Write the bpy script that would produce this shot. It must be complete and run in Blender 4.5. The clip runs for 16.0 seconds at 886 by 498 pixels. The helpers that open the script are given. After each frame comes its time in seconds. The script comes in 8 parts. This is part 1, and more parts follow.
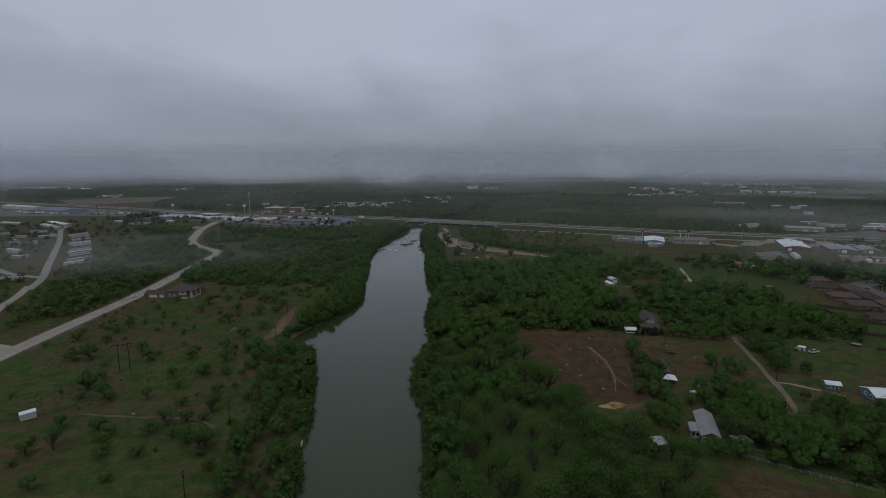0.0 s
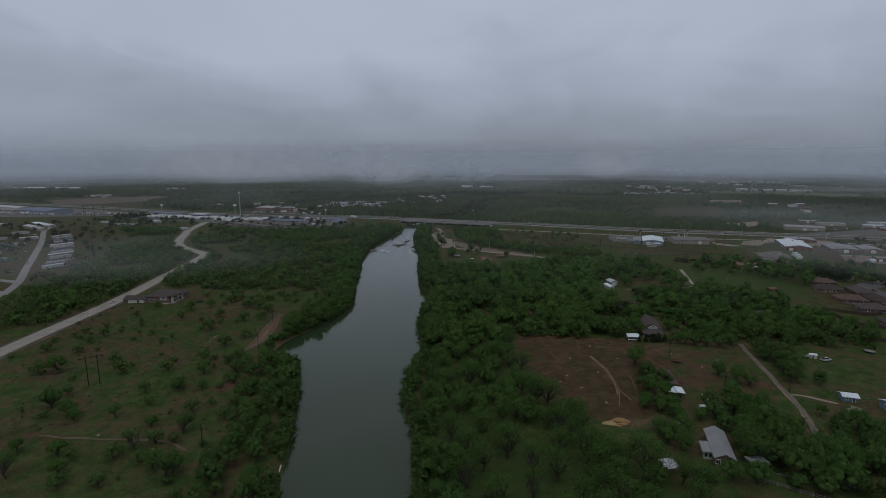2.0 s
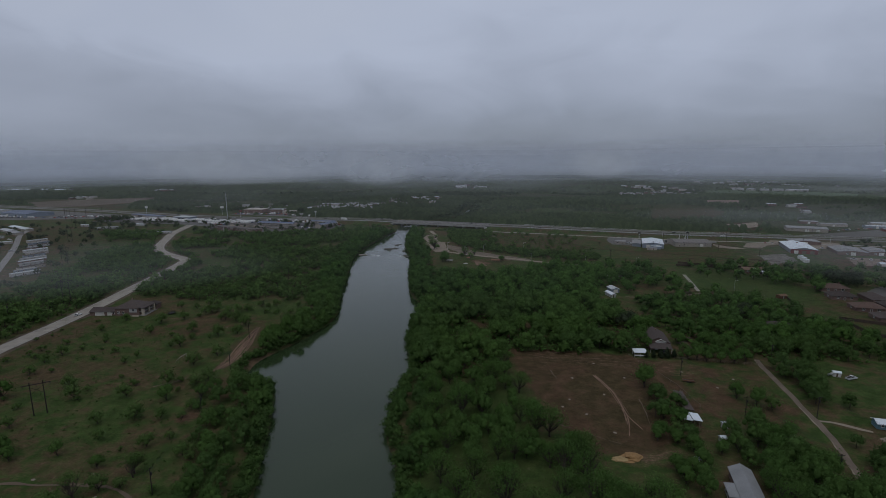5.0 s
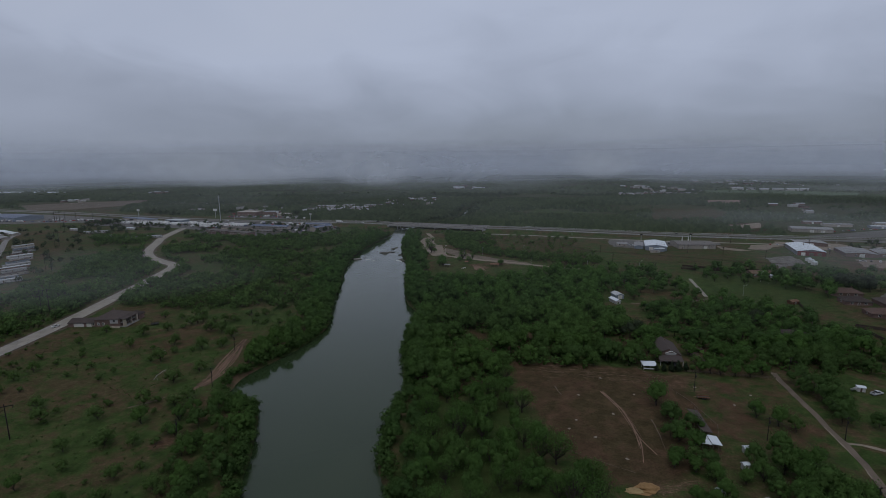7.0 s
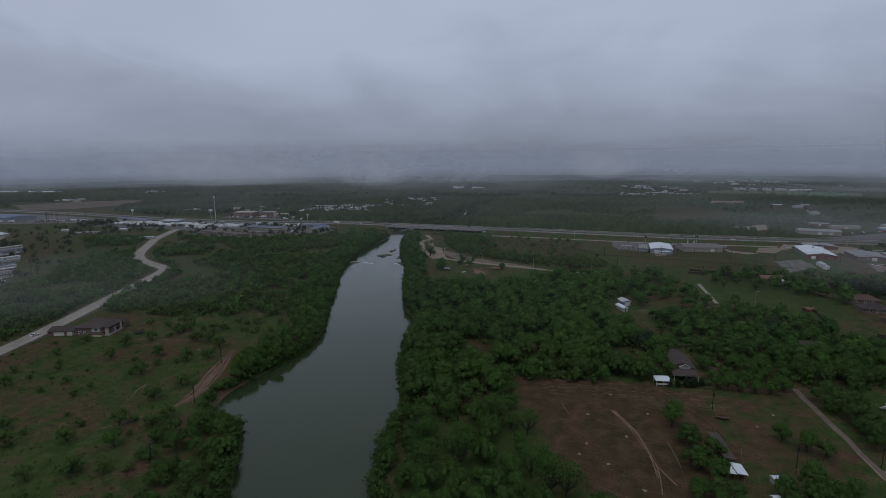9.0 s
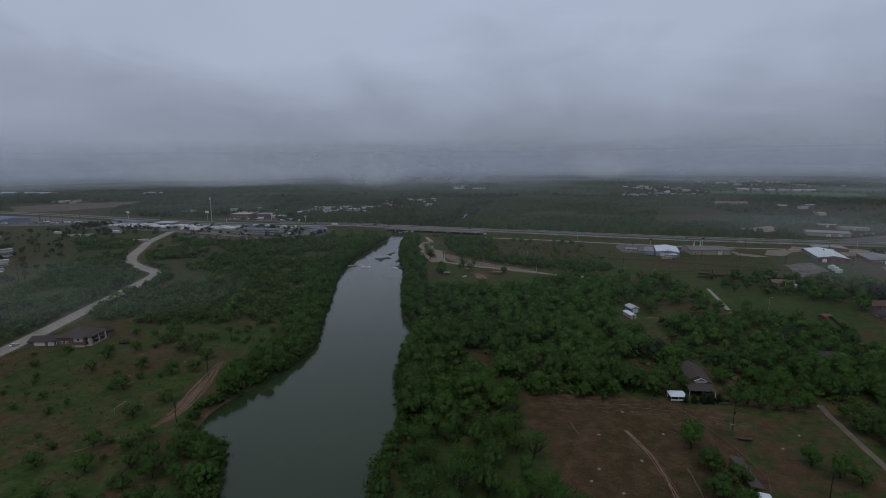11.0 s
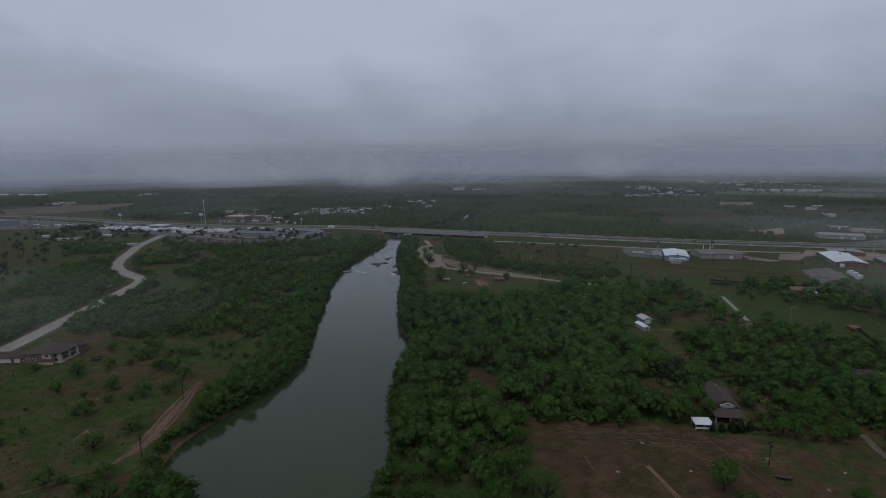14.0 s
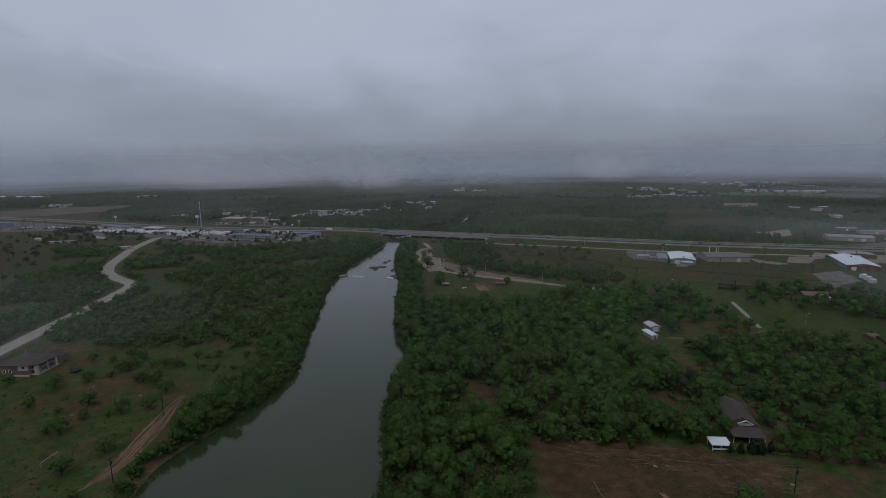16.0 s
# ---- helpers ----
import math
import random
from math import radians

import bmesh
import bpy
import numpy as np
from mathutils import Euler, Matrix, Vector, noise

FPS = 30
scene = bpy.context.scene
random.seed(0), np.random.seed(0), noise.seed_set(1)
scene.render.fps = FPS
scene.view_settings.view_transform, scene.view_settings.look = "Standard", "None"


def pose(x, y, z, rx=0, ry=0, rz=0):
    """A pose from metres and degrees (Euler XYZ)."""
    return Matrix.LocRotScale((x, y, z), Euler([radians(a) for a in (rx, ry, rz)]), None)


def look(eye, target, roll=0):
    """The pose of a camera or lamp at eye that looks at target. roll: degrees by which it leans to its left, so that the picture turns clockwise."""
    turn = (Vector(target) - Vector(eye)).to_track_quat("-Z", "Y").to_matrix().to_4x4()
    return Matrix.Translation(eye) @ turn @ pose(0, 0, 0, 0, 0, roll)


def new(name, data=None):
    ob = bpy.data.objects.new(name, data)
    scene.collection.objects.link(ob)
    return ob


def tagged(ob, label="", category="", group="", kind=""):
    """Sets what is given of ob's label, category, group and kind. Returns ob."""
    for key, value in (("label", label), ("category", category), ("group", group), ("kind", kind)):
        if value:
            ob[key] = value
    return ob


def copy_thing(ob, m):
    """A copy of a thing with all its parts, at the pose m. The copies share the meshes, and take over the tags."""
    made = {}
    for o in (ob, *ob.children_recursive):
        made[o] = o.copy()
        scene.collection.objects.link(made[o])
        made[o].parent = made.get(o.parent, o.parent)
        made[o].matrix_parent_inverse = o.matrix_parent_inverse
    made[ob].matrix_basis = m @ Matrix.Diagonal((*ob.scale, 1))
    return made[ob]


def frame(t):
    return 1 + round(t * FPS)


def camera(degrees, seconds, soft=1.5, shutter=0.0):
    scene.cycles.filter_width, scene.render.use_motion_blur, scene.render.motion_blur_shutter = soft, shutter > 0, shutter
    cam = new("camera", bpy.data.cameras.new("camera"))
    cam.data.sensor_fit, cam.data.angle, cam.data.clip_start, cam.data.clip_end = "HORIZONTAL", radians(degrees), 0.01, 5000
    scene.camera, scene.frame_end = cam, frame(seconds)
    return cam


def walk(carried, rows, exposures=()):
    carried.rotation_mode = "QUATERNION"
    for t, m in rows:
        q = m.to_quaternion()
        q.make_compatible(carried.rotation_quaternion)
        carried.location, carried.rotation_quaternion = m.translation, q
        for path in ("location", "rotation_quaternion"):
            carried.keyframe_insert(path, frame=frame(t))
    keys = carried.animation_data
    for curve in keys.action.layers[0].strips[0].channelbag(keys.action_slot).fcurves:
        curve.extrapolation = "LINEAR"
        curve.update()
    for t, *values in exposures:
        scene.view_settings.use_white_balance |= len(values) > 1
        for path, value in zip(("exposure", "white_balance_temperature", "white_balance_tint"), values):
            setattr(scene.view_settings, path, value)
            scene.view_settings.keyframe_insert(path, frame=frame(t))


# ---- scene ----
cam = camera(82.9, 16.0, soft=0.75)
PATH = [
    (0, (0.373, -1.266, 98.465), (0.203, 0.696, 98.12), -0.1),
    (0.5, (0.377, 2.48, 98.474), (0.21, 4.443, 98.127), -0.1),
    (1, (0.395, 6.284, 98.526), (0.233, 8.247, 98.178), -0.2),
    (1.5, (0.495, 10.069, 98.536), (0.337, 12.032, 98.186), -0.2),
    (2, (0.561, 13.972, 98.533), (0.41, 15.935, 98.182), -0.2),
    (2.5, (0.671, 17.887, 98.502), (0.524, 19.85, 98.151), -0.3),
    (3, (0.798, 21.854, 98.522), (0.656, 23.818, 98.169), -0.3),
    (3.5, (1.01, 25.836, 98.572), (0.872, 27.8, 98.219), -0.3),
    (4, (1.244, 29.779, 98.673), (1.109, 31.743, 98.321), -0.3),
    (6.5, (1.054, 49.235, 99.462), (0.931, 51.2, 99.111), -0.5),
    (7, (0.947, 53.321, 99.627), (0.825, 55.286, 99.277), -0.6),
    (7.5, (0.784, 57.374, 99.826), (0.663, 59.339, 99.475), -0.6),
    (8, (0.57, 61.375, 100.017), (0.449, 63.34, 99.665), -0.6),
    (8.5, (0.306, 65.265, 100.154), (0.186, 67.23, 99.802), -0.6),
    (9, (0.072, 68.98, 100.241), (-0.048, 70.945, 99.889), -0.5),
    (11.5, (-0.815, 87.099, 100.539), (-0.936, 89.064, 100.189), -0.6),
    (12, (-1.058, 90.748, 100.646), (-1.179, 92.714, 100.296), -0.6),
    (12.5, (-1.088, 94.246, 100.665), (-1.209, 96.212, 100.315), -0.7),
    (13, (-1.01, 97.981, 100.615), (-1.132, 99.947, 100.265), -0.7),
    (13.5, (-1.004, 101.866, 100.599), (-1.126, 103.832, 100.25), -0.7),
    (14, (-1.045, 105.403, 100.531), (-1.167, 107.369, 100.183), -0.7),
    (14.5, (-1.077, 108.597, 100.45), (-1.2, 110.562, 100.102), -0.7),
    (15, (-0.854, 111.968, 100.359), (-0.978, 113.934, 100.013), -0.7),
    (15.5, (-0.606, 115.578, 100.32), (-0.729, 117.544, 99.975), -0.8),
    (16, (-0.338, 119.11, 100.268), (-0.463, 121.076, 99.924), -0.8),
]
walk(cam, [(t, look(eye, target, roll)) for t, eye, target, roll in PATH],
     [(0, -0.03, 6650, 8.5), (3, -0.04, 6520, 10), (6.5, -0.04, 6420, 11.5), (8, -0.04, 6340, 12), (12, -0.05, 6340, 12), (14, -0.05, 6450, 11.5), (16, -0.05, 6520, 11)])

# ---- world, sun ----
def node(nt, kind, **values):
    """A node with some of its inputs set by name."""
    n = nt.nodes.new(kind)
    for key, value in values.items():
        n.inputs[key.replace("_", " ")].default_value = value
    return n


def math_node(nt, op, a, b=None, clamp=False):
    n = nt.nodes.new("ShaderNodeMath")
    n.operation, n.use_clamp = op, clamp
    for k, v in enumerate((a, b)):
        if v is None:
            continue
        if isinstance(v, (int, float)):
            n.inputs[k].default_value = v
        else:
            nt.links.new(v, n.inputs[k])
    return n.outputs[0]


def ramp(nt, fac, stops):
    n = nt.nodes.new("ShaderNodeValToRGB")
    while len(n.color_ramp.elements) < len(stops):
        n.color_ramp.elements.new(0.5)
    for e, (at, c) in zip(n.color_ramp.elements, stops):
        e.position, e.color = at, (*c, 1) if len(c) == 3 else c
    nt.links.new(fac, n.inputs[0])
    return n.outputs[0]


def mix(nt, fac, a, b, blend="MIX"):
    n = nt.nodes.new("ShaderNodeMix")
    n.data_type, n.blend_type = "RGBA", blend
    for k, v in ((0, fac), (6, a), (7, b)):
        if isinstance(v, (int, float)):
            n.inputs[k].default_value = v
        elif isinstance(v, tuple):
            n.inputs[k].default_value = (*v, 1)
        else:
            nt.links.new(v, n.inputs[k])
    return n.outputs[2]


def noise_tex(nt, vector, scale, detail=4.0, rough=0.55, distort=0.0):
    n = node(nt, "ShaderNodeTexNoise", Scale=scale, Detail=detail, Roughness=rough, Distortion=distort)
    if vector is not None:
        nt.links.new(vector, n.inputs["Vector"])
    return n.outputs["Fac"]


def scaled(nt, vector, sx, sy, sz, rz=0.0):
    n = node(nt, "ShaderNodeMapping", Scale=(sx, sy, sz), Rotation=(0, 0, rz))
    nt.links.new(vector, n.inputs["Vector"])
    return n.outputs[0]


FOG = (0.196, 0.224, 0.270)
world = bpy.data.worlds.new("overcast_sky")
scene.world = world
world.use_nodes = True
wt = world.node_tree
wt.nodes.clear()
way = wt.nodes.new("ShaderNodeTexCoord").outputs["Generated"]
split = wt.nodes.new("ShaderNodeSeparateXYZ")
wt.links.new(way, split.inputs[0])
across, up = split.outputs[0], split.outputs[2]
rolls = noise_tex(wt, scaled(wt, way, 1.0, 1.0, 2.4), 1.9, 3.0, 0.45, 0.4)
wisps = noise_tex(wt, scaled(wt, way, 2.6, 2.0, 6.0, 0.3), 2.2, 4.0, 0.5, 0.9)
lift = math_node(wt, "ADD", math_node(wt, "MULTIPLY", math_node(wt, "SUBTRACT", rolls, 0.5), 0.30), math_node(wt, "MULTIPLY", math_node(wt, "SUBTRACT", wisps, 0.5), 0.12))
low = math_node(wt, "MULTIPLY", up, 12.0, True)
west = math_node(wt, "MULTIPLY", math_node(wt, "SUBTRACT", math_node(wt, "MULTIPLY", across, -1.0), 0.12), 1.6, True)
height = math_node(wt, "ADD", up, math_node(wt, "MULTIPLY", lift, low))
height = math_node(wt, "ADD", height, math_node(wt, "MULTIPLY", west, 0.07))
east = math_node(wt, "MULTIPLY", math_node(wt, "SUBTRACT", across, 0.2), 1.6, True)
height = math_node(wt, "ADD", height, math_node(wt, "MULTIPLY", east, 0.045))
cloud = ramp(wt, math_node(wt, "ADD", height, 0.05), [
    (0.0, FOG), (0.040, FOG), (0.075, (0.236, 0.270, 0.330)), (0.13, (0.284, 0.324, 0.404)),
    (0.20, (0.343, 0.388, 0.484)), (0.31, (0.426, 0.480, 0.595)), (0.55, (0.47, 0.52, 0.62)), (1.0, (0.51, 0.56, 0.66))])
bands = noise_tex(wt, scaled(wt, way, 1.6, 1.2, 5.0, 0.4), 1.3, 3.0, 0.45, 0.6)
shade = math_node(wt, "ADD", math_node(wt, "MULTIPLY", bands, 0.16), 0.90)
fold = math_node(wt, "DIVIDE", math_node(wt, "ADD", math_node(wt, "ADD", up, math_node(wt, "MULTIPLY", across, 0.20)), math_node(wt, "MULTIPLY", math_node(wt, "SUBTRACT", wisps, 0.5), 0.08)), 0.085)
fold = math_node(wt, "POWER", math_node(wt, "SUBTRACT", 1.0, math_node(wt, "MULTIPLY", fold, fold), True), 2.0)
shade = math_node(wt, "SUBTRACT", shade, math_node(wt, "MULTIPLY", math_node(wt, "MULTIPLY", fold, west), 0.16))
shade = math_node(wt, "SUBTRACT", shade, math_node(wt, "MULTIPLY", math_node(wt, "MULTIPLY", across, across), 0.12))
tone = wt.nodes.new("ShaderNodeVectorMath")
tone.operation = "SCALE"
wt.links.new(cloud, tone.inputs[0])
wt.links.new(shade, tone.inputs["Scale"])
cloud = tone.outputs[0]
sky = wt.nodes.new("ShaderNodeTexSky")
sky.sky_type, sky.sun_disc = "NISHITA", False
sky.sun_elevation, sky.sun_rotation = radians(50), radians(200)
haze = mix(wt, 1.0, sky.outputs[0], (0.08, 0.08, 0.08), "MULTIPLY")
back = wt.nodes.new("ShaderNodeBackground")
wt.links.new(mix(wt, 0.97, haze, cloud), back.inputs[0])
wout = wt.nodes.new("ShaderNodeOutputWorld")
wt.links.new(back.outputs[0], wout.inputs[0])

sun = new("sun", bpy.data.lights.new("sun", "SUN"))
sun.data.energy, sun.data.angle, sun.data.color = 0.8, radians(40), (1.0, 0.97, 0.92)
sun.matrix_world = look((0, 0, 400), (30, 140, 0))


# ---- materials ----
def material(name, color=(0.5, 0.5, 0.5), rough=0.8, metal=0.0, vary=0.25, grain=1.5, spots=0.15, bump=0.0, per_object=0.0):
    """A paint, stone or metal with stains at two scales, in metres, and a random shade for each object."""
    m = bpy.data.materials.new(name)
    m.use_nodes = True
    nt = m.node_tree
    bsdf = nt.nodes["Principled BSDF"]
    at = nt.nodes.new("ShaderNodeTexCoord").outputs["Object"]
    big = noise_tex(nt, at, grain * 0.22, 4)
    fine = noise_tex(nt, at, grain * 3.1, 4, 0.7)
    value = math_node(nt, "ADD", math_node(nt, "MULTIPLY", math_node(nt, "SUBTRACT", big, 0.5), 2.2 * vary), math_node(nt, "MULTIPLY", math_node(nt, "SUBTRACT", fine, 0.5), 2.2 * spots))
    value = math_node(nt, "ADD", value, 1.0)
    if per_object:
        shade = nt.nodes.new("ShaderNodeObjectInfo").outputs["Random"]
        value = math_node(nt, "MULTIPLY", value, math_node(nt, "ADD", math_node(nt, "MULTIPLY", shade, 2 * per_object), 1 - per_object))
    n = nt.nodes.new("ShaderNodeVectorMath")
    n.operation = "SCALE"
    n.inputs[0].default_value = color
    nt.links.new(value, n.inputs["Scale"])
    nt.links.new(n.outputs[0], bsdf.inputs["Base Color"])
    bsdf.inputs["Roughness"].default_value, bsdf.inputs["Metallic"].default_value = rough, metal
    bsdf.inputs["Specular IOR Level"].default_value = 0.18
    if bump:
        b = node(nt, "ShaderNodeBump", Strength=0.5, Distance=bump)
        nt.links.new(fine, b.inputs["Height"])
        nt.links.new(b.outputs[0], bsdf.inputs["Normal"])
    return m


def leaf_material(name, dark, light, pale):
    """Foliage: each clump of leaves has its own green, each tree its own tint."""
    m = bpy.data.materials.new(name)
    m.use_nodes = True
    nt = m.node_tree
    nt.nodes.clear()
    island = nt.nodes.new("ShaderNodeNewGeometry").outputs["Random Per Island"]
    tint = nt.nodes.new("ShaderNodeAttribute")
    tint.attribute_name = "tint"
    obj = nt.nodes.new("ShaderNodeObjectInfo").outputs["Random"]
    c = mix(nt, tint.outputs["Fac"], dark, light)
    c = mix(nt, math_node(nt, "MULTIPLY", obj, 0.35), c, pale)
    gain = math_node(nt, "ADD", math_node(nt, "MULTIPLY", island, 0.44), 0.80)
    n = nt.nodes.new("ShaderNodeVectorMath")
    n.operation = "SCALE"
    nt.links.new(c, n.inputs[0])
    nt.links.new(gain, n.inputs["Scale"])
    d, t, o = nt.nodes.new("ShaderNodeBsdfDiffuse"), nt.nodes.new("ShaderNodeBsdfTranslucent"), nt.nodes.new("ShaderNodeOutputMaterial")
    mx = nt.nodes.new("ShaderNodeMixShader")
    mx.inputs[0].default_value = 0.5
    for s in (d, t):
        nt.links.new(n.outputs[0], s.inputs[0])
    nt.links.new(d.outputs[0], mx.inputs[1])
    nt.links.new(t.outputs[0], mx.inputs[2])
    nt.links.new(mx.outputs[0], o.inputs[0])
    return m


LEAF = leaf_material("spring_leaves", (0.048, 0.092, 0.030), (0.071, 0.140, 0.035), (0.078, 0.122, 0.038))
SCRUB = leaf_material("scrub_leaves", (0.050, 0.090, 0.029), (0.088, 0.148, 0.044), (0.094, 0.130, 0.053))
FAR_LEAF = leaf_material("far_leaves", (0.027, 0.042, 0.023), (0.066, 0.091, 0.043), (0.076, 0.092, 0.053))
BARK = material("bark", (0.042, 0.035, 0.029), 0.95, vary=0.3, grain=3, bump=0.02)
CONCRETE = material("concrete_road", (0.185, 0.170, 0.148), 0.9, vary=0.30, grain=0.8, spots=0.22)
ASPHALT = material("worn_asphalt", (0.15, 0.145, 0.14), 0.9, vary=0.18, grain=0.4, spots=0.12)
GRAVEL = material("pale_gravel", (0.165, 0.138, 0.108), 0.95, vary=0.25, grain=0.5, spots=0.2)
LIME = material("concrete_bridge", (0.24, 0.235, 0.225), 0.85, vary=0.2, grain=0.7)


def mist_material(name, low, high, much, grain, top=None, color=(0.62, 0.66, 0.73), glow=None, cut=0.5, gain=2.0, fade=None, oval=None, ragged=2.6):
    """Thin cloud: clear below low metres, up to the share much above high, in uneven shreds; clear again above top."""
    m = bpy.data.materials.new(name)
    m.use_nodes = True
    nt = m.node_tree
    nt.nodes.clear()
    at = nt.nodes.new("ShaderNodeTexCoord").outputs["Object"]
    xyz = nt.nodes.new("ShaderNodeSeparateXYZ")
    nt.links.new(at, xyz.inputs[0])
    shred = noise_tex(nt, scaled(nt, at, 1.0, 1.0, 2.2), grain, 5.0, 0.55, 0.6)
    broad = noise_tex(nt, at, grain * 0.3, 3.0, 0.5)
    rise = (high - low)
    h = math_node(nt, "ADD", xyz.outputs[2], math_node(nt, "MULTIPLY", math_node(nt, "SUBTRACT", math_node(nt, "ADD", math_node(nt, "MULTIPLY", shred, 0.5), broad), 0.75), ragged * rise))
    a = nt.nodes.new("ShaderNodeMapRange")
    a.interpolation_type = "SMOOTHSTEP"
    a.inputs[1].default_value, a.inputs[2].default_value, a.inputs[4].default_value = low, high, much
    nt.links.new(h, a.inputs[0])
    alpha = a.outputs[0]
    if cut is not None:
        alpha = math_node(nt, "MULTIPLY", alpha, math_node(nt, "MULTIPLY", math_node(nt, "SUBTRACT", math_node(nt, "ADD", math_node(nt, "MULTIPLY", shred, 0.5), math_node(nt, "MULTIPLY", broad, 0.5)), cut), gain, True))
    if top is not None:
        b = nt.nodes.new("ShaderNodeMapRange")
        b.interpolation_type = "SMOOTHSTEP"
        b.inputs[1].default_value, b.inputs[2].default_value, b.inputs[3].default_value, b.inputs[4].default_value = top[0], top[1], 1.0, 0.0
        nt.links.new(xyz.outputs[2], b.inputs[0])
        alpha = math_node(nt, "MULTIPLY", alpha, b.outputs[0])
    if fade is not None:
        b = nt.nodes.new("ShaderNodeMapRange")
        b.inputs[1].default_value, b.inputs[2].default_value = fade
        nt.links.new(xyz.outputs[1], b.inputs[0])
        alpha = math_node(nt, "MULTIPLY", alpha, b.outputs[0])
    if oval is not None:
        dx, dy = math_node(nt, "DIVIDE", xyz.outputs[0], oval[0]), math_node(nt, "DIVIDE", xyz.outputs[1], oval[1])
        far = math_node(nt, "ADD", math_node(nt, "MULTIPLY", dx, dx), math_node(nt, "MULTIPLY", dy, dy))
        alpha = math_node(nt, "MULTIPLY", alpha, math_node(nt, "SUBTRACT", 1.0, far, True))
    clear, mx, out = nt.nodes.new("ShaderNodeBsdfTransparent"), nt.nodes.new("ShaderNodeMixShader"), nt.nodes.new("ShaderNodeOutputMaterial")
    # Daylight on the cloud is put in as emission, brighter towards both sides.
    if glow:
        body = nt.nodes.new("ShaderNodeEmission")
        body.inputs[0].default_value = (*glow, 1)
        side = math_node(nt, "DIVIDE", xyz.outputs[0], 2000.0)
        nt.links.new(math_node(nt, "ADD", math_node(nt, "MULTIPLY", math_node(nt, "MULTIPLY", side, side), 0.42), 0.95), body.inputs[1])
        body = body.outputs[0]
    else:
        d, t, half = nt.nodes.new("ShaderNodeBsdfDiffuse"), nt.nodes.new("ShaderNodeBsdfTranslucent"), nt.nodes.new("ShaderNodeMixShader")
        d.inputs[0].default_value = t.inputs[0].default_value = (*color, 1)
        nt.links.new(d.outputs[0], half.inputs[1])
        nt.links.new(t.outputs[0], half.inputs[2])
        body = half.outputs[0]
    nt.links.new(alpha, mx.inputs[0])
    nt.links.new(clear.outputs[0], mx.inputs[1])
    nt.links.new(body, mx.inputs[2])
    nt.links.new(mx.outputs[0], out.inputs[0])
    return m


HIGHWAY = material("highway_concrete", (0.098, 0.094, 0.089), 0.9, vary=0.25, grain=0.15, spots=0.15)

# ---- plan of the land, in metres ----
WEST = [(-75, -900), (-62, -300), (-48, 40), (-56, 131), (-61, 149), (-67, 174), (-74, 198), (-81, 222), (-87, 238), (-92, 246), (-100, 247.5), (-106.5, 253), (-109, 262), (-109, 273), (-106, 282), (-101, 294), (-94.5, 312), (-90.5, 330), (-90.5, 352), (-96.5, 382), (-105, 425), (-117, 492),
        (-125, 540), (-127, 580), (-125, 634), (-118, 700), (-112, 735), (-112, 800), (-66, 862), (-33, 925), (-17, 1050), (-9, 1127), (52, 1267), (60, 1500), (-200, 1900)]
EAST = [(-180, 1900), (66, 1500), (57, 1267), (-2, 1124), (-7, 1048), (-21, 918), (-48, 852), (-88, 800), (-90, 712), (-82, 620), (-66, 540), (-58, 470), (-49, 410), (-39, 381), (-33.5, 358), (-37.5, 338),
        (-37.5, 306), (-33, 281), (-31, 262), (-32.5, 245), (-33.5, 230), (-32, 208), (-26.5, 192), (-22.5, 173), (-17.5, 131), (-8, 40), (-15, -300), (-20, -900)]


def smooth_line(pts, step=4.0):
    """A Catmull-Rom line through the points, cut into even steps."""
    p = [np.array(q, float) for q in pts]
    p = [2 * p[0] - p[1], *p, 2 * p[-1] - p[-2]]
    out = []
    for k in range(1, len(p) - 2):
        n = max(2, int(np.linalg.norm(p[k + 1] - p[k]) / step))
        for s in np.arange(n) / n:
            a, b, c, d = p[k - 1:k + 3]
            out.append(0.5 * (2 * b + (c - a) * s + (2 * a - 5 * b + 4 * c - d) * s * s + (3 * b - a - 3 * c + d) * s ** 3))
    out.append(p[-2])
    return np.array(out)


def shore(side, seed):
    """A bank's line with small bays and points."""
    line = smooth_line(side, 5.0)
    d = np.gradient(line, axis=0)
    d /= np.linalg.norm(d, axis=1)[:, None]
    push = np.array([0.6 * noise.noise(Vector((x * 0.07, y * 0.07, seed))) + 0.7 * noise.noise(Vector((x * 0.2, y * 0.2, seed))) for x, y in line])
    near = (line[:, 1] > 60) & (line[:, 1] < 900)
    out = line + np.stack([-d[:, 1], d[:, 0]], 1) * push[:, None]
    return [tuple(p) for p, ok, k in zip(out, near, range(len(line))) if ok or k % 8 == 0]


RIVER = shore(WEST, 1.5) + shore(EAST, 7.5)
WATER_Z = -2.0


def sdf(px, py, poly):
    """Signed distance to a closed outline, in metres, inside minus."""
    p = np.array(poly, float)
    a, b = p, np.roll(p, -1, axis=0)
    best = np.full(px.shape, 1e18)
    inside = np.zeros(px.shape, bool)
    for (ax, ay), (bx, by) in zip(a, b):
        dx, dy = bx - ax, by - ay
        t = np.clip(((px - ax) * dx + (py - ay) * dy) / (dx * dx + dy * dy), 0, 1)
        best = np.minimum(best, (px - ax - t * dx) ** 2 + (py - ay - t * dy) ** 2)
        if ay != by:
            inside ^= ((ay > py) != (by > py)) & (px < dx * (py - ay) / dy + ax)
    return np.where(inside, -1, 1) * np.sqrt(best)


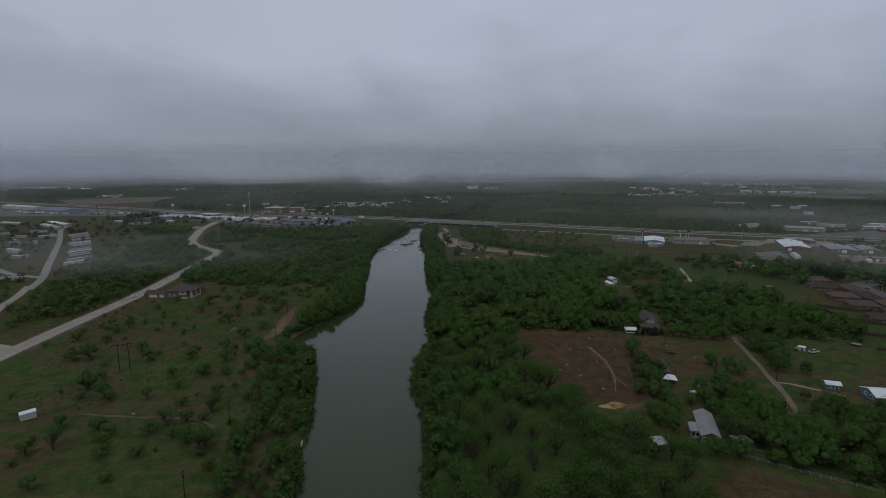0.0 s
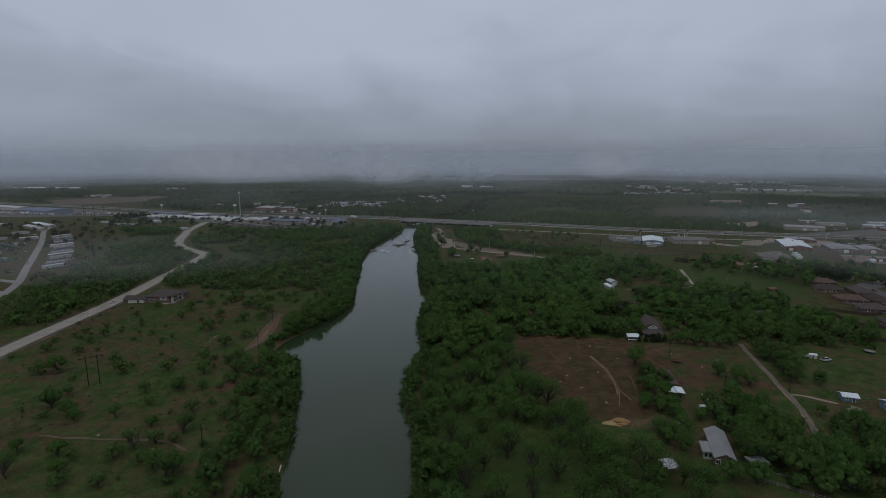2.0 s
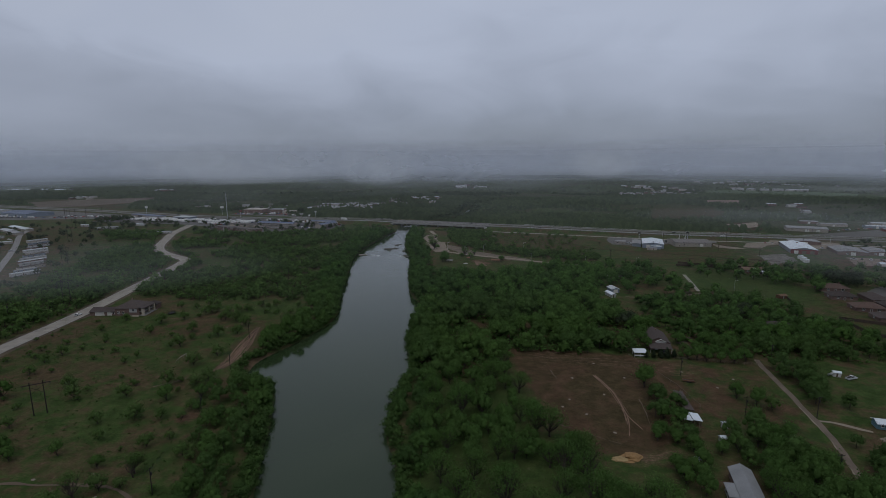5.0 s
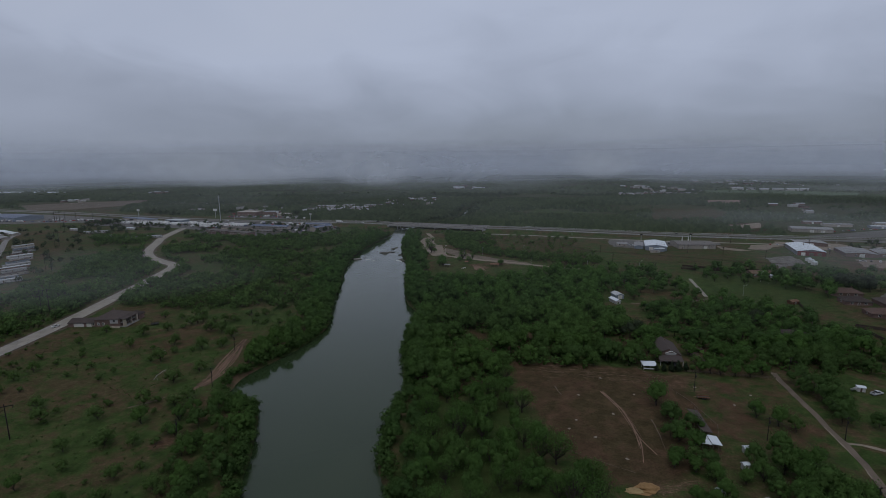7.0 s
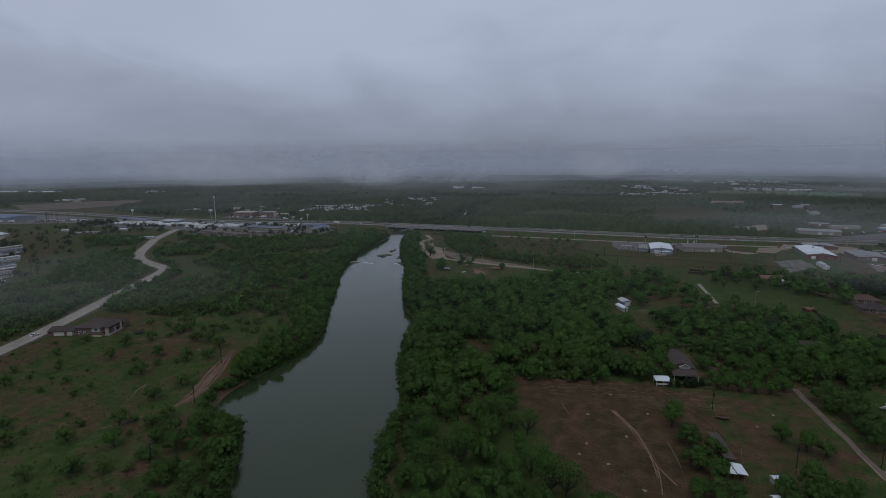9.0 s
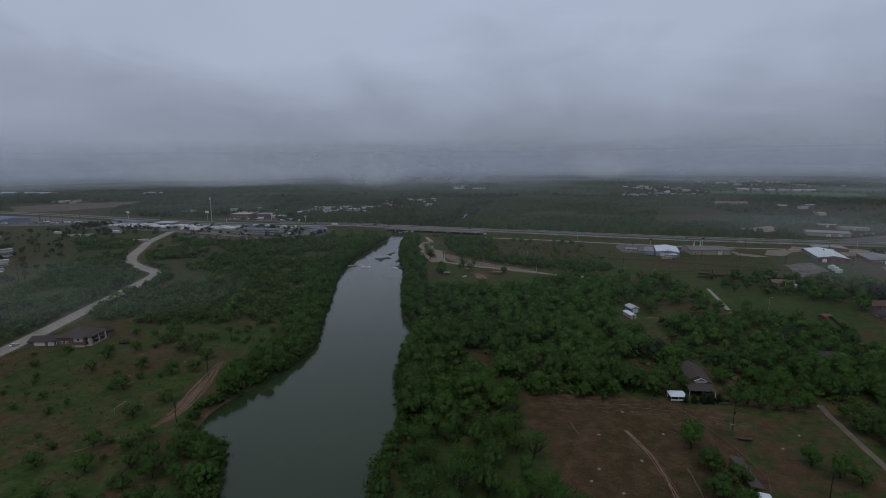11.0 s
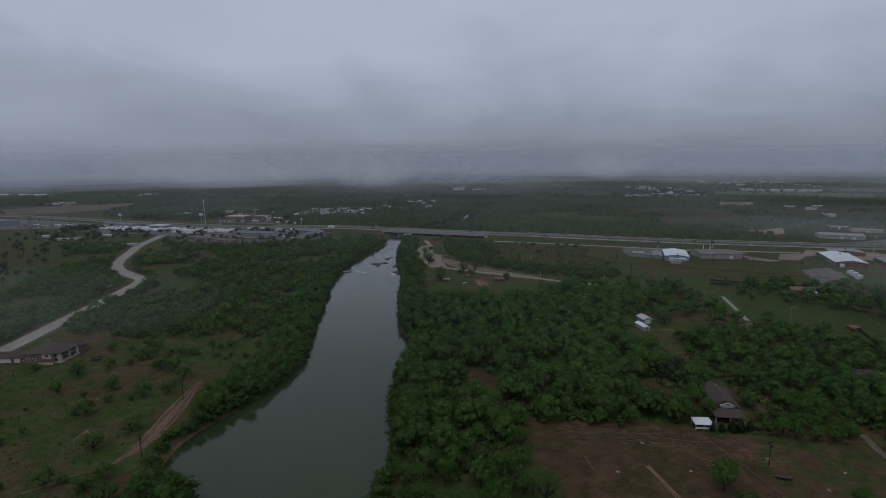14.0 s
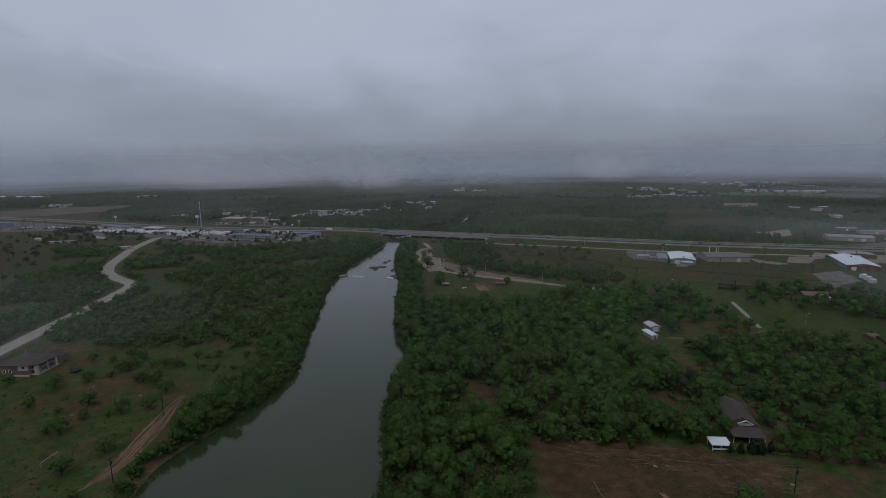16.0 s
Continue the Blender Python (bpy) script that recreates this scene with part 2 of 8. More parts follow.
def along(px, py, line):
    """Distance to an open line."""
    best = np.full(px.shape, 1e18)
    for (ax, ay), (bx, by) in zip(line, line[1:]):
        dx, dy = bx - ax, by - ay
        t = np.clip(((px - ax) * dx + (py - ay) * dy) / (dx * dx + dy * dy), 0, 1)
        best = np.minimum(best, (px - ax - t * dx) ** 2 + (py - ay - t * dy) ** 2)
    return np.sqrt(best)


def ground_z(x, y):
    """The land's height: level, with banks that fall to the river's bed."""
    x, y = np.atleast_1d(np.asarray(x, float)), np.atleast_1d(np.asarray(y, float))
    z = np.clip((sdf(x, y, RIVER) - 2.6) * 0.75, -4.5, 0.0)
    fill = deck_height(x) - 0.25 - np.maximum(along(x, y, HWY) - 19.0, 0) * 0.4
    gap = np.clip(np.maximum(-124 - x, x - 12) / 8.0, 0, 1)
    return np.where(z < 0, z, np.maximum(z, np.maximum(fill, 0) * gap))


HWY = [(-2600, 1560), (-1200, 1140), (-817, 1024), (-518, 915), (-316, 866), (-205, 838), (-122, 810), (-45, 784), (84, 750), (223, 722), (341, 697), (450, 672), (700, 612), (1500, 400)]


def deck_height(x):
    """The highway's height: on a low bank towards the bridge."""
    return 0.3 + 4.0 * np.clip(np.minimum((x + 330) / 160, (260 - x) / 200), 0, 1)


# fields beyond the highway
FIELD_W = [(-980, 1095), (-809, 1053), (-740, 1060), (-788, 1149), (-912, 1324), (-1037, 1304), (-1136, 1254)]
FIELD_E = [(271, 845), (395, 871), (467, 993), (471, 1078), (354, 1066)]
FIELD_GREEN = [(499, 892), (514, 808), (553, 852), (515, 898)]
FIELD_LONG = [(712, 1717), (892, 1266), (1250, 1050), (1400, 1150), (990, 1562), (748, 1839)]
FIELD_MID = [(101, 1016), (223, 892), (284, 947), (129, 1083)]
# bare earth, pale dry soil, mown lawn
DIRT = [
    ([(20, 705), (122, 690), (130, 600), (80, 580), (40, 600)], 0.52), ([(-820, 540), (-640, 780), (-500, 660), (-390, 470), (-430, 400), (-640, 480)], 0.6),
    ([(24, 284), (60, 286), (96, 278), (98, 270), (70, 274), (36, 276)], 1.0),
    ([(-131, 318), (-129.5, 300), (-128, 285), (-126.5, 270), (-125, 254), (-121, 254), (-120.5, 270), (-122, 285), (-125, 300), (-127.5, 318)], 0.9),
    ([(-200, 270), (-220, 300), (-150, 330), (-120, 340), (-110, 330), (-140, 300), (-160, 260)], 0.42), ([(-160, 168), (-100, 162), (-100, 168), (-160, 174)], 0.75),
    ([(90, 280), (139, 275), (133, 240), (121, 192), (108, 205), (98, 222), (86, 216)], 0.62), ([(16, 290), (44, 293), (80, 286), (94, 280), (96, 262), (92, 240), (88, 216), (84, 214), (64, 196), (50, 193), (34, 206), (30, 222), (20, 262)], 1.0),
    ([(66, 128), (66, 146), (80, 158), (97, 150), (121, 144), (126, 120)], 0.9),
    ([(-12, 306), (-4, 340), (14, 334), (14, 304), (2, 298)], 1.0), ([(66, 322), (82, 328), (94, 312), (84, 294), (70, 306)], 1.0), ([(28, 346), (40, 346), (40, 330), (28, 330)], 0.9), ([(94, 342), (102, 356), (108, 380), (100, 384)], 0.7),
    ([(-182, 150), (-172, 178), (-128, 168), (-110, 158), (-128, 156), (-160, 160)], 0.65), ([(-190, 300), (-205, 322), (-160, 330), (-140, 312), (-165, 292)], 0.55),
    ([(-160, 262), (-175, 285), (-150, 300), (-138, 280)], 0.5), ([(-136, 318), (-120, 345), (-105, 352), (-112, 325)], 0.5),
    ([(-215, 232), (-170, 262), (-160, 245), (-205, 222)], 0.5),
    ([(-120, 205), (-112, 222), (-100, 226), (-104, 208)], 0.8), ([(-270, 245), (-300, 262), (-320, 300), (-300, 300), (-262, 262)], 0.6),
    ([(270, 370), (290, 400), (260, 420), (238, 392)], 0.6), ([(330, 560), (420, 540), (420, 500), (345, 500)], 0.8),
    ([(330, 760), (420, 740), (400, 800), (345, 815)], 0.8), ([(180, 820), (420, 850), (300, 1000), (160, 960)], 0.35),
    (FIELD_W, 0.7), (FIELD_E, 0.6), ([(358, 814), (393, 762), (435, 822), (428, 845)], 1.0), ([(-20, 735), (130, 690), (130, 600), (60, 590), (10, 600)], 0.62), ([(-30, 520), (0, 500), (40, 500), (60, 510), (10, 526)], 0.5), ([(-8, 530), (8, 532), (20, 510), (4, 503)], 0.9), ([(130, 690), (300, 640), (300, 515), (200, 560), (140, 600)], 0.55), ([(101, 284), (112, 284), (118, 290), (114, 308), (108, 308)], 0.8), ([(-540, 610), (-450, 690), (-500, 720), (-620, 700)], 0.5),
]
LAWN = [
    ([(-40, 545), (5, 526), (72, 513), (60, 490), (24, 462), (-42, 466)], 0.55), ([(120, 690), (140, 600), (290, 560), (310, 620), (250, 615), (170, 632)], 0.5),
    ([(140, 590), (290, 545), (290, 500), (150, 505)], 0.35), ([(180, 500), (260, 470), (240, 370), (170, 420)], 0.7), ([(-160, 120), (-75, 120), (-92, 160), (-150, 165)], 0.42),
    ([(104, 236), (112, 256), (130, 262), (130, 240), (118, 215)], 0.45), ([(200, 300), (262, 330), (280, 250), (205, 230)], 0.8), ([(-14, 110), (60, 110), (62, 172), (44, 188), (24, 205), (6, 250), (-25, 250), (-24, 160)], 1.0), ([(18, 210), (28, 225), (22, 262), (12, 270), (5, 230)], 0.7),
    ([(100, 280), (140, 279), (139, 274), (100, 275)], 0.7), ([(-250, 270), (-215, 330), (-150, 300), (-140, 250), (-200, 240)], 0.35), ([(310, 560), (345, 555), (330, 500), (300, 510)], 0.7),
    ([(-340, 560), (-360, 600), (-400, 690), (-380, 700), (-335, 590)], 0.5), ([(-190, 740), (-120, 735), (-130, 775), (-210, 800)], 0.8), (FIELD_GREEN, 0.9), (FIELD_LONG, 1.0), (FIELD_MID, 0.7),
]


CLAY_EARTH = [
    ([(-114, 250), (-114, 278), (-106, 286), (-102, 284), (-105, 272), (-106, 262), (-103, 251)], 1.0),
    ([(26, 290), (60, 292), (82, 286), (110, 276), (104, 256), (70, 266), (34, 276)], 0.62), ([(-131, 318), (-129.5, 300), (-128, 285), (-126.5, 270), (-125, 254), (-121, 254), (-120.5, 270), (-122, 285), (-125, 300), (-127.5, 318)], 0.95),
    ([(-8, 530), (8, 532), (20, 510), (4, 503)], 0.8), ([(70, 136), (80, 152), (96, 148), (90, 132)], 0.6), ([(50, 188), (56, 200), (78, 202), (70, 192)], 0.8), ([(100, 262), (128, 264), (120, 246), (104, 250)], 0.5),
    ([(-112, 250), (-112, 268), (-102, 288), (-96, 290), (-98, 272), (-103, 256)], 0.9), ([(-124, 322), (-112, 350), (-104, 350), (-112, 322)], 0.7), ([(-120, 206), (-112, 222), (-100, 228), (-104, 208)], 0.7), ([(-200, 326), (-196, 340), (-150, 335), (-170, 318)], 0.6),
]
BRUSH = [
    ([(-4000, 1500), (-900, 1075), (-330, 920), (-110, 860), (40, 806), (330, 738), (520, 690), (1500, 470), (6000, 470), (6000, 6000), (-6000, 6000), (-6000, 1500)], 0.85),
    ([(-385, 712), (-262, 752), (-128, 728), (-140, 640), (-118, 480), (-102, 380), (-205, 376), (-258, 388), (-290, 500), (-350, 590)], 0.6), ([(-640, 700), (-436, 708), (-340, 560), (-272, 400), (-256, 262), (-300, 300), (-375, 470)], 0.6),
]


def axis(fine, far, step):
    a, b = fine
    inner = list(np.arange(a, b + 0.1, step))
    lo, hi, s = [a], [b], step
    while lo[-1] > -far or hi[-1] < far:
        s *= 1.13
        lo.append(max(lo[-1] - s, -far) if lo[-1] > -far else -far)
        hi.append(min(hi[-1] + s, far) if hi[-1] < far else far)
    return np.array(sorted(set(round(v, 2) for v in lo + inner + hi)))


def sheet(name, xs, ys, zf, mat):
    gx, gy = np.meshgrid(xs, ys)
    z = zf(gx, gy)
    n, k = len(xs), len(ys)
    me = bpy.data.meshes.new(name)
    i = np.arange(n * k).reshape(k, n)
    quads = np.stack([i[:-1, :-1], i[:-1, 1:], i[1:, 1:], i[1:, :-1]], -1).reshape(-1, 4)
    me.vertices.add(n * k)
    me.vertices.foreach_set("co", np.stack([gx, gy, z], -1).ravel())
    me.loops.add(quads.size)
    me.loops.foreach_set("vertex_index", quads.ravel())
    me.polygons.add(len(quads))
    me.polygons.foreach_set("loop_start", np.arange(0, quads.size, 4))
    me.polygons.foreach_set("use_smooth", np.ones(len(quads), bool))
    me.update(calc_edges=True)
    me.materials.append(mat)
    return new(name, me), gx.ravel(), gy.ravel()


def ground_material():
    m = bpy.data.materials.new("rough_pasture")
    m.use_nodes = True
    nt = m.node_tree
    bsdf = nt.nodes["Principled BSDF"]
    at = nt.nodes.new("ShaderNodeTexCoord").outputs["Object"]

    def mask(name):
        a = nt.nodes.new("ShaderNodeAttribute")
        a.attribute_name = name
        return a.outputs["Fac"]

    broad = noise_tex(nt, at, 0.026, 5, 0.6, 0.4)
    mid = noise_tex(nt, at, 0.11, 5, 0.65, 0.3)
    tuft = noise_tex(nt, at, 0.55, 5, 0.75)
    fine = noise_tex(nt, at, 1.6, 4, 0.8)
    grass = ramp(nt, mid, [(0.32, (0.023, 0.040, 0.011)), (0.5, (0.032, 0.053, 0.015)), (0.68, (0.046, 0.061, 0.021))])
    dry = ramp(nt, tuft, [(0.3, (0.044, 0.030, 0.018)), (0.55, (0.064, 0.043, 0.026)), (0.75, (0.092, 0.064, 0.041))])
    soil = ramp(nt, mid, [(0.25, (0.033, 0.021, 0.013)), (0.5, (0.050, 0.031, 0.019)), (0.75, (0.082, 0.049, 0.031))])
    lawn = ramp(nt, mid, [(0.3, (0.024, 0.042, 0.012)), (0.7, (0.038, 0.057, 0.017))])
    f = math_node(nt, "MULTIPLY", math_node(nt, "SUBTRACT", math_node(nt, "ADD", broad, math_node(nt, "MULTIPLY", mid, 1.0)), 0.90), 4.0, True)
    f = math_node(nt, "ADD", f, math_node(nt, "MULTIPLY", math_node(nt, "SUBTRACT", tuft, 0.5), 1.3), True)
    c = mix(nt, math_node(nt, "MULTIPLY", f, 0.92), grass, dry)
    edge = math_node(nt, "MULTIPLY", math_node(nt, "SUBTRACT", math_node(nt, "ADD", mid, math_node(nt, "MULTIPLY", tuft, 0.4)), 0.7), 1.1)
    fb = math_node(nt, "MULTIPLY", math_node(nt, "ADD", math_node(nt, "SUBTRACT", mask("brush"), 0.45), edge), 2.5, True)
    c = mix(nt, math_node(nt, "MULTIPLY", fb, 0.85), c, ramp(nt, tuft, [(0.3, (0.024, 0.031, 0.016)), (0.55, (0.037, 0.043, 0.022)), (0.75, (0.054, 0.055, 0.031))]))
    fl = math_node(nt, "MULTIPLY", math_node(nt, "ADD", math_node(nt, "SUBTRACT", mask("lawn"), 0.4), edge), 3.0, True)
    c = mix(nt, math_node(nt, "MULTIPLY", fl, 0.85), c, lawn)
    fd = math_node(nt, "MULTIPLY", math_node(nt, "ADD", math_node(nt, "SUBTRACT", mask("dirt"), 0.45), edge), 3.0, True)
    c = mix(nt, math_node(nt, "MULTIPLY", fd, 0.80), c, soil)
    streak = noise_tex(nt, scaled(nt, at, 0.25, 0.7, 1.0, 0.5), 1.0, 5, 0.7, 1.2)
    fc = math_node(nt, "MULTIPLY", math_node(nt, "ADD", math_node(nt, "MULTIPLY", math_node(nt, "SUBTRACT", mask("clay"), 0.75), 0.8), math_node(nt, "MULTIPLY", math_node(nt, "SUBTRACT", streak, 0.42), 1.4)), 3.5, True)
    fc = math_node(nt, "MULTIPLY", fc, math_node(nt, "MULTIPLY", mask("clay"), 3.0, True))
    c = mix(nt, fc, c, ramp(nt, fine, [(0.3, (0.070, 0.044, 0.028)), (0.6, (0.115, 0.076, 0.052)), (0.8, (0.180, 0.130, 0.095))]))
    spots = math_node(nt, "MULTIPLY", math_node(nt, "SUBTRACT", noise_tex(nt, at, 0.35, 3, 0.6), 0.66), 8.0, True)
    c = mix(nt, math_node(nt, "MULTIPLY", spots, 0.45), c, (0.13, 0.10, 0.072))
    wet = math_node(nt, "MULTIPLY", mask("bank"), 1.0, True)
    c = mix(nt, wet, c, (0.032, 0.033, 0.017))
    gain = math_node(nt, "MULTIPLY", math_node(nt, "ADD", math_node(nt, "MULTIPLY", fine, 1.9), 0.05), math_node(nt, "ADD", math_node(nt, "MULTIPLY", noise_tex(nt, at, 0.24, 4, 0.7), 1.3), 0.30))
    n = nt.nodes.new("ShaderNodeVectorMath")
    n.operation = "SCALE"
    nt.links.new(c, n.inputs[0])
    nt.links.new(gain, n.inputs["Scale"])
    nt.links.new(n.outputs[0], bsdf.inputs["Base Color"])
    bsdf.inputs["Roughness"].default_value = 1.0
    bsdf.inputs["Specular IOR Level"].default_value = 0.05
    b = node(nt, "ShaderNodeBump", Strength=0.8, Distance=0.35)
    nt.links.new(tuft, b.inputs["Height"])
    nt.links.new(b.outputs[0], bsdf.inputs["Normal"])
    return m


gxs, gys = axis((-300, 300), 9000, 4.0), axis((90, 850), 9000, 4.0)
ground, vx, vy = sheet("ground", gxs, gys, lambda x, y: ground_z(x, y), ground_material())
tagged(ground, "rough green pasture with bare brown earth patches", "ground", kind="structure")


def zones(places, soft=5.0):
    out = np.zeros(vx.shape)
    for poly, much in places:
        out = np.maximum(out, much * np.clip(0.5 - sdf(vx, vy, poly) / (2 * soft), 0, 1))
    return out


bank = sdf(vx, vy, RIVER)
bank = np.clip((2.5 - bank) / 3.0, 0, 1) * (0.5 + 0.5 * np.sin(vy * 0.05) * np.sin(vy * 0.017 + 1))
bank[(vx < -95) & (vy > 254) & (vy < 277)] = 0
for key, values in (("dirt", zones(DIRT)), ("lawn", zones(LAWN)), ("clay", zones(CLAY_EARTH, 3.0)), ("brush", zones(BRUSH, 14.0)), ("bank", bank)):
    ground.data.attributes.new(key, "FLOAT", "POINT").data.foreach_set("value", values.astype(np.float32))


def water_material():
    m = bpy.data.materials.new("green_river_water")
    m.use_nodes = True
    nt = m.node_tree
    bsdf = nt.nodes["Principled BSDF"]
    at = nt.nodes.new("ShaderNodeTexCoord").outputs["Object"]
    murk = noise_tex(nt, at, 0.02, 4, 0.5, 0.5)
    nt.links.new(ramp(nt, murk, [(0.3, (0.015, 0.027, 0.011)), (0.7, (0.021, 0.033, 0.015))]), bsdf.inputs["Base Color"])
    bsdf.inputs["IOR"].default_value = 1.33
    gust = noise_tex(nt, scaled(nt, at, 0.02, 0.006, 1.0), 1.0, 4)
    nt.links.new(math_node(nt, "ADD", math_node(nt, "MULTIPLY", gust, 0.10), 0.05), bsdf.inputs["Roughness"])
    rip = noise_tex(nt, scaled(nt, at, 1.0, 1.0, 1.0), 1.2, 3, 0.6)
    b = node(nt, "ShaderNodeBump", Strength=0.10, Distance=0.06)
    nt.links.new(rip, b.inputs["Height"])
    nt.links.new(b.outputs[0], bsdf.inputs["Normal"])
    return m


def flat_outline(name, poly, z, mat, low=None):
    """A level sheet with the given outline; with low, a slab down to that height."""
    bm = bmesh.new()
    f = bm.faces.new([bm.verts.new((x, y, z)) for x, y in poly])
    if f.normal.z < 0 or f.calc_center_median() is None:
        f.normal_flip()
    f.normal_update()
    if f.normal.z < 0:
        f.normal_flip()
    if low is not None:
        top = [v for v in f.verts]
        under = [bm.verts.new((v.co.x, v.co.y, low)) for v in top]
        for k in range(len(top)):
            bm.faces.new((top[k - 1], under[k - 1], under[k], top[k]))
    bmesh.ops.triangulate(bm, faces=bm.faces[:])
    me = bpy.data.meshes.new(name)
    bm.to_mesh(me)
    bm.free()
    me.materials.append(mat)
    return new(name, me)


river = flat_outline("water", [(x - 8, y) for x, y in WEST] + [(x + 8, y) for x, y in EAST], WATER_Z, water_material())
tagged(river, "calm grey-green river between wooded banks", "river", kind="structure")

# ---- roads ----
def ribbon(name, pts, width, z, mat, kind="structure", label="", category="road", offset=0.0, thick=0.0, zf=None, edge=0.0):
    """A strip of paving along a line, with turned-down sides where it has a thickness."""
    line = smooth_line(pts)
    t = np.gradient(line, axis=0)
    t /= np.linalg.norm(t, axis=1)[:, None]
    nrm = np.stack([-t[:, 1], t[:, 0]], 1)
    rnd = np.random.RandomState(len(pts) * 7 + int(width * 10))
    wob = rnd.uniform(-edge, edge, (len(line), 2))
    zz = np.full(len(line), z) if zf is None else np.array([zf(*q) for q in line])
    lft = line + nrm * (offset + width / 2 + wob[:, :1])
    rgt = line + nrm * (offset - width / 2 - wob[:, 1:])
    cols = [np.c_[lft, zz], np.c_[rgt, zz]]
    if thick:
        cols = [np.c_[lft, zz - thick], *cols, np.c_[rgt, zz - thick]]
    v = np.stack(cols, 1).reshape(-1, 3)
    k = len(cols)
    faces = [(i * k + j, i * k + j + 1, (i + 1) * k + j + 1, (i + 1) * k + j) for i in range(len(line) - 1) for j in range(k - 1)]
    me = bpy.data.meshes.new(name)
    me.from_pydata(v.tolist(), [], faces)
    me.update()
    me.materials.append(mat)
    return tagged(new(name, me), label, category, kind=kind)


ROAD_W = [(-236, 120), (-243, 190), (-248, 232), (-252, 270), (-258, 338), (-270, 410), (-279, 462), (-287, 503), (-296, 523), (-322, 542), (-350, 567), (-374, 603), (-398, 655), (-418, 700), (-445, 792)]
road_west = ribbon("road_west", ROAD_W, 9.5, 0.06, material("joint_filler", (0.075, 0.070, 0.062), 0.95, vary=0.2), label="pale concrete residential street curving through scrub", thick=0.12)
for side in (-4.88, 4.88):
    ribbon("kerb", ROAD_W, 0.32, 0.20, LIME, label="worn concrete kerb of the street", category="kerb", offset=side, thick=0.2)
ribbon("verge", ROAD_W, 15.0, 0.035, material("brown_verge", (0.060, 0.047, 0.032), 0.95, vary=0.5, grain=0.5, spots=0.3), label="bare brown verge along the street", category="verge", edge=1.6)
ribbon("road_west_spur", [(-244, 228), (-262, 233), (-285, 236), (-330, 236)], 10.5, 0.06, CONCRETE, label="short concrete side street with rounded corners", thick=0.1)
LANE = [(141, 283), (139.1, 275.7), (136, 254.5), (132.7, 235.3), (128.8, 211), (123.6, 193.4), (121.5, 187)]
ribbon("lane_east", LANE, 2.4, 0.07, material("brown_gravel", (0.098, 0.078, 0.061), 0.95, vary=0.5, grain=0.7, spots=0.4), label="narrow pale gravel farm lane beside a field", category="lane", edge=0.25)
edge_rs = np.random.RandomState(4)
for k in range(16):
    a = edge_rs.uniform(0, len(LANE) - 1.4)
    pts = []
    for u in np.linspace(a, a + edge_rs.uniform(0.12, 0.4), 4):
        m = int(u)
        p, q = np.array(LANE[m]), np.array(LANE[m + 1])
        pts.append(tuple(p + (q - p) * (u - m) + (-1.05 + edge_rs.uniform(-0.15, 0.15), 0)))
    ribbon("lane_edge", pts, edge_rs.uniform(0.2, 0.5), 0.078 + 0.003 * k, GRAVEL, label="pale stony edge of the farm lane", category="lane", edge=0.12)
DRIVE = [(180.6, 472), (177.4, 456), (174.2, 440), (171, 425), (169.1, 416)]
ribbon("drive_east", DRIVE, 2.6, 0.07, CONCRETE, label="straight pale concrete driveway across a lawn", category="driveway")
ribbon("track_east", [(172, 412), (150, 402), (128, 396), (110, 398)], 1.7, 0.05, material("brown_track", (0.085, 0.068, 0.050), 0.95, vary=0.6, grain=0.6, spots=0.5), label="pale gravel drive among trees", category="track", edge=0.3)


def deck_z(x, y):
    return float(deck_height(x))


for name, off in (("highway_north", 11.5), ("highway_south", -7.0)):
    ribbon(name, HWY, 12.0, 0.3, HIGHWAY, label="grey concrete dual carriageway highway on a low bank", offset=off, thick=0.9, zf=deck_z)
FRONT = [(-20, 736), (7, 732), (75, 714), (172, 683), (238, 663), (330, 648), (450, 622), (600, 585), (900, 505)]
ribbon("frontage_road", FRONT, 5.5, 0.12, CONCRETE, label="pale frontage road beside the highway")
PARK = [(-62, 735), (-52, 690), (-49, 630), (-44, 592), (-30, 574), (5, 551), (43, 535), (73, 517), (110, 505)]
ribbon("park_road", PARK, 5.2, 0.06, GRAVEL, label="pale sandy park road curving round a meadow", category="track", edge=0.8)
ribbon("sand_track", [(-62, 668), (-56, 640), (-58, 600), (-50, 585)], 5.0, 0.05, GRAVEL, label="bare sandy clearing by the river", category="track", edge=1.5)
CLAY = material("red_clay_ruts", (0.130, 0.083, 0.059), 0.95, vary=0.5, grain=0.8, spots=0.45)
clay_rs = np.random.RandomState(14)
TRACK = np.array([(-129.2, 319), (-127.6, 309), (-125.4, 298.4), (-123.9, 286), (-122.3, 277), (-121.0, 268), (-122.6, 259), (-126.0, 250)])
ribbon("clay_bed", [tuple(p) for p in TRACK[:7]], 3.0, 0.028, material("brown_clay_bed", (0.064, 0.040, 0.027), 0.95, vary=0.6, grain=0.7, spots=0.5), label="bare brown clay strip down to the river", category="track", edge=1.5)
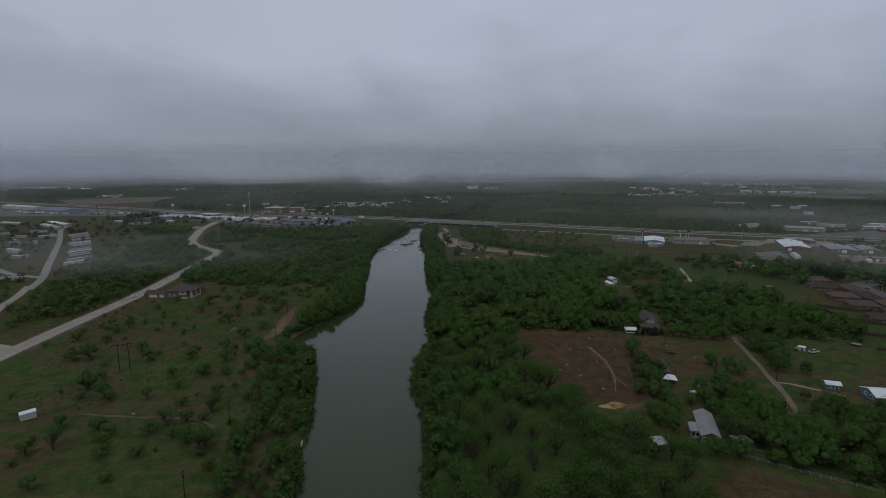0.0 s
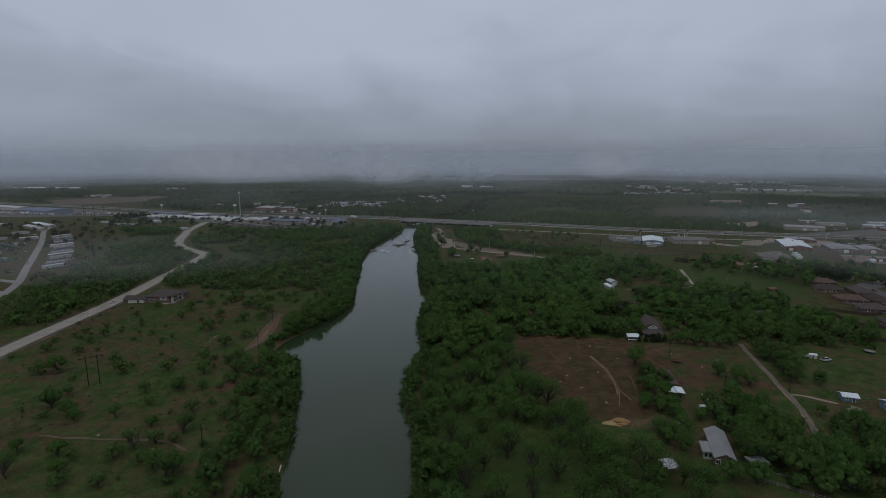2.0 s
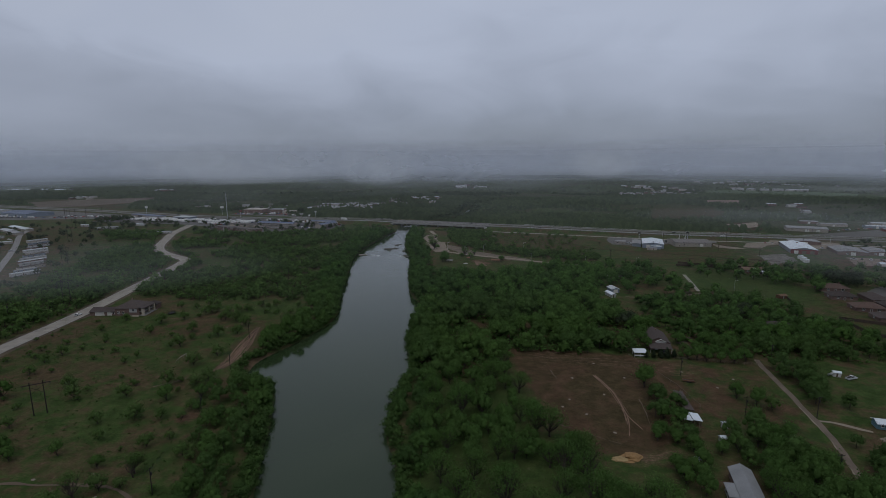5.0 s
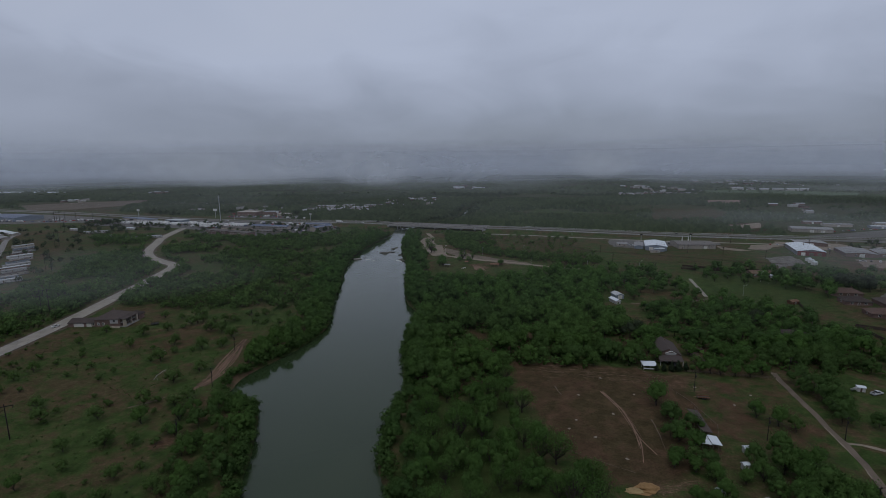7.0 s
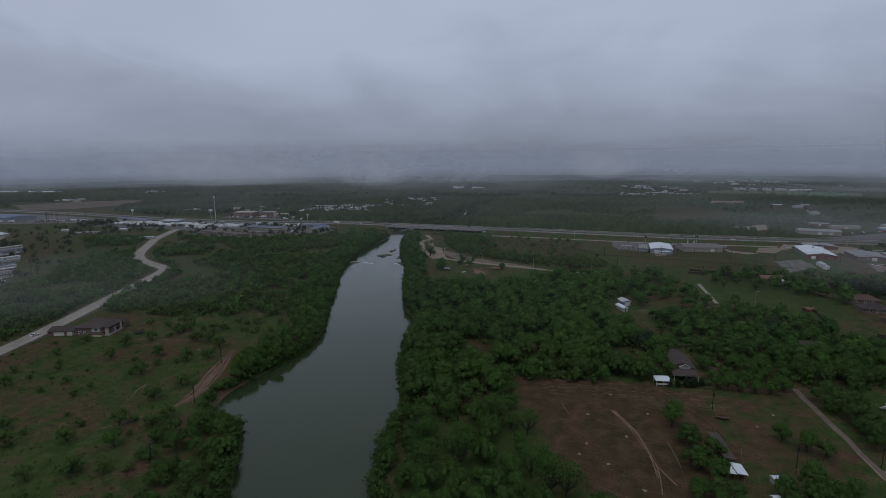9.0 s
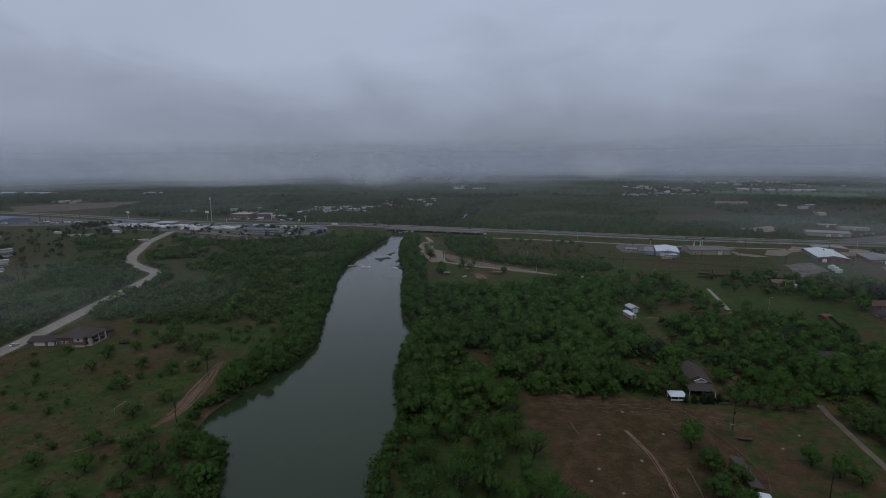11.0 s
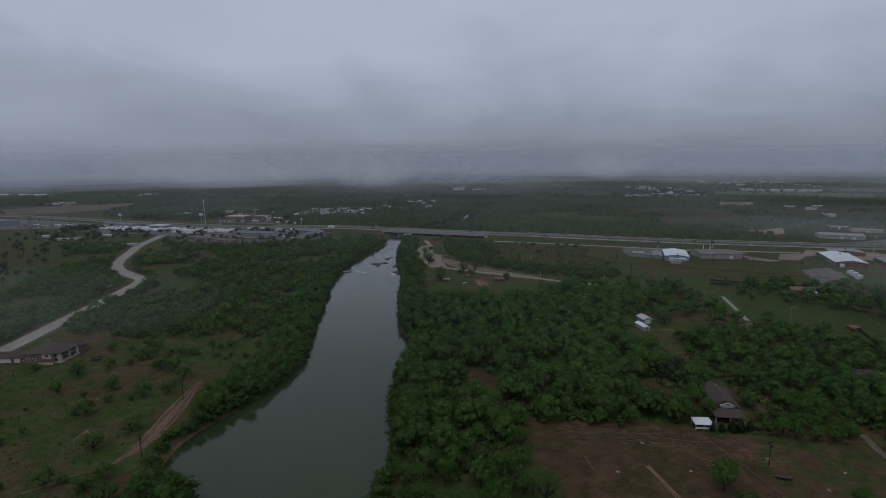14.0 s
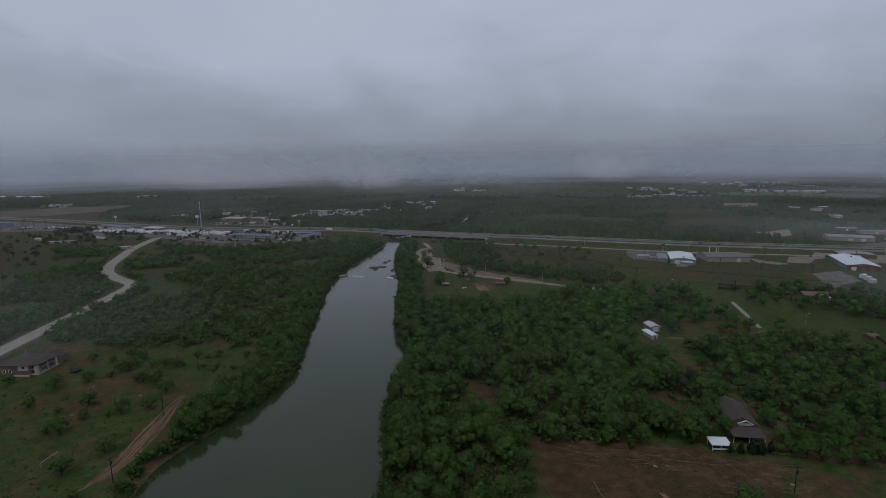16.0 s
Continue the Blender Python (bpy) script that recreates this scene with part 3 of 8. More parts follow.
for k in range(34):
    a, far = clay_rs.uniform(0, 5.2), clay_rs.uniform(1.0, 3.2)
    off = clay_rs.uniform(-1, 1)
    pts = []
    for u in np.linspace(a, min(a + far, 7), 5):
        m = int(min(u, 6))
        q = TRACK[m] + (TRACK[m + 1] - TRACK[m]) * (u - m)
        wide = 0.5 + 2.9 * np.sin(np.pi * min(u + 0.4, 7) / 7.4) ** 1.5
        pts.append((q[0] + 1.15 * off * wide + clay_rs.uniform(-0.18, 0.18), q[1]))
    ribbon("clay_track", pts, clay_rs.uniform(0.12, 0.42), 0.035 + 0.003 * k, CLAY, label="bare reddish wheel ruts down to the river", category="track", edge=0.2)
ribbon("trailer_park_road", [(-355, 350), (-380, 389), (-420, 438), (-466, 495), (-540, 585), (-617, 673), (-650, 720)], 6.2, 0.08, ASPHALT, label="worn asphalt street through a trailer park")
ribbon("trailer_park_lane", [(-380, 389), (-420, 400), (-460, 420), (-520, 430)], 6.0, 0.06, ASPHALT, label="cracked asphalt side lane")
ribbon("trailer_park_end", [(-366, 362), (-346, 331), (-331, 303), (-318, 285)], 6.0, 0.05, CONCRETE, label="pale concrete lane among scrub")

RUT = material("pale_rut", (0.082, 0.061, 0.044), 0.95, vary=0.3, grain=1.0, spots=0.3)
for k, pts in enumerate(([(69.4, 237.1), (69.0, 229.1), (67.4, 216.9)], [(30.6, 216.5), (37.9, 212.2), (45.9, 206.9), (52.9, 202.8)], [(36.9, 265.1), (37.6, 260), (38.6, 255.8)], [(-142, 238), (-136, 243), (-130, 249)], [(-160, 170), (-134, 169.5), (-112, 170), (-100, 165)])):
    ribbon("worn_path", pts, 0.32 if k < 3 else 1.3, 0.045 + 0.008 * k, RUT, label="thin pale worn path on bare earth", category="path", edge=0.2 if k < 3 else 0.6)

rut_rs = np.random.RandomState(8)
MAIN_RUT, SIDE_RUT = [(56.6, 260), (60.1, 246.2), (60.8, 234.2), (60.9, 222.8), (63.3, 213.4)], [(60.6, 228), (60.3, 223.5), (59.3, 216.5), (57.2, 208.7)]
for k in range(13):
    base = np.array(MAIN_RUT if k < 9 else SIDE_RUT)
    a = rut_rs.randint(0, len(base) - 2) if k not in (0, 9) else 0
    b = len(base) if k in (0, 9) else min(len(base), a + rut_rs.randint(2, 4))
    off = rut_rs.normal(0, 0.45) if k not in (0, 9) else 0
    pts = [(x + off + rut_rs.uniform(-0.12, 0.12), y + rut_rs.uniform(-0.6, 0.6)) for x, y in base[a:b]]
    ribbon("worn_path", pts, rut_rs.uniform(0.12, 0.34) if k else 0.5, 0.05 + 0.004 * k, CLAY, label="thin pale worn ruts across the bare field", category="path", edge=0.12)
FURROW = material("pale_clay", (0.098, 0.065, 0.044), 0.95, vary=0.4, grain=1.2, spots=0.35)
for k in range(30):
    x, y = (rut_rs.uniform(28, 76), rut_rs.uniform(274, 290)) if k < 22 else (rut_rs.uniform(58, 100), rut_rs.uniform(258, 279))
    a, far = rut_rs.uniform(-0.35, 0.05), rut_rs.uniform(2.0, 9.0)
    pts = [(x + u * far * np.cos(a) + rut_rs.uniform(-0.5, 0.5), y + u * far * np.sin(a) + rut_rs.uniform(-0.3, 0.3)) for u in (0, 0.35, 0.7, 1.0)]
    ribbon("clay_furrow", pts, rut_rs.uniform(0.12, 0.34), 0.03 + 0.004 * k, FURROW, label="thin pale clay furrow in the bare field", category="furrow", edge=0.12)

# ---- trees ----
def mesh_of(name, verts, tris, mats, index=None, tint=None, normals=None):
    """A mesh from arrays of corners and triangles."""
    me = bpy.data.meshes.new(name)
    me.vertices.add(len(verts))
    me.vertices.foreach_set("co", np.asarray(verts, np.float32).ravel())
    me.loops.add(tris.size)
    me.loops.foreach_set("vertex_index", np.asarray(tris, np.int32).ravel())
    me.polygons.add(len(tris))
    me.polygons.foreach_set("loop_start", np.arange(0, tris.size, 3, dtype=np.int32))
    for m in mats:
        me.materials.append(m)
    if index is not None:
        me.polygons.foreach_set("material_index", np.asarray(index, np.int32))
    if tint is not None:
        me.attributes.new("tint", "FLOAT", "FACE").data.foreach_set("value", np.asarray(tint, np.float32))
    if normals is not None:
        me.attributes.new("custom_normal", "FLOAT_VECTOR", "POINT").data.foreach_set("vector", np.asarray(normals, np.float32).ravel())
    me.update(calc_edges=True)
    return me


def unit(v):
    return v / np.maximum(np.linalg.norm(v, axis=-1, keepdims=True), 1e-9)


ICO = [(0, 0, 1)] + [(0.894 * np.cos(a), 0.894 * np.sin(a), 0.447) for a in np.arange(5) * 2 * np.pi / 5] + [(0.894 * np.cos(a), 0.894 * np.sin(a), -0.447) for a in (np.arange(5) + 0.5) * 2 * np.pi / 5] + [(0, 0, -1)]
ICO_F = [(0, 1 + k, 1 + (k + 1) % 5) for k in range(5)] + [(1 + k, 6 + k, 1 + (k + 1) % 5) for k in range(5)] + [(1 + (k + 1) % 5, 6 + k, 6 + (k + 1) % 5) for k in range(5)] + [(11, 6 + (k + 1) % 5, 6 + k) for k in range(5)]
OCT = [(0, 0, 1), (1, 0, 0), (0, 1, 0), (-1, 0, 0), (0, -1, 0), (0, 0, -1)]
OCT_F = [(0, 1, 2), (0, 2, 3), (0, 3, 4), (0, 4, 1), (5, 2, 1), (5, 3, 2), (5, 4, 3), (5, 1, 4)]


def foliage(rs, lobes, radius, height, count, leaf, droop=0.6, spread=0.3, core=0.72, body=(ICO, ICO_F)):
    """A crown: an uneven dense mass in each lobe, and loose leaf sprays over it. Returns corners, triangles, the way each corner faces, and each triangle's shade."""
    size = np.array((radius, radius, height))
    v, f, n, shade, at = [], [], [], [], 0
    own = rs.uniform(-0.16, 0.16, len(lobes))
    if core:
        ball, tris = np.array(body[0], float), np.array(body[1])
        for (x, y, z, r), o in zip(lobes, own):
            a = rs.uniform(0, 2 * np.pi)
            d = np.stack([ball[:, 0] * np.cos(a) - ball[:, 1] * np.sin(a), ball[:, 0] * np.sin(a) + ball[:, 1] * np.cos(a), ball[:, 2]], 1)
            p = np.array((x, y, z)) + d * (r * core * rs.uniform(0.5, 1.2, (len(d), 1))) * (1, 1, droop)
            way = unit(0.8 * d + 0.8 * unit(p - (0, 0, 0.3)) + 0.3 * rs.normal(size=d.shape))
            v.append((p * size)[tris].reshape(-1, 3))
            n.append(way[tris].reshape(-1, 3))
            f.append(np.arange(len(tris) * 3).reshape(-1, 3) + at)
            shade.append(o + rs.uniform(-0.12, 0.12, len(tris)))
            at += len(tris) * 3
    r = np.array([q[3] for q in lobes])
    pick = rs.choice(len(lobes), count, p=r ** 2 / np.sum(r ** 2))
    d = unit(rs.normal(size=(count, 3)) + (0, 0, 0.45))
    rad = r[pick] * (1 + spread * rs.normal(size=count))
    p = np.array([q[:3] for q in lobes])[pick] + d * rad[:, None] * (1, 1, droop)
    way = unit(d + 0.8 * rs.normal(size=(count, 3)))
    face = unit(0.8 * d + 0.8 * unit(p - (0, 0, 0.3)) + 0.3 * rs.normal(size=(count, 3)))
    a = unit(np.cross(way, rs.normal(size=(count, 3))))
    b = np.cross(way, a)
    tri = []
    for k in range(3):
        ang = 2 * np.pi * k / 3 + rs.uniform(-0.6, 0.6, count)
        s = leaf * rs.uniform(0.5, 1.3, count)
        tri.append(p * size + a * (np.cos(ang) * s)[:, None] + b * (np.sin(ang) * s)[:, None])
    v.append(np.stack(tri, 1).reshape(-1, 3))
    n.append(np.repeat(face, 3, 0))
    f.append(np.arange(count * 3).reshape(-1, 3) + at)
    shade.append(own[pick] + rs.uniform(-0.08, 0.08, count))
    return np.concatenate(v), np.concatenate(f), np.concatenate(n), np.concatenate(shade)


def crown_lobes(rs, count, base=0.45):
    """Lobes of an uneven crown; the crown reaches 1 out and stands from base to 1 in height."""
    out = []
    for k in range(count):
        ang, far = rs.uniform(0, 2 * np.pi), np.sqrt(rs.rand()) * 0.68
        up = base + 0.13 + (0.74 - base) * (1 - (far / 0.76) ** 2) * rs.uniform(0.85, 1.1)
        out.append((far * np.cos(ang), far * np.sin(ang), up, rs.uniform(0.8, 1.25) * min(0.44, 1.5 / np.sqrt(count)) * (1.1 - 0.3 * far)))
    return out


def tube(path, radii, sides=5):
    """A tapered limb along a path: corners and triangles."""
    path = np.array(path, float)
    v, f = [], []
    for k, (p, r) in enumerate(zip(path, radii)):
        t = unit(path[min(k + 1, len(path) - 1)] - path[max(k - 1, 0)])
        a = unit(np.cross(t, (0.31, 0.95, 0.1)))
        b = np.cross(t, a)
        for s in range(sides):
            ang = 2 * np.pi * s / sides
            v.append(p + r * (a * np.cos(ang) + b * np.sin(ang)))
    for k in range(len(path) - 1):
        for s in range(sides):
            i, j = k * sides + s, k * sides + (s + 1) % sides
            f += [(i, j, j + sides), (i, j + sides, i + sides)]
    return np.array(v), np.array(f)


def joined(pieces):
    v, f, n = [], [], 0
    for a, b in pieces:
        v.append(a), f.append(b + n)
        n += len(a)
    return np.concatenate(v), np.concatenate(f)


def wood(rs, height, radius, base, lobes, limbs, thick):
    """Trunk and limbs that fork towards the crown's lobes."""
    fork = height * base * rs.uniform(0.55, 0.8)
    lean = rs.uniform(-0.06, 0.06, 2) * height
    top = np.array((lean[0], lean[1], fork))
    pieces = [tube([(0, 0, -0.3), (lean[0] * 0.4, lean[1] * 0.4, fork * 0.5), top], (thick * 1.3, thick, thick * 0.85), 6)]
    order = rs.permutation(len(lobes))[:limbs]
    for k in order:
        q = np.array(lobes[k][:3]) * (radius, radius, height)
        mid = top * 0.5 + q * 0.5 + rs.normal(size=3) * 0.05 * radius
        mid[2] = fork + (q[2] - fork) * 0.42
        pieces.append(tube([top - (0, 0, 0.15), mid, q], (thick * 0.6, thick * 0.36, thick * 0.12), 4))
        for _ in range(2):
            e = q + rs.normal(size=3) * (0.22 * radius, 0.22 * radius, 0.07 * height) + (0, 0, 0.06 * height)
            pieces.append(tube([mid, (mid + e) / 2 + (0, 0, 0.2), e], (thick * 0.3, thick * 0.18, thick * 0.06), 3))
    return joined(pieces)


def tree_kind(seed, height, radius, count, leaf, base=0.42, lobes=13, limbs=8, thick=0.28, tint=0.5, leaves=None, droop=0.6, core=0.74):
    """One tree as a thing: an empty at its foot, with trunk and crown."""
    rs = np.random.RandomState(seed)
    lob = crown_lobes(rs, lobes, base=base)
    v, f, n, shade = foliage(rs, lob, radius, height, count, leaf, droop, 0.28, core)
    tree = new("tree")
    tv, tf = wood(rs, height, radius, base, lob, limbs, thick)
    trunk = new("trunk", mesh_of("trunk", tv, tf, [BARK]))
    crown = new("crown", mesh_of("crown", v, f, [leaves or LEAF], tint=np.clip(tint + shade, 0, 1), normals=n))
    trunk.parent = crown.parent = tree
    return tree


def template(seed, count, leaf, radius, height, base=0.3, lobes=9, trunk=True, droop=0.6, body=(ICO, ICO_F), core=0.72):
    """One tree of a wood: corners, triangles, ways, shades, and which triangles are bark."""
    rs = np.random.RandomState(seed)
    v, f, n, shade = foliage(rs, crown_lobes(rs, lobes, base=base), radius, height, count, leaf, droop, body=body, core=core)
    bark = np.zeros(len(f), int)
    if trunk:
        tv, tf = tube([(0, 0, -0.4), (rs.uniform(-0.3, 0.3), rs.uniform(-0.3, 0.3), height * 0.6)], (0.2, 0.1), 3)
        out = tv - (0, 0, 1) * tv
        v, f, n = np.concatenate([v, tv]), np.concatenate([f, tf + len(v)]), np.concatenate([n, unit(out + 1e-4)])
        shade, bark = np.concatenate([shade, np.zeros(len(tf))]), np.concatenate([bark, np.ones(len(tf), int)])
    return v, f, n, shade, bark


def woods(name, places, templates, leaves, label, size=(0.65, 1.3), seed=1, tints=None, category="woods"):
    """Many trees in one object: each a turned and scaled copy of a template."""
    rs = np.random.RandomState(seed)
    vs, fs, ns, kinds, tint, at = [], [], [], [], [], 0
    zs = ground_z(places[:, 0], places[:, 1])
    for k, (x, y) in enumerate(places):
        v, f, n, shade, bark = templates[rs.randint(len(templates))]
        ang, s = rs.uniform(0, 2 * np.pi), rs.uniform(*size)
        turn = np.array(((np.cos(ang), np.sin(ang), 0), (-np.sin(ang), np.cos(ang), 0), (0, 0, 1)))
        vs.append(v @ turn * (s, s, s * rs.uniform(0.85, 1.15)) + (x, y, zs[k]))
        ns.append(n @ turn)
        fs.append(f + at)
        at += len(v)
        kinds.append(bark)
        own = rs.uniform(0, 1) if tints is None else np.clip(tints[k] + rs.uniform(-0.45, 0.45), 0, 1)
        tint.append(np.clip(own + shade, 0, 1))
    me = mesh_of(name, np.concatenate(vs), np.concatenate(fs), [leaves, BARK], np.concatenate(kinds), np.concatenate(tint), np.concatenate(ns))
    return tagged(new(name, me), label, category, kind="stuff")


def scatter(poly, gap, rs, keep=1.0, shore=5.2):
    """Places about gap apart within an outline, uneven, with chance keep, shore metres from the river at least."""
    p = np.array(poly, float)
    lo, hi = p.min(0), p.max(0)
    xs = np.arange(lo[0], hi[0], gap)
    ys = np.arange(lo[1], hi[1], gap * 0.87)
    gx, gy = np.meshgrid(xs, ys)
    gx = gx + (np.arange(len(ys)) % 2)[:, None] * gap / 2
    q = np.stack([gx.ravel(), gy.ravel()], 1) + rs.uniform(-0.42, 0.42, (gx.size, 2)) * gap
    ok = (sdf(q[:, 0], q[:, 1], poly) < 0) & (rs.rand(len(q)) < keep)
    q = q[ok]
    return q[free(q, shore)] if len(q) else q


ROADS = [(ROAD_W, 7.5), (LANE, 3.5), (DRIVE, 4.0), (HWY, 32.0), (FRONT, 7.0), (PARK, 6.0), ([(-244, 228), (-330, 236)], 8.0),
         ([tuple(p) for p in TRACK], 6.0), ([(-355, 350), (-466, 495), (-617, 673), (-650, 720)], 8.0), ([(-62, 668), (-56, 640), (-50, 585)], 7.0),
         ([(-380, 389), (-346, 331), (-318, 285)], 5.0)]
# plots kept open: houses, yards, pastures, paved lots
OPEN = [
    [(229, 450), (251, 425), (230, 385), (216, 343), (208, 360), (206, 385)], [(180, 470), (205, 470), (229, 450), (208, 400), (190, 400), (178, 440)], [(-71, 151), (-71, 164), (-58, 164), (-58, 151)],
    [(16, 280), (44, 284), (78, 279), (92, 277), (139, 277), (133, 240), (122, 196), (119, 214), (98, 246), (70, 242), (64, 204), (50, 196), (34, 204), (18, 255)], [(-250, 338), (-250, 358), (-206, 362), (-196, 332), (-230, 330)],
    [(80, 281), (80, 289), (91, 290), (95, 313), (106, 313), (107, 298), (112, 293), (110, 282)], [(90, 378), (92, 420), (111, 422), (109, 380)], [(66, 126), (66, 150), (80, 160), (97, 153), (128, 142), (126, 118)],
    [(-42, 545), (5, 528), (75, 515), (64, 488), (24, 464), (-42, 470)], [(120, 700), (135, 604), (205, 562), (300, 532), (450, 500), (450, 660), (240, 690)], [(225, 270), (212, 345), (240, 400), (300, 420), (340, 390), (300, 260)],
    [(75, 166), (76, 188), (90, 190), (94, 166)], [(54, 152), (54, 170), (64, 170), (64, 152)], [(44, 180), (44, 199), (62, 199), (62, 180)], [(78, 211), (78, 222), (87, 222), (87, 211)], [(142, 201), (146, 224), (160, 226), (160, 206)], [(154, 196), (154, 218), (180, 218), (180, 196)], [(158, 256), (160, 270), (176, 268), (174, 254)],
    [(-9, 310), (0, 338), (13, 326), (6, 302)], [(68, 318), (80, 324), (92, 308), (82, 296)], [(28, 338), (36, 342), (38, 332), (30, 328)], [(96, 342), (100, 356), (106, 380), (112, 380), (106, 345)], [(172, 500), (200, 500), (176, 410), (160, 415)],
    [(-640, 800), (-640, 960), (-190, 890), (-190, 745), (-300, 690), (-390, 720), (-430, 790)], [(-1200, 900), (-1200, 1180), (-600, 1020), (-600, 880)], [(-900, 560), (-640, 800), (-470, 650), (-375, 470), (-345, 380), (-430, 380), (-700, 560)],
    [(-500, 960), (-330, 930), (-320, 1010), (-480, 1030)], [(-52, 590), (-60, 668), (-52, 700), (-36, 655), (-34, 590)], [(235, 474), (235, 492), (256, 492), (256, 474)], [(135, 214), (160, 222), (160, 214), (135, 208)],
    FIELD_W, FIELD_E, FIELD_GREEN, FIELD_LONG, FIELD_MID, [(358, 814), (393, 762), (435, 822), (428, 845)],
    [(412, 715), (412, 770), (560, 730), (560, 690)], [(440, 570), (440, 640), (620, 600), (620, 520)], [(-180, 158), (-180, 172), (-170, 172), (-170, 158)],
]


def free(q, shore=5.2):
    x, y = q[:, 0], q[:, 1]
    ok = sdf(x, y, RIVER) > shore
    for line, half in ROADS:
        ok &= along(x, y, line) > half
    for poly in OPEN:
        ok &= sdf(x, y, poly) > 1.0
    return ok


def patchy(q, scale):
    return np.array([noise.noise(Vector((x * scale, y * scale, 0.7))) + 0.5 * noise.noise(Vector((x * scale * 3, y * scale * 3, 4.7))) for x, y in q])


rs = np.random.RandomState(11)
SMALL = (OCT, OCT_F)
shore_kinds = [template(30 + k, 1150, 0.26, 5.4, 9.0, 0.16, 22) for k in range(6)]
near_kinds = [template(40 + k, 860, 0.29, 5.2, 9.0, 0.18, 20) for k in range(7)]
mid_kinds = [template(60 + k, 360, 0.38, 4.9, 7.6, 0.16, 14) for k in range(7)]
town_kinds = [template(70 + k, 70, 0.7, 4.6, 7.0, 0.14, 10, body=SMALL) for k in range(6)]
scrub_kinds = [template(80 + k, 70, 0.46, 3.2, 4.0, 0.05, 7, body=SMALL) for k in range(7)]
far_kinds = [template(100 + k, 8, 1.0, 4.2, 5.4, 0.05, 3, False, body=SMALL) for k in range(6)]

FOREST_E = [(-50, 452), (-45, 470), (-42, 462), (8, 460), (45, 478), (70, 500), (115, 494), (106, 438), (97, 408), (92, 372), (98, 352), (90, 330), (72, 325), (66, 306), (60, 286), (18, 286), (10, 262), (-6, 250), (-30, 255), (-36, 300), (-35, 352), (-44, 400)]
q = scatter(FOREST_E, 7.9, rs, 0.94)
near = q[:, 1] < 375
dark = lambda q: np.clip(0.55 + 0.0045 * (q[:, 0] - 10) + 0.35 * np.sin(q[:, 0] * 0.07 + 1) * np.sin(q[:, 1] * 0.05), 0, 1)
woods("woodland", q[near], near_kinds, LEAF, "dense spring-green pecan and oak wood beside the river", seed=3, tints=dark(q[near]))
woods("woodland", q[~near], mid_kinds, LEAF, "dense spring-green wood below the park meadow", seed=4, tints=dark(q[~near]))
SHORE_E = [(-10, 120), (-16, 131), (-22, 173), (-31, 206), (-35, 240), (-37, 300), (-38, 350), (-39, 372), (-49, 410), (-57, 470), (-65, 540), (-81, 620), (-89, 712), (-88, 735), (-72, 735), (-66, 640), (-48, 560), (-42, 480), (-34, 410), (-22, 350), (-22, 300), (-20, 240), (-16, 206), (-8, 173), (-2, 120)]
q = scatter(SHORE_E, 7.6, rs, 0.95, 4.2)
near = q[:, 1] < 380
woods("riverside_trees", q[q[:, 1] < 260], shore_kinds, LEAF, "leafy trees overhanging the lower river bank", size=(0.5, 1.2), seed=25, tints=dark(q[q[:, 1] < 260]) * 0.55)
near &= q[:, 1] >= 260
woods("riverside_trees", q[near], near_kinds, LEAF, "leafy trees overhanging the river's bank", seed=5, tints=dark(q[near]) * 0.55)
near = q[:, 1] < 380
woods("riverside_trees", q[~near], mid_kinds, LEAF, "leafy trees along the upper river bank", seed=6, tints=dark(q[~near]))
def bank_strip(side, y0, y1, wide):
    """An outline along a shore, wide metres deep on the land's side."""
    line = smooth_line(side, 8.0)
    line = line[(line[:, 1] > y0) & (line[:, 1] < y1)]
    return [tuple(p) for p in line] + [tuple(p) for p in (line + (wide, 0))[::-1]]


q = scatter(bank_strip(WEST[:11], 100, 246, -24), 6.6, rs, 0.9, 3.2)
woods("riverside_trees", q, shore_kinds, LEAF, "leafy trees along the grassy river bank", seed=7, size=(0.45, 0.95), tints=0.05 + 0.4 * rs.rand(len(q)))
q = scatter(bank_strip(WEST[14:], 284, 735, -22), 6.2, rs, 0.95, 3.0)
near = q[:, 1] < 400
woods("riverside_trees", q[near], near_kinds, LEAF, "bushy trees leaning over the river bend", seed=8, size=(0.5, 1.05), tints=0.2 + 0.5 * rs.rand(near.sum()))
woods("riverside_trees", q[~near], mid_kinds, LEAF, "bushy trees along the far river bank", seed=9, size=(0.55, 1.1), tints=0.2 + 0.5 * rs.rand((~near).sum()))
SCRUB_W = [(-385, 712), (-262, 752), (-190, 745), (-128, 728), (-140, 640), (-135, 556), (-118, 480), (-108, 410), (-102, 380), (-150, 372), (-205, 374), (-255, 385), (-280, 470), (-300, 515), (-350, 590), (-385, 670)]
q = scatter(SCRUB_W, 5.3, rs, 0.92)
q = q[patchy(q, 0.022) > -0.22]
woods("scrubland", q, scrub_kinds, SCRUB, "low green mesquite scrub between road and river", seed=10, size=(0.5, 1.75))
BAND_W = [(-640, 700), (-555, 700), (-436, 708), (-405, 640), (-340, 560), (-296, 500), (-272, 400), (-262, 330), (-256, 262), (-282, 258), (-300, 300), (-340, 360), (-375, 470), (-440, 560), (-480, 640)]
q = scatter(BAND_W, 5.4, rs, 0.85)
q = q[patchy(q, 0.02) > -0.28]
woods("scrubland", q, scrub_kinds, SCRUB, "green scrub and small trees beside the street", seed=12, size=(0.5, 1.75))
q = scatter([(-420, 260), (-300, 240), (-300, 300), (-345, 370), (-420, 378), (-500, 400), (-560, 400), (-560, 300)], 7.5, rs, 0.55)
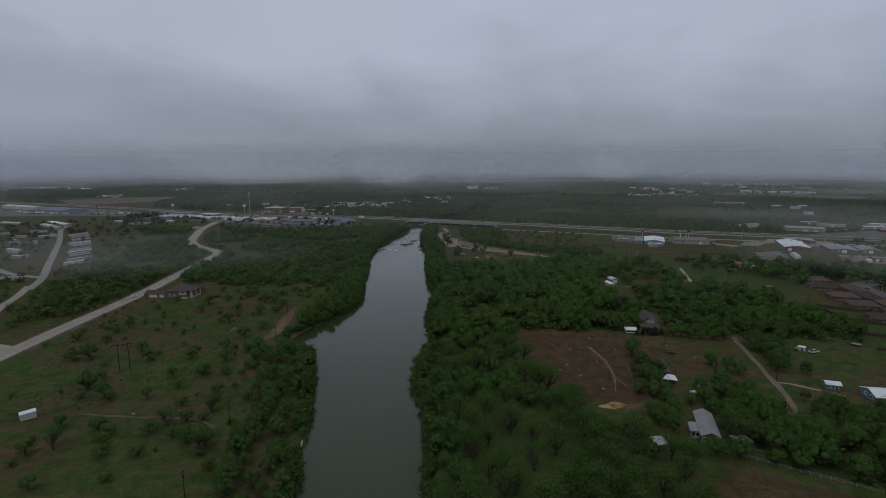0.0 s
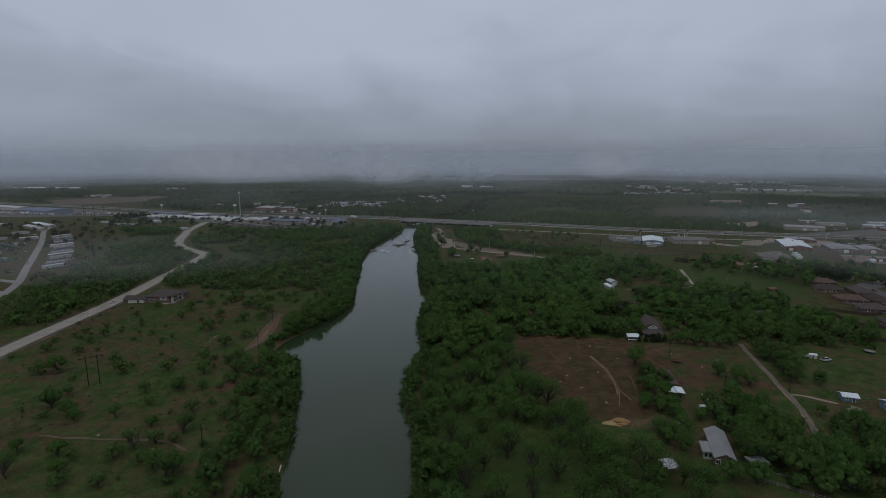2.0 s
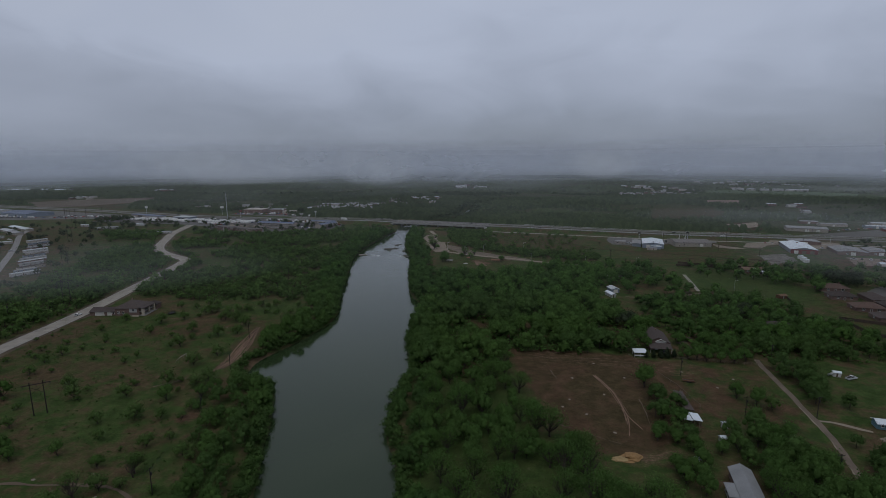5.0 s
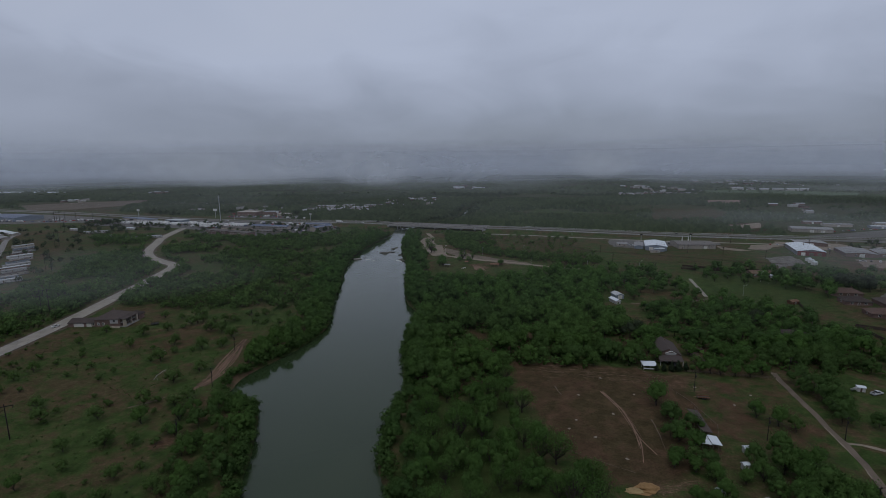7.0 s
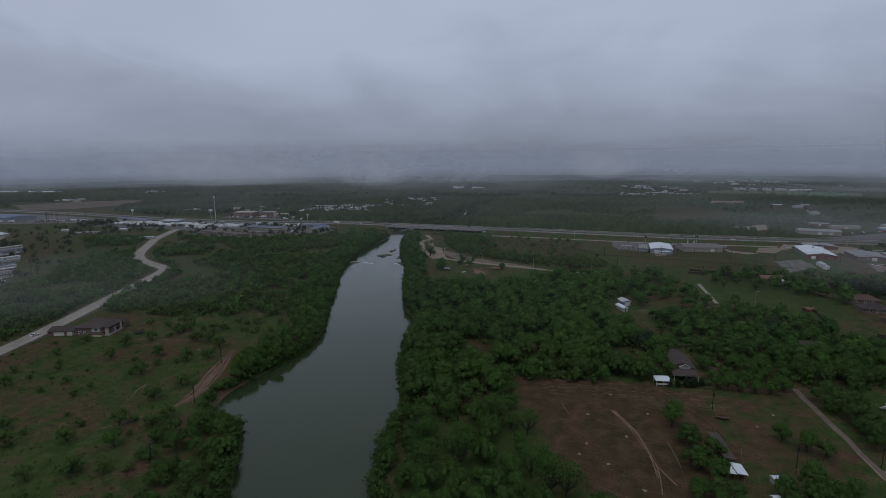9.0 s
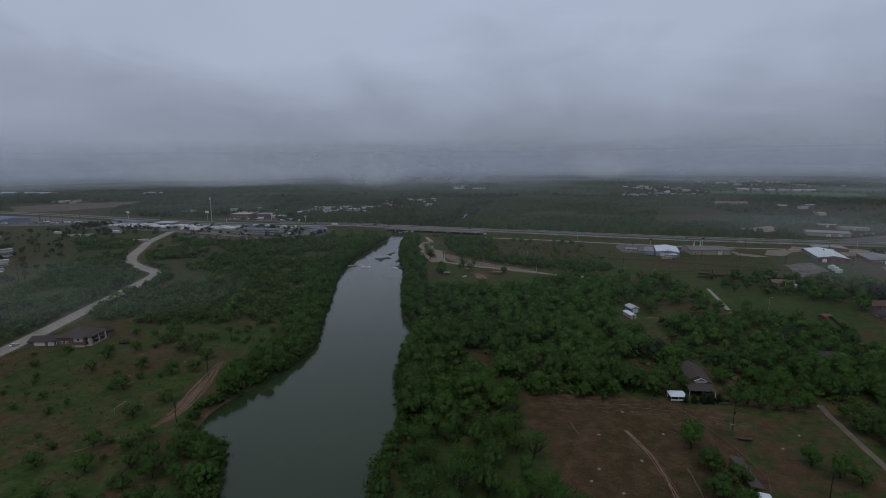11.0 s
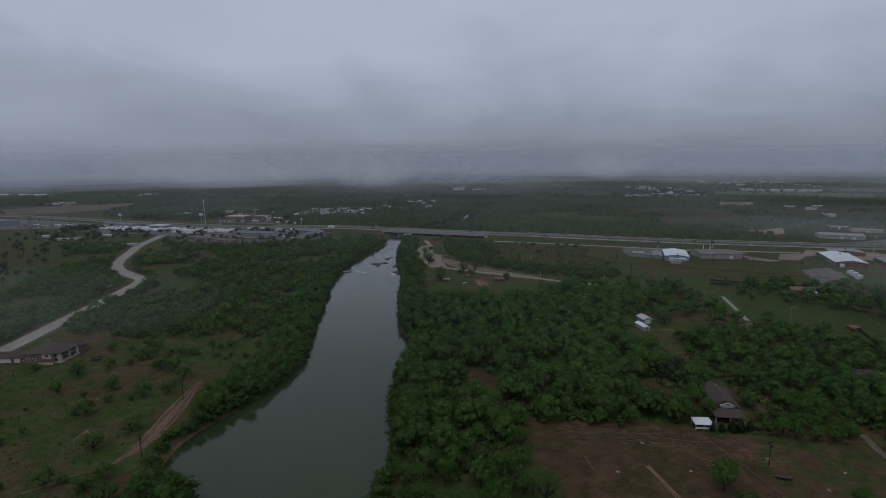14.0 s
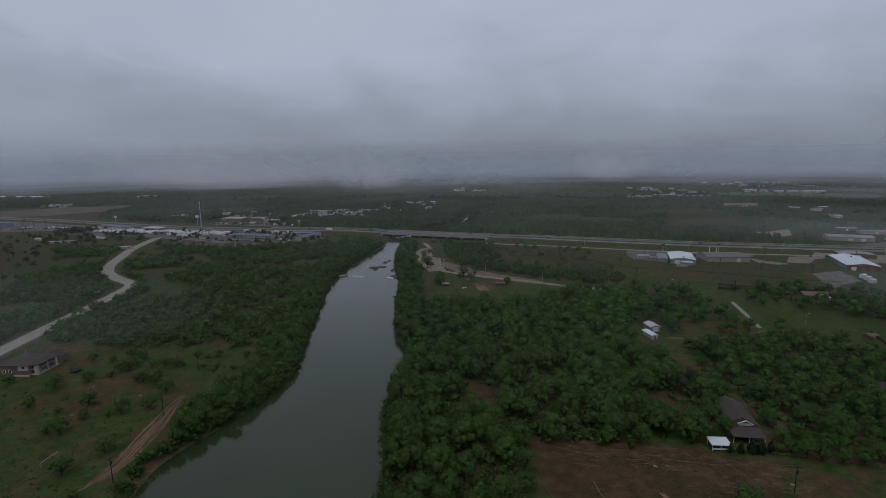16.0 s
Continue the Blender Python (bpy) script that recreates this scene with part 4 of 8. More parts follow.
woods("scrubland", q, scrub_kinds, SCRUB, "loose scrub round the trailer park", seed=13)
EAST_TREES = [([(110, 290), (146, 282), (205, 280), (222, 300), (215, 330), (205, 380), (170, 405), (120, 390), (112, 330)], 8.4, 0.9), ([(147, 284), (150, 262), (165, 272), (182, 290), (184, 330), (147, 320)], 8.0, 0.7), ([(138, 240), (142, 272), (149, 272), (147, 240)], 5.5, 0.8), ([(138, 229), (140, 238), (158, 240), (156, 230)], 7.0, 0.85),
              ([(128, 196), (130, 212), (142, 208), (144, 198)], 7.5, 0.9), ([(178, 225), (190, 250), (200, 275), (214, 262), (205, 215), (188, 190)], 9.0, 0.5), ([(94, 168), (98, 188), (118, 184), (128, 194), (160, 196), (176, 185), (170, 130), (125, 142), (110, 156), (98, 162)], 8.2, 0.88),
              ([(62, 287), (64, 306), (86, 320), (92, 320), (86, 294), (78, 287)], 6.8, 0.9), ([(92, 319), (94, 334), (112, 332), (112, 316)], 7.0, 0.9), ([(62, 288), (72, 318), (90, 330), (96, 350), (106, 340), (104, 376), (128, 392), (118, 340), (110, 322), (92, 322), (86, 294), (78, 288)], 8.0, 0.75), ([(88, 191), (90, 212), (102, 211), (118, 197), (116, 186), (96, 186)], 7.4, 0.85), ([(68, 203), (72, 238), (83, 241), (85, 226), (79, 214), (84, 204)], 7.0, 0.85)]
q = np.concatenate([scatter(poly, gap, rs, keep) for poly, gap, keep in EAST_TREES])
near = q[:, 1] < 300
woods("garden_trees", q[near], near_kinds, LEAF, "tall leafy trees round farmhouses and sheds", seed=14, size=(0.6, 1.1), tints=np.full(near.sum(), 0.12))
woods("garden_trees", q[~near], mid_kinds, LEAF, "leafy garden trees behind the farmhouse", seed=15, size=(0.65, 1.15), tints=np.full((~near).sum(), 0.55))
q = scatter([(100, 415), (112, 495), (170, 500), (200, 505), (260, 500), (300, 480), (290, 440), (235, 400), (205, 385), (170, 410), (130, 400)], 9.0, rs, 0.72)
woods("garden_trees", q, mid_kinds, LEAF, "scattered leafy trees among lawns", seed=16)
q = np.array([(88.2, 328), (94, 330), (166, 353), (171.5, 355), (278, 461), (284, 463), (290, 456), (296, 470)])
woods("garden_trees", q, mid_kinds, FAR_LEAF, "dark evergreen oaks among paler trees", (0.9, 1.25), 65, np.full(len(q), 0.0))
q = scatter([(275, 440), (276, 462), (300, 462), (304, 446), (296, 428)], 6.5, rs, 0.95)
woods("garden_trees", q, mid_kinds, FAR_LEAF, "dark dense trees behind the estate", (0.8, 1.2), 64, np.full(len(q), 0.1))
q = scatter([(300, 430), (300, 500), (420, 480), (520, 420), (420, 300), (340, 330)], 13, rs, 0.5)
woods("garden_trees", q, mid_kinds, SCRUB, "garden trees behind the housing estate", seed=17)
q = scatter([(-40, 735), (12, 715), (30, 640), (60, 592), (122, 562), (118, 532), (60, 550), (10, 570), (-20, 598), (-32, 650)], 6.0, rs, 0.14)
q = np.concatenate([q, scatter([(-38, 715), (24, 690), (26, 640), (20, 600), (-10, 608), (-30, 640)], 5.4, rs, 0.75), scatter([(36, 560), (60, 552), (110, 530), (112, 520), (60, 540)], 5, rs, 0.6)])
q = np.concatenate([q, scatter([(12, 715), (122, 690), (130, 600), (122, 562), (60, 592), (30, 640)], 11, rs, 0.35), scatter([(-120, 760), (-112, 740), (-60, 740), (-20, 745), (40, 735), (40, 722), (-40, 728)], 5.5, rs, 0.7)])
q = np.concatenate([q, scatter([(-33, 735), (28, 733), (18, 690), (-2, 655), (8, 622), (38, 596), (98, 566), (130, 548), (118, 530), (84, 540), (36, 560), (2, 588), (-20, 618)], 4.6, rs, 0.92)])
woods("park_trees", q, scrub_kinds, SCRUB, "bushes and small trees along the park road", seed=18)
q = scatter([(-210, 800), (-125, 745), (-100, 740), (-105, 790), (-190, 830)], 6, rs, 0.5)
woods("scrubland", q, scrub_kinds, SCRUB, "bushes at the foot of the highway bank", seed=19)
# beyond the highway
q = scatter([(-190, 880), (-60, 860), (60, 900), (160, 1000), (160, 1250), (-60, 1250), (-120, 1000)], 5.5, rs, 0.9)
d = sdf(q[:, 0], q[:, 1], RIVER)
woods("far_woods", q[d < 16], far_kinds, FAR_LEAF, "tall trees along the distant river", seed=26, size=(1.1, 1.7))
def canopy(name, y0, y1, cell, tall, seed, cover, label):
    """Closed woods far off: an uneven sheet of crowns, cell metres apart, with glades, hedges and ragged edges."""
    r = np.random.RandomState(seed)
    wide = y1 * 0.98 + 80
    xs, ys = np.arange(-wide, wide, cell), np.arange(y0, y1, cell)
    gx, gy = np.meshgrid(xs, ys)
    gx, gy = gx + r.uniform(-0.35, 0.35, gx.shape) * cell, gy + r.uniform(-0.35, 0.35, gx.shape) * cell
    q = np.stack([gx.ravel(), gy.ravel()], 1)
    low = np.array([noise.noise(Vector((x * 0.0032, y * 0.0062, 0.3))) + 0.6 * noise.noise(Vector((x * 0.011, y * 0.019, 5.3))) for x, y in q])
    hedge = np.array([abs(noise.noise(Vector((x * 0.0045, y * 0.006, 9.1)))) for x, y in q]) < 0.03
    wood = ((low + r.uniform(-0.25, 0.25, len(q)) > cover) | hedge) & free(q) & (abs(q[:, 0]) < q[:, 1] * 0.98 + 60) & (sdf(q[:, 0], q[:, 1], BRUSH[0][0]) < 0)
    wood &= (q[:, 0] < 425) | (q[:, 1] > 860) | (q[:, 0] > 680)
    for (x0, x1, b0, b1), *_ in TOWN:
        built = (q[:, 0] > x0) & (q[:, 0] < x1) & (q[:, 1] > b0) & (q[:, 1] < b1)
        wood &= ~built | (r.rand(len(q)) < 0.10)
    for field in (GREEN_FIELD, BROWN_FIELD, CLAY_YARD, TILE_YARD):
        wood &= sdf(q[:, 0], q[:, 1], field) > 0
    z = np.where(wood, tall * r.uniform(0.05, 1.0, len(q)) * (1 + 0.5 * np.clip(low, -0.5, 0.8)), -0.4)
    ny, nx = gx.shape
    k = np.arange(nx * ny).reshape(ny, nx)
    quad = np.stack([k[:-1, :-1], k[:-1, 1:], k[1:, 1:], k[1:, :-1]], -1).reshape(-1, 4)
    quad = quad[wood[quad].any(1)]
    tris = np.concatenate([quad[:, (0, 1, 2)], quad[:, (0, 2, 3)]])
    keep, back = np.unique(tris, return_inverse=True)
    own = np.clip(0.5 + 0.45 * low[keep] + r.uniform(-0.35, 0.35, len(keep)), 0, 1)
    tris = back.reshape(-1, 3)
    me = mesh_of(name, np.c_[q[keep], z[keep]], tris, [FAR_LEAF], tint=own[tris[:, 0]])
    return tagged(new(name, me), label, "woods", kind="stuff")


TOWN = [((-338, -195, 1005, 1150), 76, (7, 13), "pale-roofed home in a distant park"), ((-215, -85, 1130, 1360), 22, (7, 14), "pale home among distant trees"), ((395, 600, 1385, 1500), 36, (8, 18), "distant yard building in mist"), ((510, 665, 1530, 1900), 42, (8, 20), "pale distant town building in mist"),
        ((840, 1210, 1720, 2200), 30, (12, 42), "long pale distant store building in mist"), ((-80, 60, 1730, 1980), 18, (14, 34), "distant white building in mist"), ((-1090, -990, 1285, 1400), 7, (9, 18), "distant house by a field"), ((-1075, -1015, 1635, 1700), 9, (10, 26), "distant white shed by woods"), ((-600, -380, 1010, 1130), 10, (10, 20), "distant house among trees"),
        ((-510, -400, 2310, 2400), 7, (14, 40), "distant building in mist"), ((-1130, -1000, 2590, 2680), 6, (16, 36), "distant building in mist"), ((575, 705, 970, 1160), 6, (10, 20), "distant shed in mist")]
GREEN_FIELD = [(600, 1418), (712, 1390), (880, 1275), (1044, 1483), (960, 1575), (800, 1655), (705, 1640)]
BROWN_FIELD = [(-1109, 1208), (-1022, 1300), (-881, 1379), (-803, 1244), (-883, 1107), (-960, 1082)]
CLAY_YARD = [(372, 822), (402, 822), (434, 840), (411, 788), (378, 772), (384, 800)]
TILE_YARD = [(540, 1275), (623, 1268), (560, 1140), (505, 1165)]
canopy("far_woods", 690, 1500, 4.4, 9.0, 20, 0.0, "dark woods and hedges beyond the highway")
canopy("far_woods", 1500, 2400, 8.0, 11.0, 21, -0.02, "distant woods and hedges in mist")
canopy("far_woods", 2400, 3900, 16.0, 14.0, 22, -0.05, "woods on the misty horizon")

# rough brush between the park and the highway
tuft_kinds = [template(160 + k, 8, 0.5, 1.6, 1.3, 0.0, 2, False, body=SMALL) for k in range(5)]
q = scatter([(30, 735), (130, 700), (250, 665), (240, 625), (300, 600), (290, 560), (140, 600), (88, 556), (20, 620)], 5.0, rs, 0.75)
q = np.concatenate([q, scatter([(100, 520), (230, 500), (205, 560), (140, 590), (95, 560)], 6.0, rs, 0.4)])
woods("brush_tufts", q[patchy(q, 0.03) > -0.25], tuft_kinds, SCRUB, "low brown-green brush on rough ground", (0.4, 1.3), 61, np.full(len(q), 0.2), "brush")
under = np.random.RandomState(90)
q = scatter(FOREST_E, 4.6, under, 0.9)
woods("undergrowth", q, tuft_kinds, LEAF, "low leafy undergrowth beneath the woodland", (1.5, 3.0), 91, np.full(len(q), 0.55), "undergrowth")
q = np.concatenate([scatter(poly, 4.8, under, 0.85) for poly in (EAST_TREES[0][0], EAST_TREES[6][0], EAST_TREES[9][0])])
woods("undergrowth", q, tuft_kinds, LEAF, "low leafy undergrowth beneath garden trees", (1.3, 2.6), 93, np.full(len(q), 0.45), "undergrowth")
q = scatter(bank_strip(WEST[14:], 282, 470, -6), 3.1, under, 0.9, 0.5)
woods("bank_shrubs", q, scrub_kinds, LEAF, "leafy shrubs hanging over the water's edge", (0.4, 0.85), 92, np.full(len(q), 0.3), "shrubs")
TUSSOCK = [(-250, 150), (-252, 330), (-205, 365), (-110, 372), (-128, 300), (-126, 255), (-96, 225), (-86, 150)]
q = scatter(TUSSOCK, 3.6, rs, 0.8)
woods("grass_tussocks", q[patchy(q, 0.035) > -0.05], tuft_kinds, SCRUB, "low tussocks and weeds in the rough pasture", (0.18, 0.6), 62, np.full(len(q), 0.15), "tussocks")
q = scatter([(18, 283), (137, 275), (128, 215), (84, 242), (60, 205), (34, 208)], 5.5, rs, 0.35)
woods("grass_tussocks", q, tuft_kinds, SCRUB, "sparse weeds on the bare brown field", (0.15, 0.4), 63, np.full(len(q), 0.2), "tussocks")

# trees that stand apart
KINDS = [
    tree_kind(201, 9.0, 5.0, 1120, 0.28, 0.24, 20, 9, 0.30, 0.55), tree_kind(202, 7.6, 4.4, 980, 0.26, 0.20, 18, 8, 0.26, 0.7), tree_kind(203, 5.6, 3.7, 760, 0.25, 0.24, 13, 9, 0.18, 0.75, SCRUB, core=0.62),
    tree_kind(204, 10.8, 7.2, 1500, 0.28, 0.34, 26, 16, 0.36, 0.8, core=0), tree_kind(205, 10.0, 6.4, 950, 0.26, 0.32, 20, 16, 0.36, 0.7, core=0), tree_kind(206, 3.4, 2.8, 420, 0.24, 0.12, 8, 6, 0.14, 0.6, SCRUB, core=0.75),
]
LABELS = ["broad leafy tree with a rounded green crown", "bright green leafy tree standing in grass", "small green tree standing in rough pasture", "tall sparse pecan tree with dark bare limbs", "thin-crowned old tree with dark forked limbs", "low green bush standing in rough pasture"]
for tree, label in zip(KINDS, LABELS):
    tagged(tree, label, "bush" if "bush" in label else "tree", "trees standing apart")
used = set()


def plant(kind, x, y, size=1.0, turn=None):
    ang = random.uniform(0, 360) if turn is None else turn
    m = pose(x, y, float(ground_z(x, y)[0]), 0, 0, ang)
    if kind not in used:
        used.add(kind)
        KINDS[kind].matrix_basis = m @ Matrix.Diagonal((size, size, size, 1))
        return
    c = copy_thing(KINDS[kind], m)
    c.scale = (size, size, size * random.uniform(0.9, 1.12))


def grove(poly, gap, keep, kinds, size, seed):
    r = np.random.RandomState(seed)
    q = scatter(poly, gap, r, keep)
    for x, y in q:
        plant(kinds[r.randint(len(kinds))], x, y, r.uniform(*size))


random.seed(5)
grove([(-18, 200), (-20, 250), (6, 250), (16, 280), (20, 262), (28, 222), (38, 202), (46, 190), (20, 186), (-10, 190)], 7.6, 0.92, [0, 3, 1, 0, 3], (0.7, 1.05), 30)
grove([(-14, 118), (-20, 192), (20, 186), (46, 190), (54, 166), (60, 120)], 11.5, 0.8, [3, 4, 3, 4, 3], (0.8, 1.15), 31)
PASTURE = [(-147, 228), (-128, 226), (-141, 185), (-143, 206), (-114, 192), (-118, 164), (-113, 168), (-121, 158), (-84, 167), (-172, 190), (-160, 184), (-179, 235), (-168, 225), (-142, 159), (-108, 177), (-122, 179), (-174, 201), (-207, 221), (-199, 223), (-131, 210), (-133, 149), (-94, 185), (-158, 160), (-128, 143), (-117, 131), (-148, 146), (-155, 142), (-137, 125), (-155, 181), (-173, 191), (-105, 154), (-98, 150), (-107, 175)]
FIELD_TREES = [(-157.9, 285.7, 1.25), (-192.8, 323.1, 1.15), (-145.3, 302.5, 1.1), (-136.3, 306.7, 1.0), (-174.3, 341.8, 0.95), (-199.7, 356.1, 0.8), (-182.6, 331.4, 0.9), (-164.6, 308.3, 1.1), (-136.7, 261.8, 1.2), (-217.9, 327, 0.85), (-187.9, 304.8, 0.8), (-155.4, 330.6, 1.1), (-138.5, 321.9, 1.1), (-148.3, 329.3, 1.2),
               (-150.6, 349.9, 0.85), (-181.8, 360.6, 0.85), (-131, 274, 1.0), (-104.9, 241.8, 1.25), (-119.9, 245.2, 1.05), (-136.7, 240.4, 1.1), (-122.9, 240.1, 1.1), (-135, 362, 0.9), (-226, 247, 0.9), (-220, 308, 0.7)]
pick = np.random.RandomState(33)
for x, y in PASTURE:
    large = y < 200
    plant([0, 1, 1, 4, 2][pick.randint(5)] if large else [2, 2, 1, 2][pick.randint(4)], x, y, pick.uniform(0.6, 0.95) if large else pick.uniform(0.75, 1.2))
for x, y, big in FIELD_TREES:
    plant(2, x, y, big)
# trees between the clay track and the water
for k, (x, y) in enumerate([(-109.5, 281.5), (-113.5, 288.5), (-108.5, 290), (-113, 296.5), (-108, 299), (-112.5, 304.5), (-116, 311), (-109.5, 309)]):
    plant(k % 2, x, y, 0.62 + 0.1 * (k % 3))
grove([(-240, 150), (-245, 240), (-250, 330), (-205, 332), (-140, 330), (-135, 250), (-100, 235), (-98, 150), (-150, 130)], 10.0, 0.22, [5, 5, 2], (0.35, 0.9), 33)
grove([(-205, 335), (-195, 362), (-110, 372), (-104, 330), (-116, 322), (-140, 330)], 8.0, 0.45, [2, 5, 2], (0.4, 1.0), 34)
grove([(24, 122), (26, 168), (42, 176), (54, 176), (74, 166), (74, 150), (62, 122)], 9.2, 0.9, [3, 0, 4, 3], (0.75, 1.05), 35)
grove([(62, 174), (62, 192), (73, 198), (75, 180)], 7.0, 0.9, [0, 1], (0.7, 1.0), 37)
grove([(60, 196), (66, 210), (80, 216), (76, 196)], 6.5, 0.5, [1, 2], (0.7, 1.0), 36)
grove([(-88, 130), (-72, 130), (-90, 190), (-104, 235), (-118, 238), (-108, 190), (-98, 150)], 8.5, 0.6, [2, 0, 2, 5], (0.5, 0.85), 38)
# single trees in the field, by the meadow and near the goal
for kind, x, y, s in [(0, 91.5, 296, 0.75), (0, 91, 305, 0.9), (0, 94.5, 314, 0.9), (2, 108.5, 290, 0.9), (5, 104.5, 284.5, 0.9), (0, 110, 303, 0.8), (1, 75.5, 249, 1.3), (1, 110, 240, 0.9), (1, 115, 234, 1.0), (2, 119, 230, 1.0), (0, 104, 205, 0.9), (1, 112, 208, 0.9), 
                      (2, -42, 498, 1.1), (1, -28, 520, 1.0), (0, -30, 540, 0.9), (4, -12, 576, 0.9), (3, -46, 604, 0.8), (0, -42, 588, 0.7), (4, -50, 656, 0.8), (3, -53, 634, 0.8), (3, -52, 566, 0.9), (0, -13, 543, 0.6), (2, -4, 541, 1.0), (1, 26, 524, 0.8), (2, 216, 455, 0.9), (1, 196, 462, 0.9)]:
    plant(kind, x, y, s)
for kind, x, y, s in [(0, 79, 161, 0.85), (0, 86, 160, 0.9), (4, 89, 171, 1.0), (3, 91, 178, 0.85), (0, 95, 184, 1.0), (0, 55, 158, 0.9), (4, 63, 158, 0.9), (0, 100, 163, 1.1), (0, 110, 158, 1.2), (1, 118, 152, 1.1), (3, 66, 152, 0.9), (0, 91, 200, 0.8), (0, 99.6, 204, 0.9), (0, 102.5, 198, 1.0), (1, 106.5, 195, 1.1), (0, 109, 189.5, 1.05), (0, 96, 189, 1.0), (0, 98.5, 182, 0.95), (0, 104, 182, 1.1), (1, 112, 187, 1.1),
                      (0, 95.5, 174, 0.85), (0, 98.5, 171, 0.9), (1, 107, 174, 1.2), (0, 111, 170, 1.25), (1, 120, 174, 1.2), (0, 104, 163, 0.9), (0, 114, 165, 1.2), (1, 126, 168, 1.2), (0, 134, 176, 1.2), (1, 142, 184, 1.1), (0, 90.2, 172, 0.8), (0, 91, 181, 0.8), (1, 72, 183, 0.8), (1, 66, 188, 0.75), (0, 70, 176, 0.8), (0, 131, 158, 1.2), (0, 145, 170, 1.2), (1, 152, 180, 1.1), (0, 140, 196, 0.9)]:
    plant(kind, x, y, s)


# trees between the farm drive, the rail fence and the lane
for k, (x, y) in enumerate([(117.7, 289), (126.4, 296), (133.5, 299), (131, 291), (134, 285.5), (134, 280), (127.6, 277.5), (121.3, 278), (115, 279), (111.5, 281), (120.4, 285), (126, 285.5), (107.5, 282.5), (123.6, 301.4), (130, 307)]):
    plant(k % 2, x, y, 0.62 + 0.09 * ((k * 7) % 4))
# trees round the sheds and the old farmhouse
for k, (x, y) in enumerate([(72.6, 206.5), (67.8, 208), (76, 199.5), (75.5, 191), (67, 186), (85, 198.5), (74, 222), (77.5, 217), (90.5, 178.5), (96.5, 157.5), (103, 156)]):
    plant((1, 0, 1)[k % 3], x, y, 0.6 + 0.1 * ((k * 5) % 4))
# trees of the park meadow
for kind, x, y, big in [(3, -10, 549.5, 0.85), (4, -0.3, 552.5, 0.6), (4, -45.3, 587, 1.25), (0, -48.5, 542, 1.0), (0, -28.8, 523, 1.0), (1, -31.5, 519, 0.8), (1, 27.5, 528.5, 0.7), (1, 98.2, 526.5, 0.8), (0, 89.2, 529, 0.8), (1, 81.8, 530.5, 0.7), (1, 111, 482.5, 0.6), (0, 126.7, 515, 0.7), (0, 136.6, 467, 1.1), (1, 153, 507, 0.7), (1, 139, 507.5, 0.6)]:
    plant(kind, x, y, big)


# low growth: shrubs along the banks and tufts in the pasture
def bank_places(side, gap, lo, hi, seed):
    r = np.random.RandomState(seed)
    line = smooth_line(side, gap)
    line = line[(line[:, 1] > 95) & (line[:, 1] < 735)]
    out = np.concatenate([line + r.uniform(-gap, gap, line.shape) + (k, 0) for k in (-4, -3, -2, -1, 0, 1, 2, 3, 4)])
    d = sdf(out[:, 0], out[:, 1], RIVER)
    red = (out[:, 1] > 256) & (out[:, 1] < 274) & (out[:, 0] < -70) & (d < 1.8)
    jetty = (out[:, 1] > 152) & (out[:, 1] < 164) & (out[:, 0] < -55)
    uneven = np.array([0.9 * noise.noise(Vector((x * 0.02, y * 0.11, seed))) for x, y in out])
    return out[(d > lo + uneven) & (d > -0.4) & (d < hi) & ~red & ~jetty]


bush_kinds = [template(140 + k, 30, 0.42, 2.0, 2.6, 0.02, 4, False, body=SMALL) for k in range(6)]
fine_bushes = [template(150 + k, 90, 0.28, 2.1, 2.6, 0.02, 5, False, body=SMALL) for k in range(6)]
for side, name, seed, lo in ((WEST, "west", 51, 0.3), (EAST, "east", 53, 0.8)):
    q = bank_places(side, 2.2, lo, 4.6, seed)
    near = q[:, 1] < 330
    woods("bank_shrubs", q[near], fine_bushes, LEAF, "low green shrubs overhanging the lower " + name + " bank", (0.5, 1.6), seed + 1, np.full(near.sum(), 0.12), "shrubs")
    woods("bank_shrubs", q[~near], bush_kinds, LEAF, "low green shrubs overhanging the upper " + name + " bank", (0.6, 1.7), seed + 5, np.full((~near).sum(), 0.3), "shrubs")
    lump = bank_places(side, 5.0, 1.6, 4.5, seed + 9)
    lump = lump[(lump[:, 1] > 285) & (np.random.RandomState(seed).rand(len(lump)) < 0.22)]
    woods("riverside_trees", lump, mid_kinds, LEAF, "small leafy trees leaning over the " + name + " bank", (0.4, 0.75), seed + 3, np.full(len(lump), 0.3))

# ---- mist and cloud base ----
def arc(name, radius, low, high, spread, mat, label):
    """An upright curved sheet of cloud round the middle of the place."""
    n = 48
    v, f = [], []
    for k in range(n + 1):
        a = radians(90 + spread - 2 * spread * k / n)
        for z in (low, high):
            v.append((radius * np.cos(a), 60 + radius * np.sin(a), z))
    f = [(2 * k, 2 * k + 2, 2 * k + 3, 2 * k + 1) for k in range(n)]
    me = bpy.data.meshes.new(name)
    me.from_pydata(v, [], f)
    me.materials.append(mat)
    return tagged(new(name, me), label, "cloud", kind="structure")


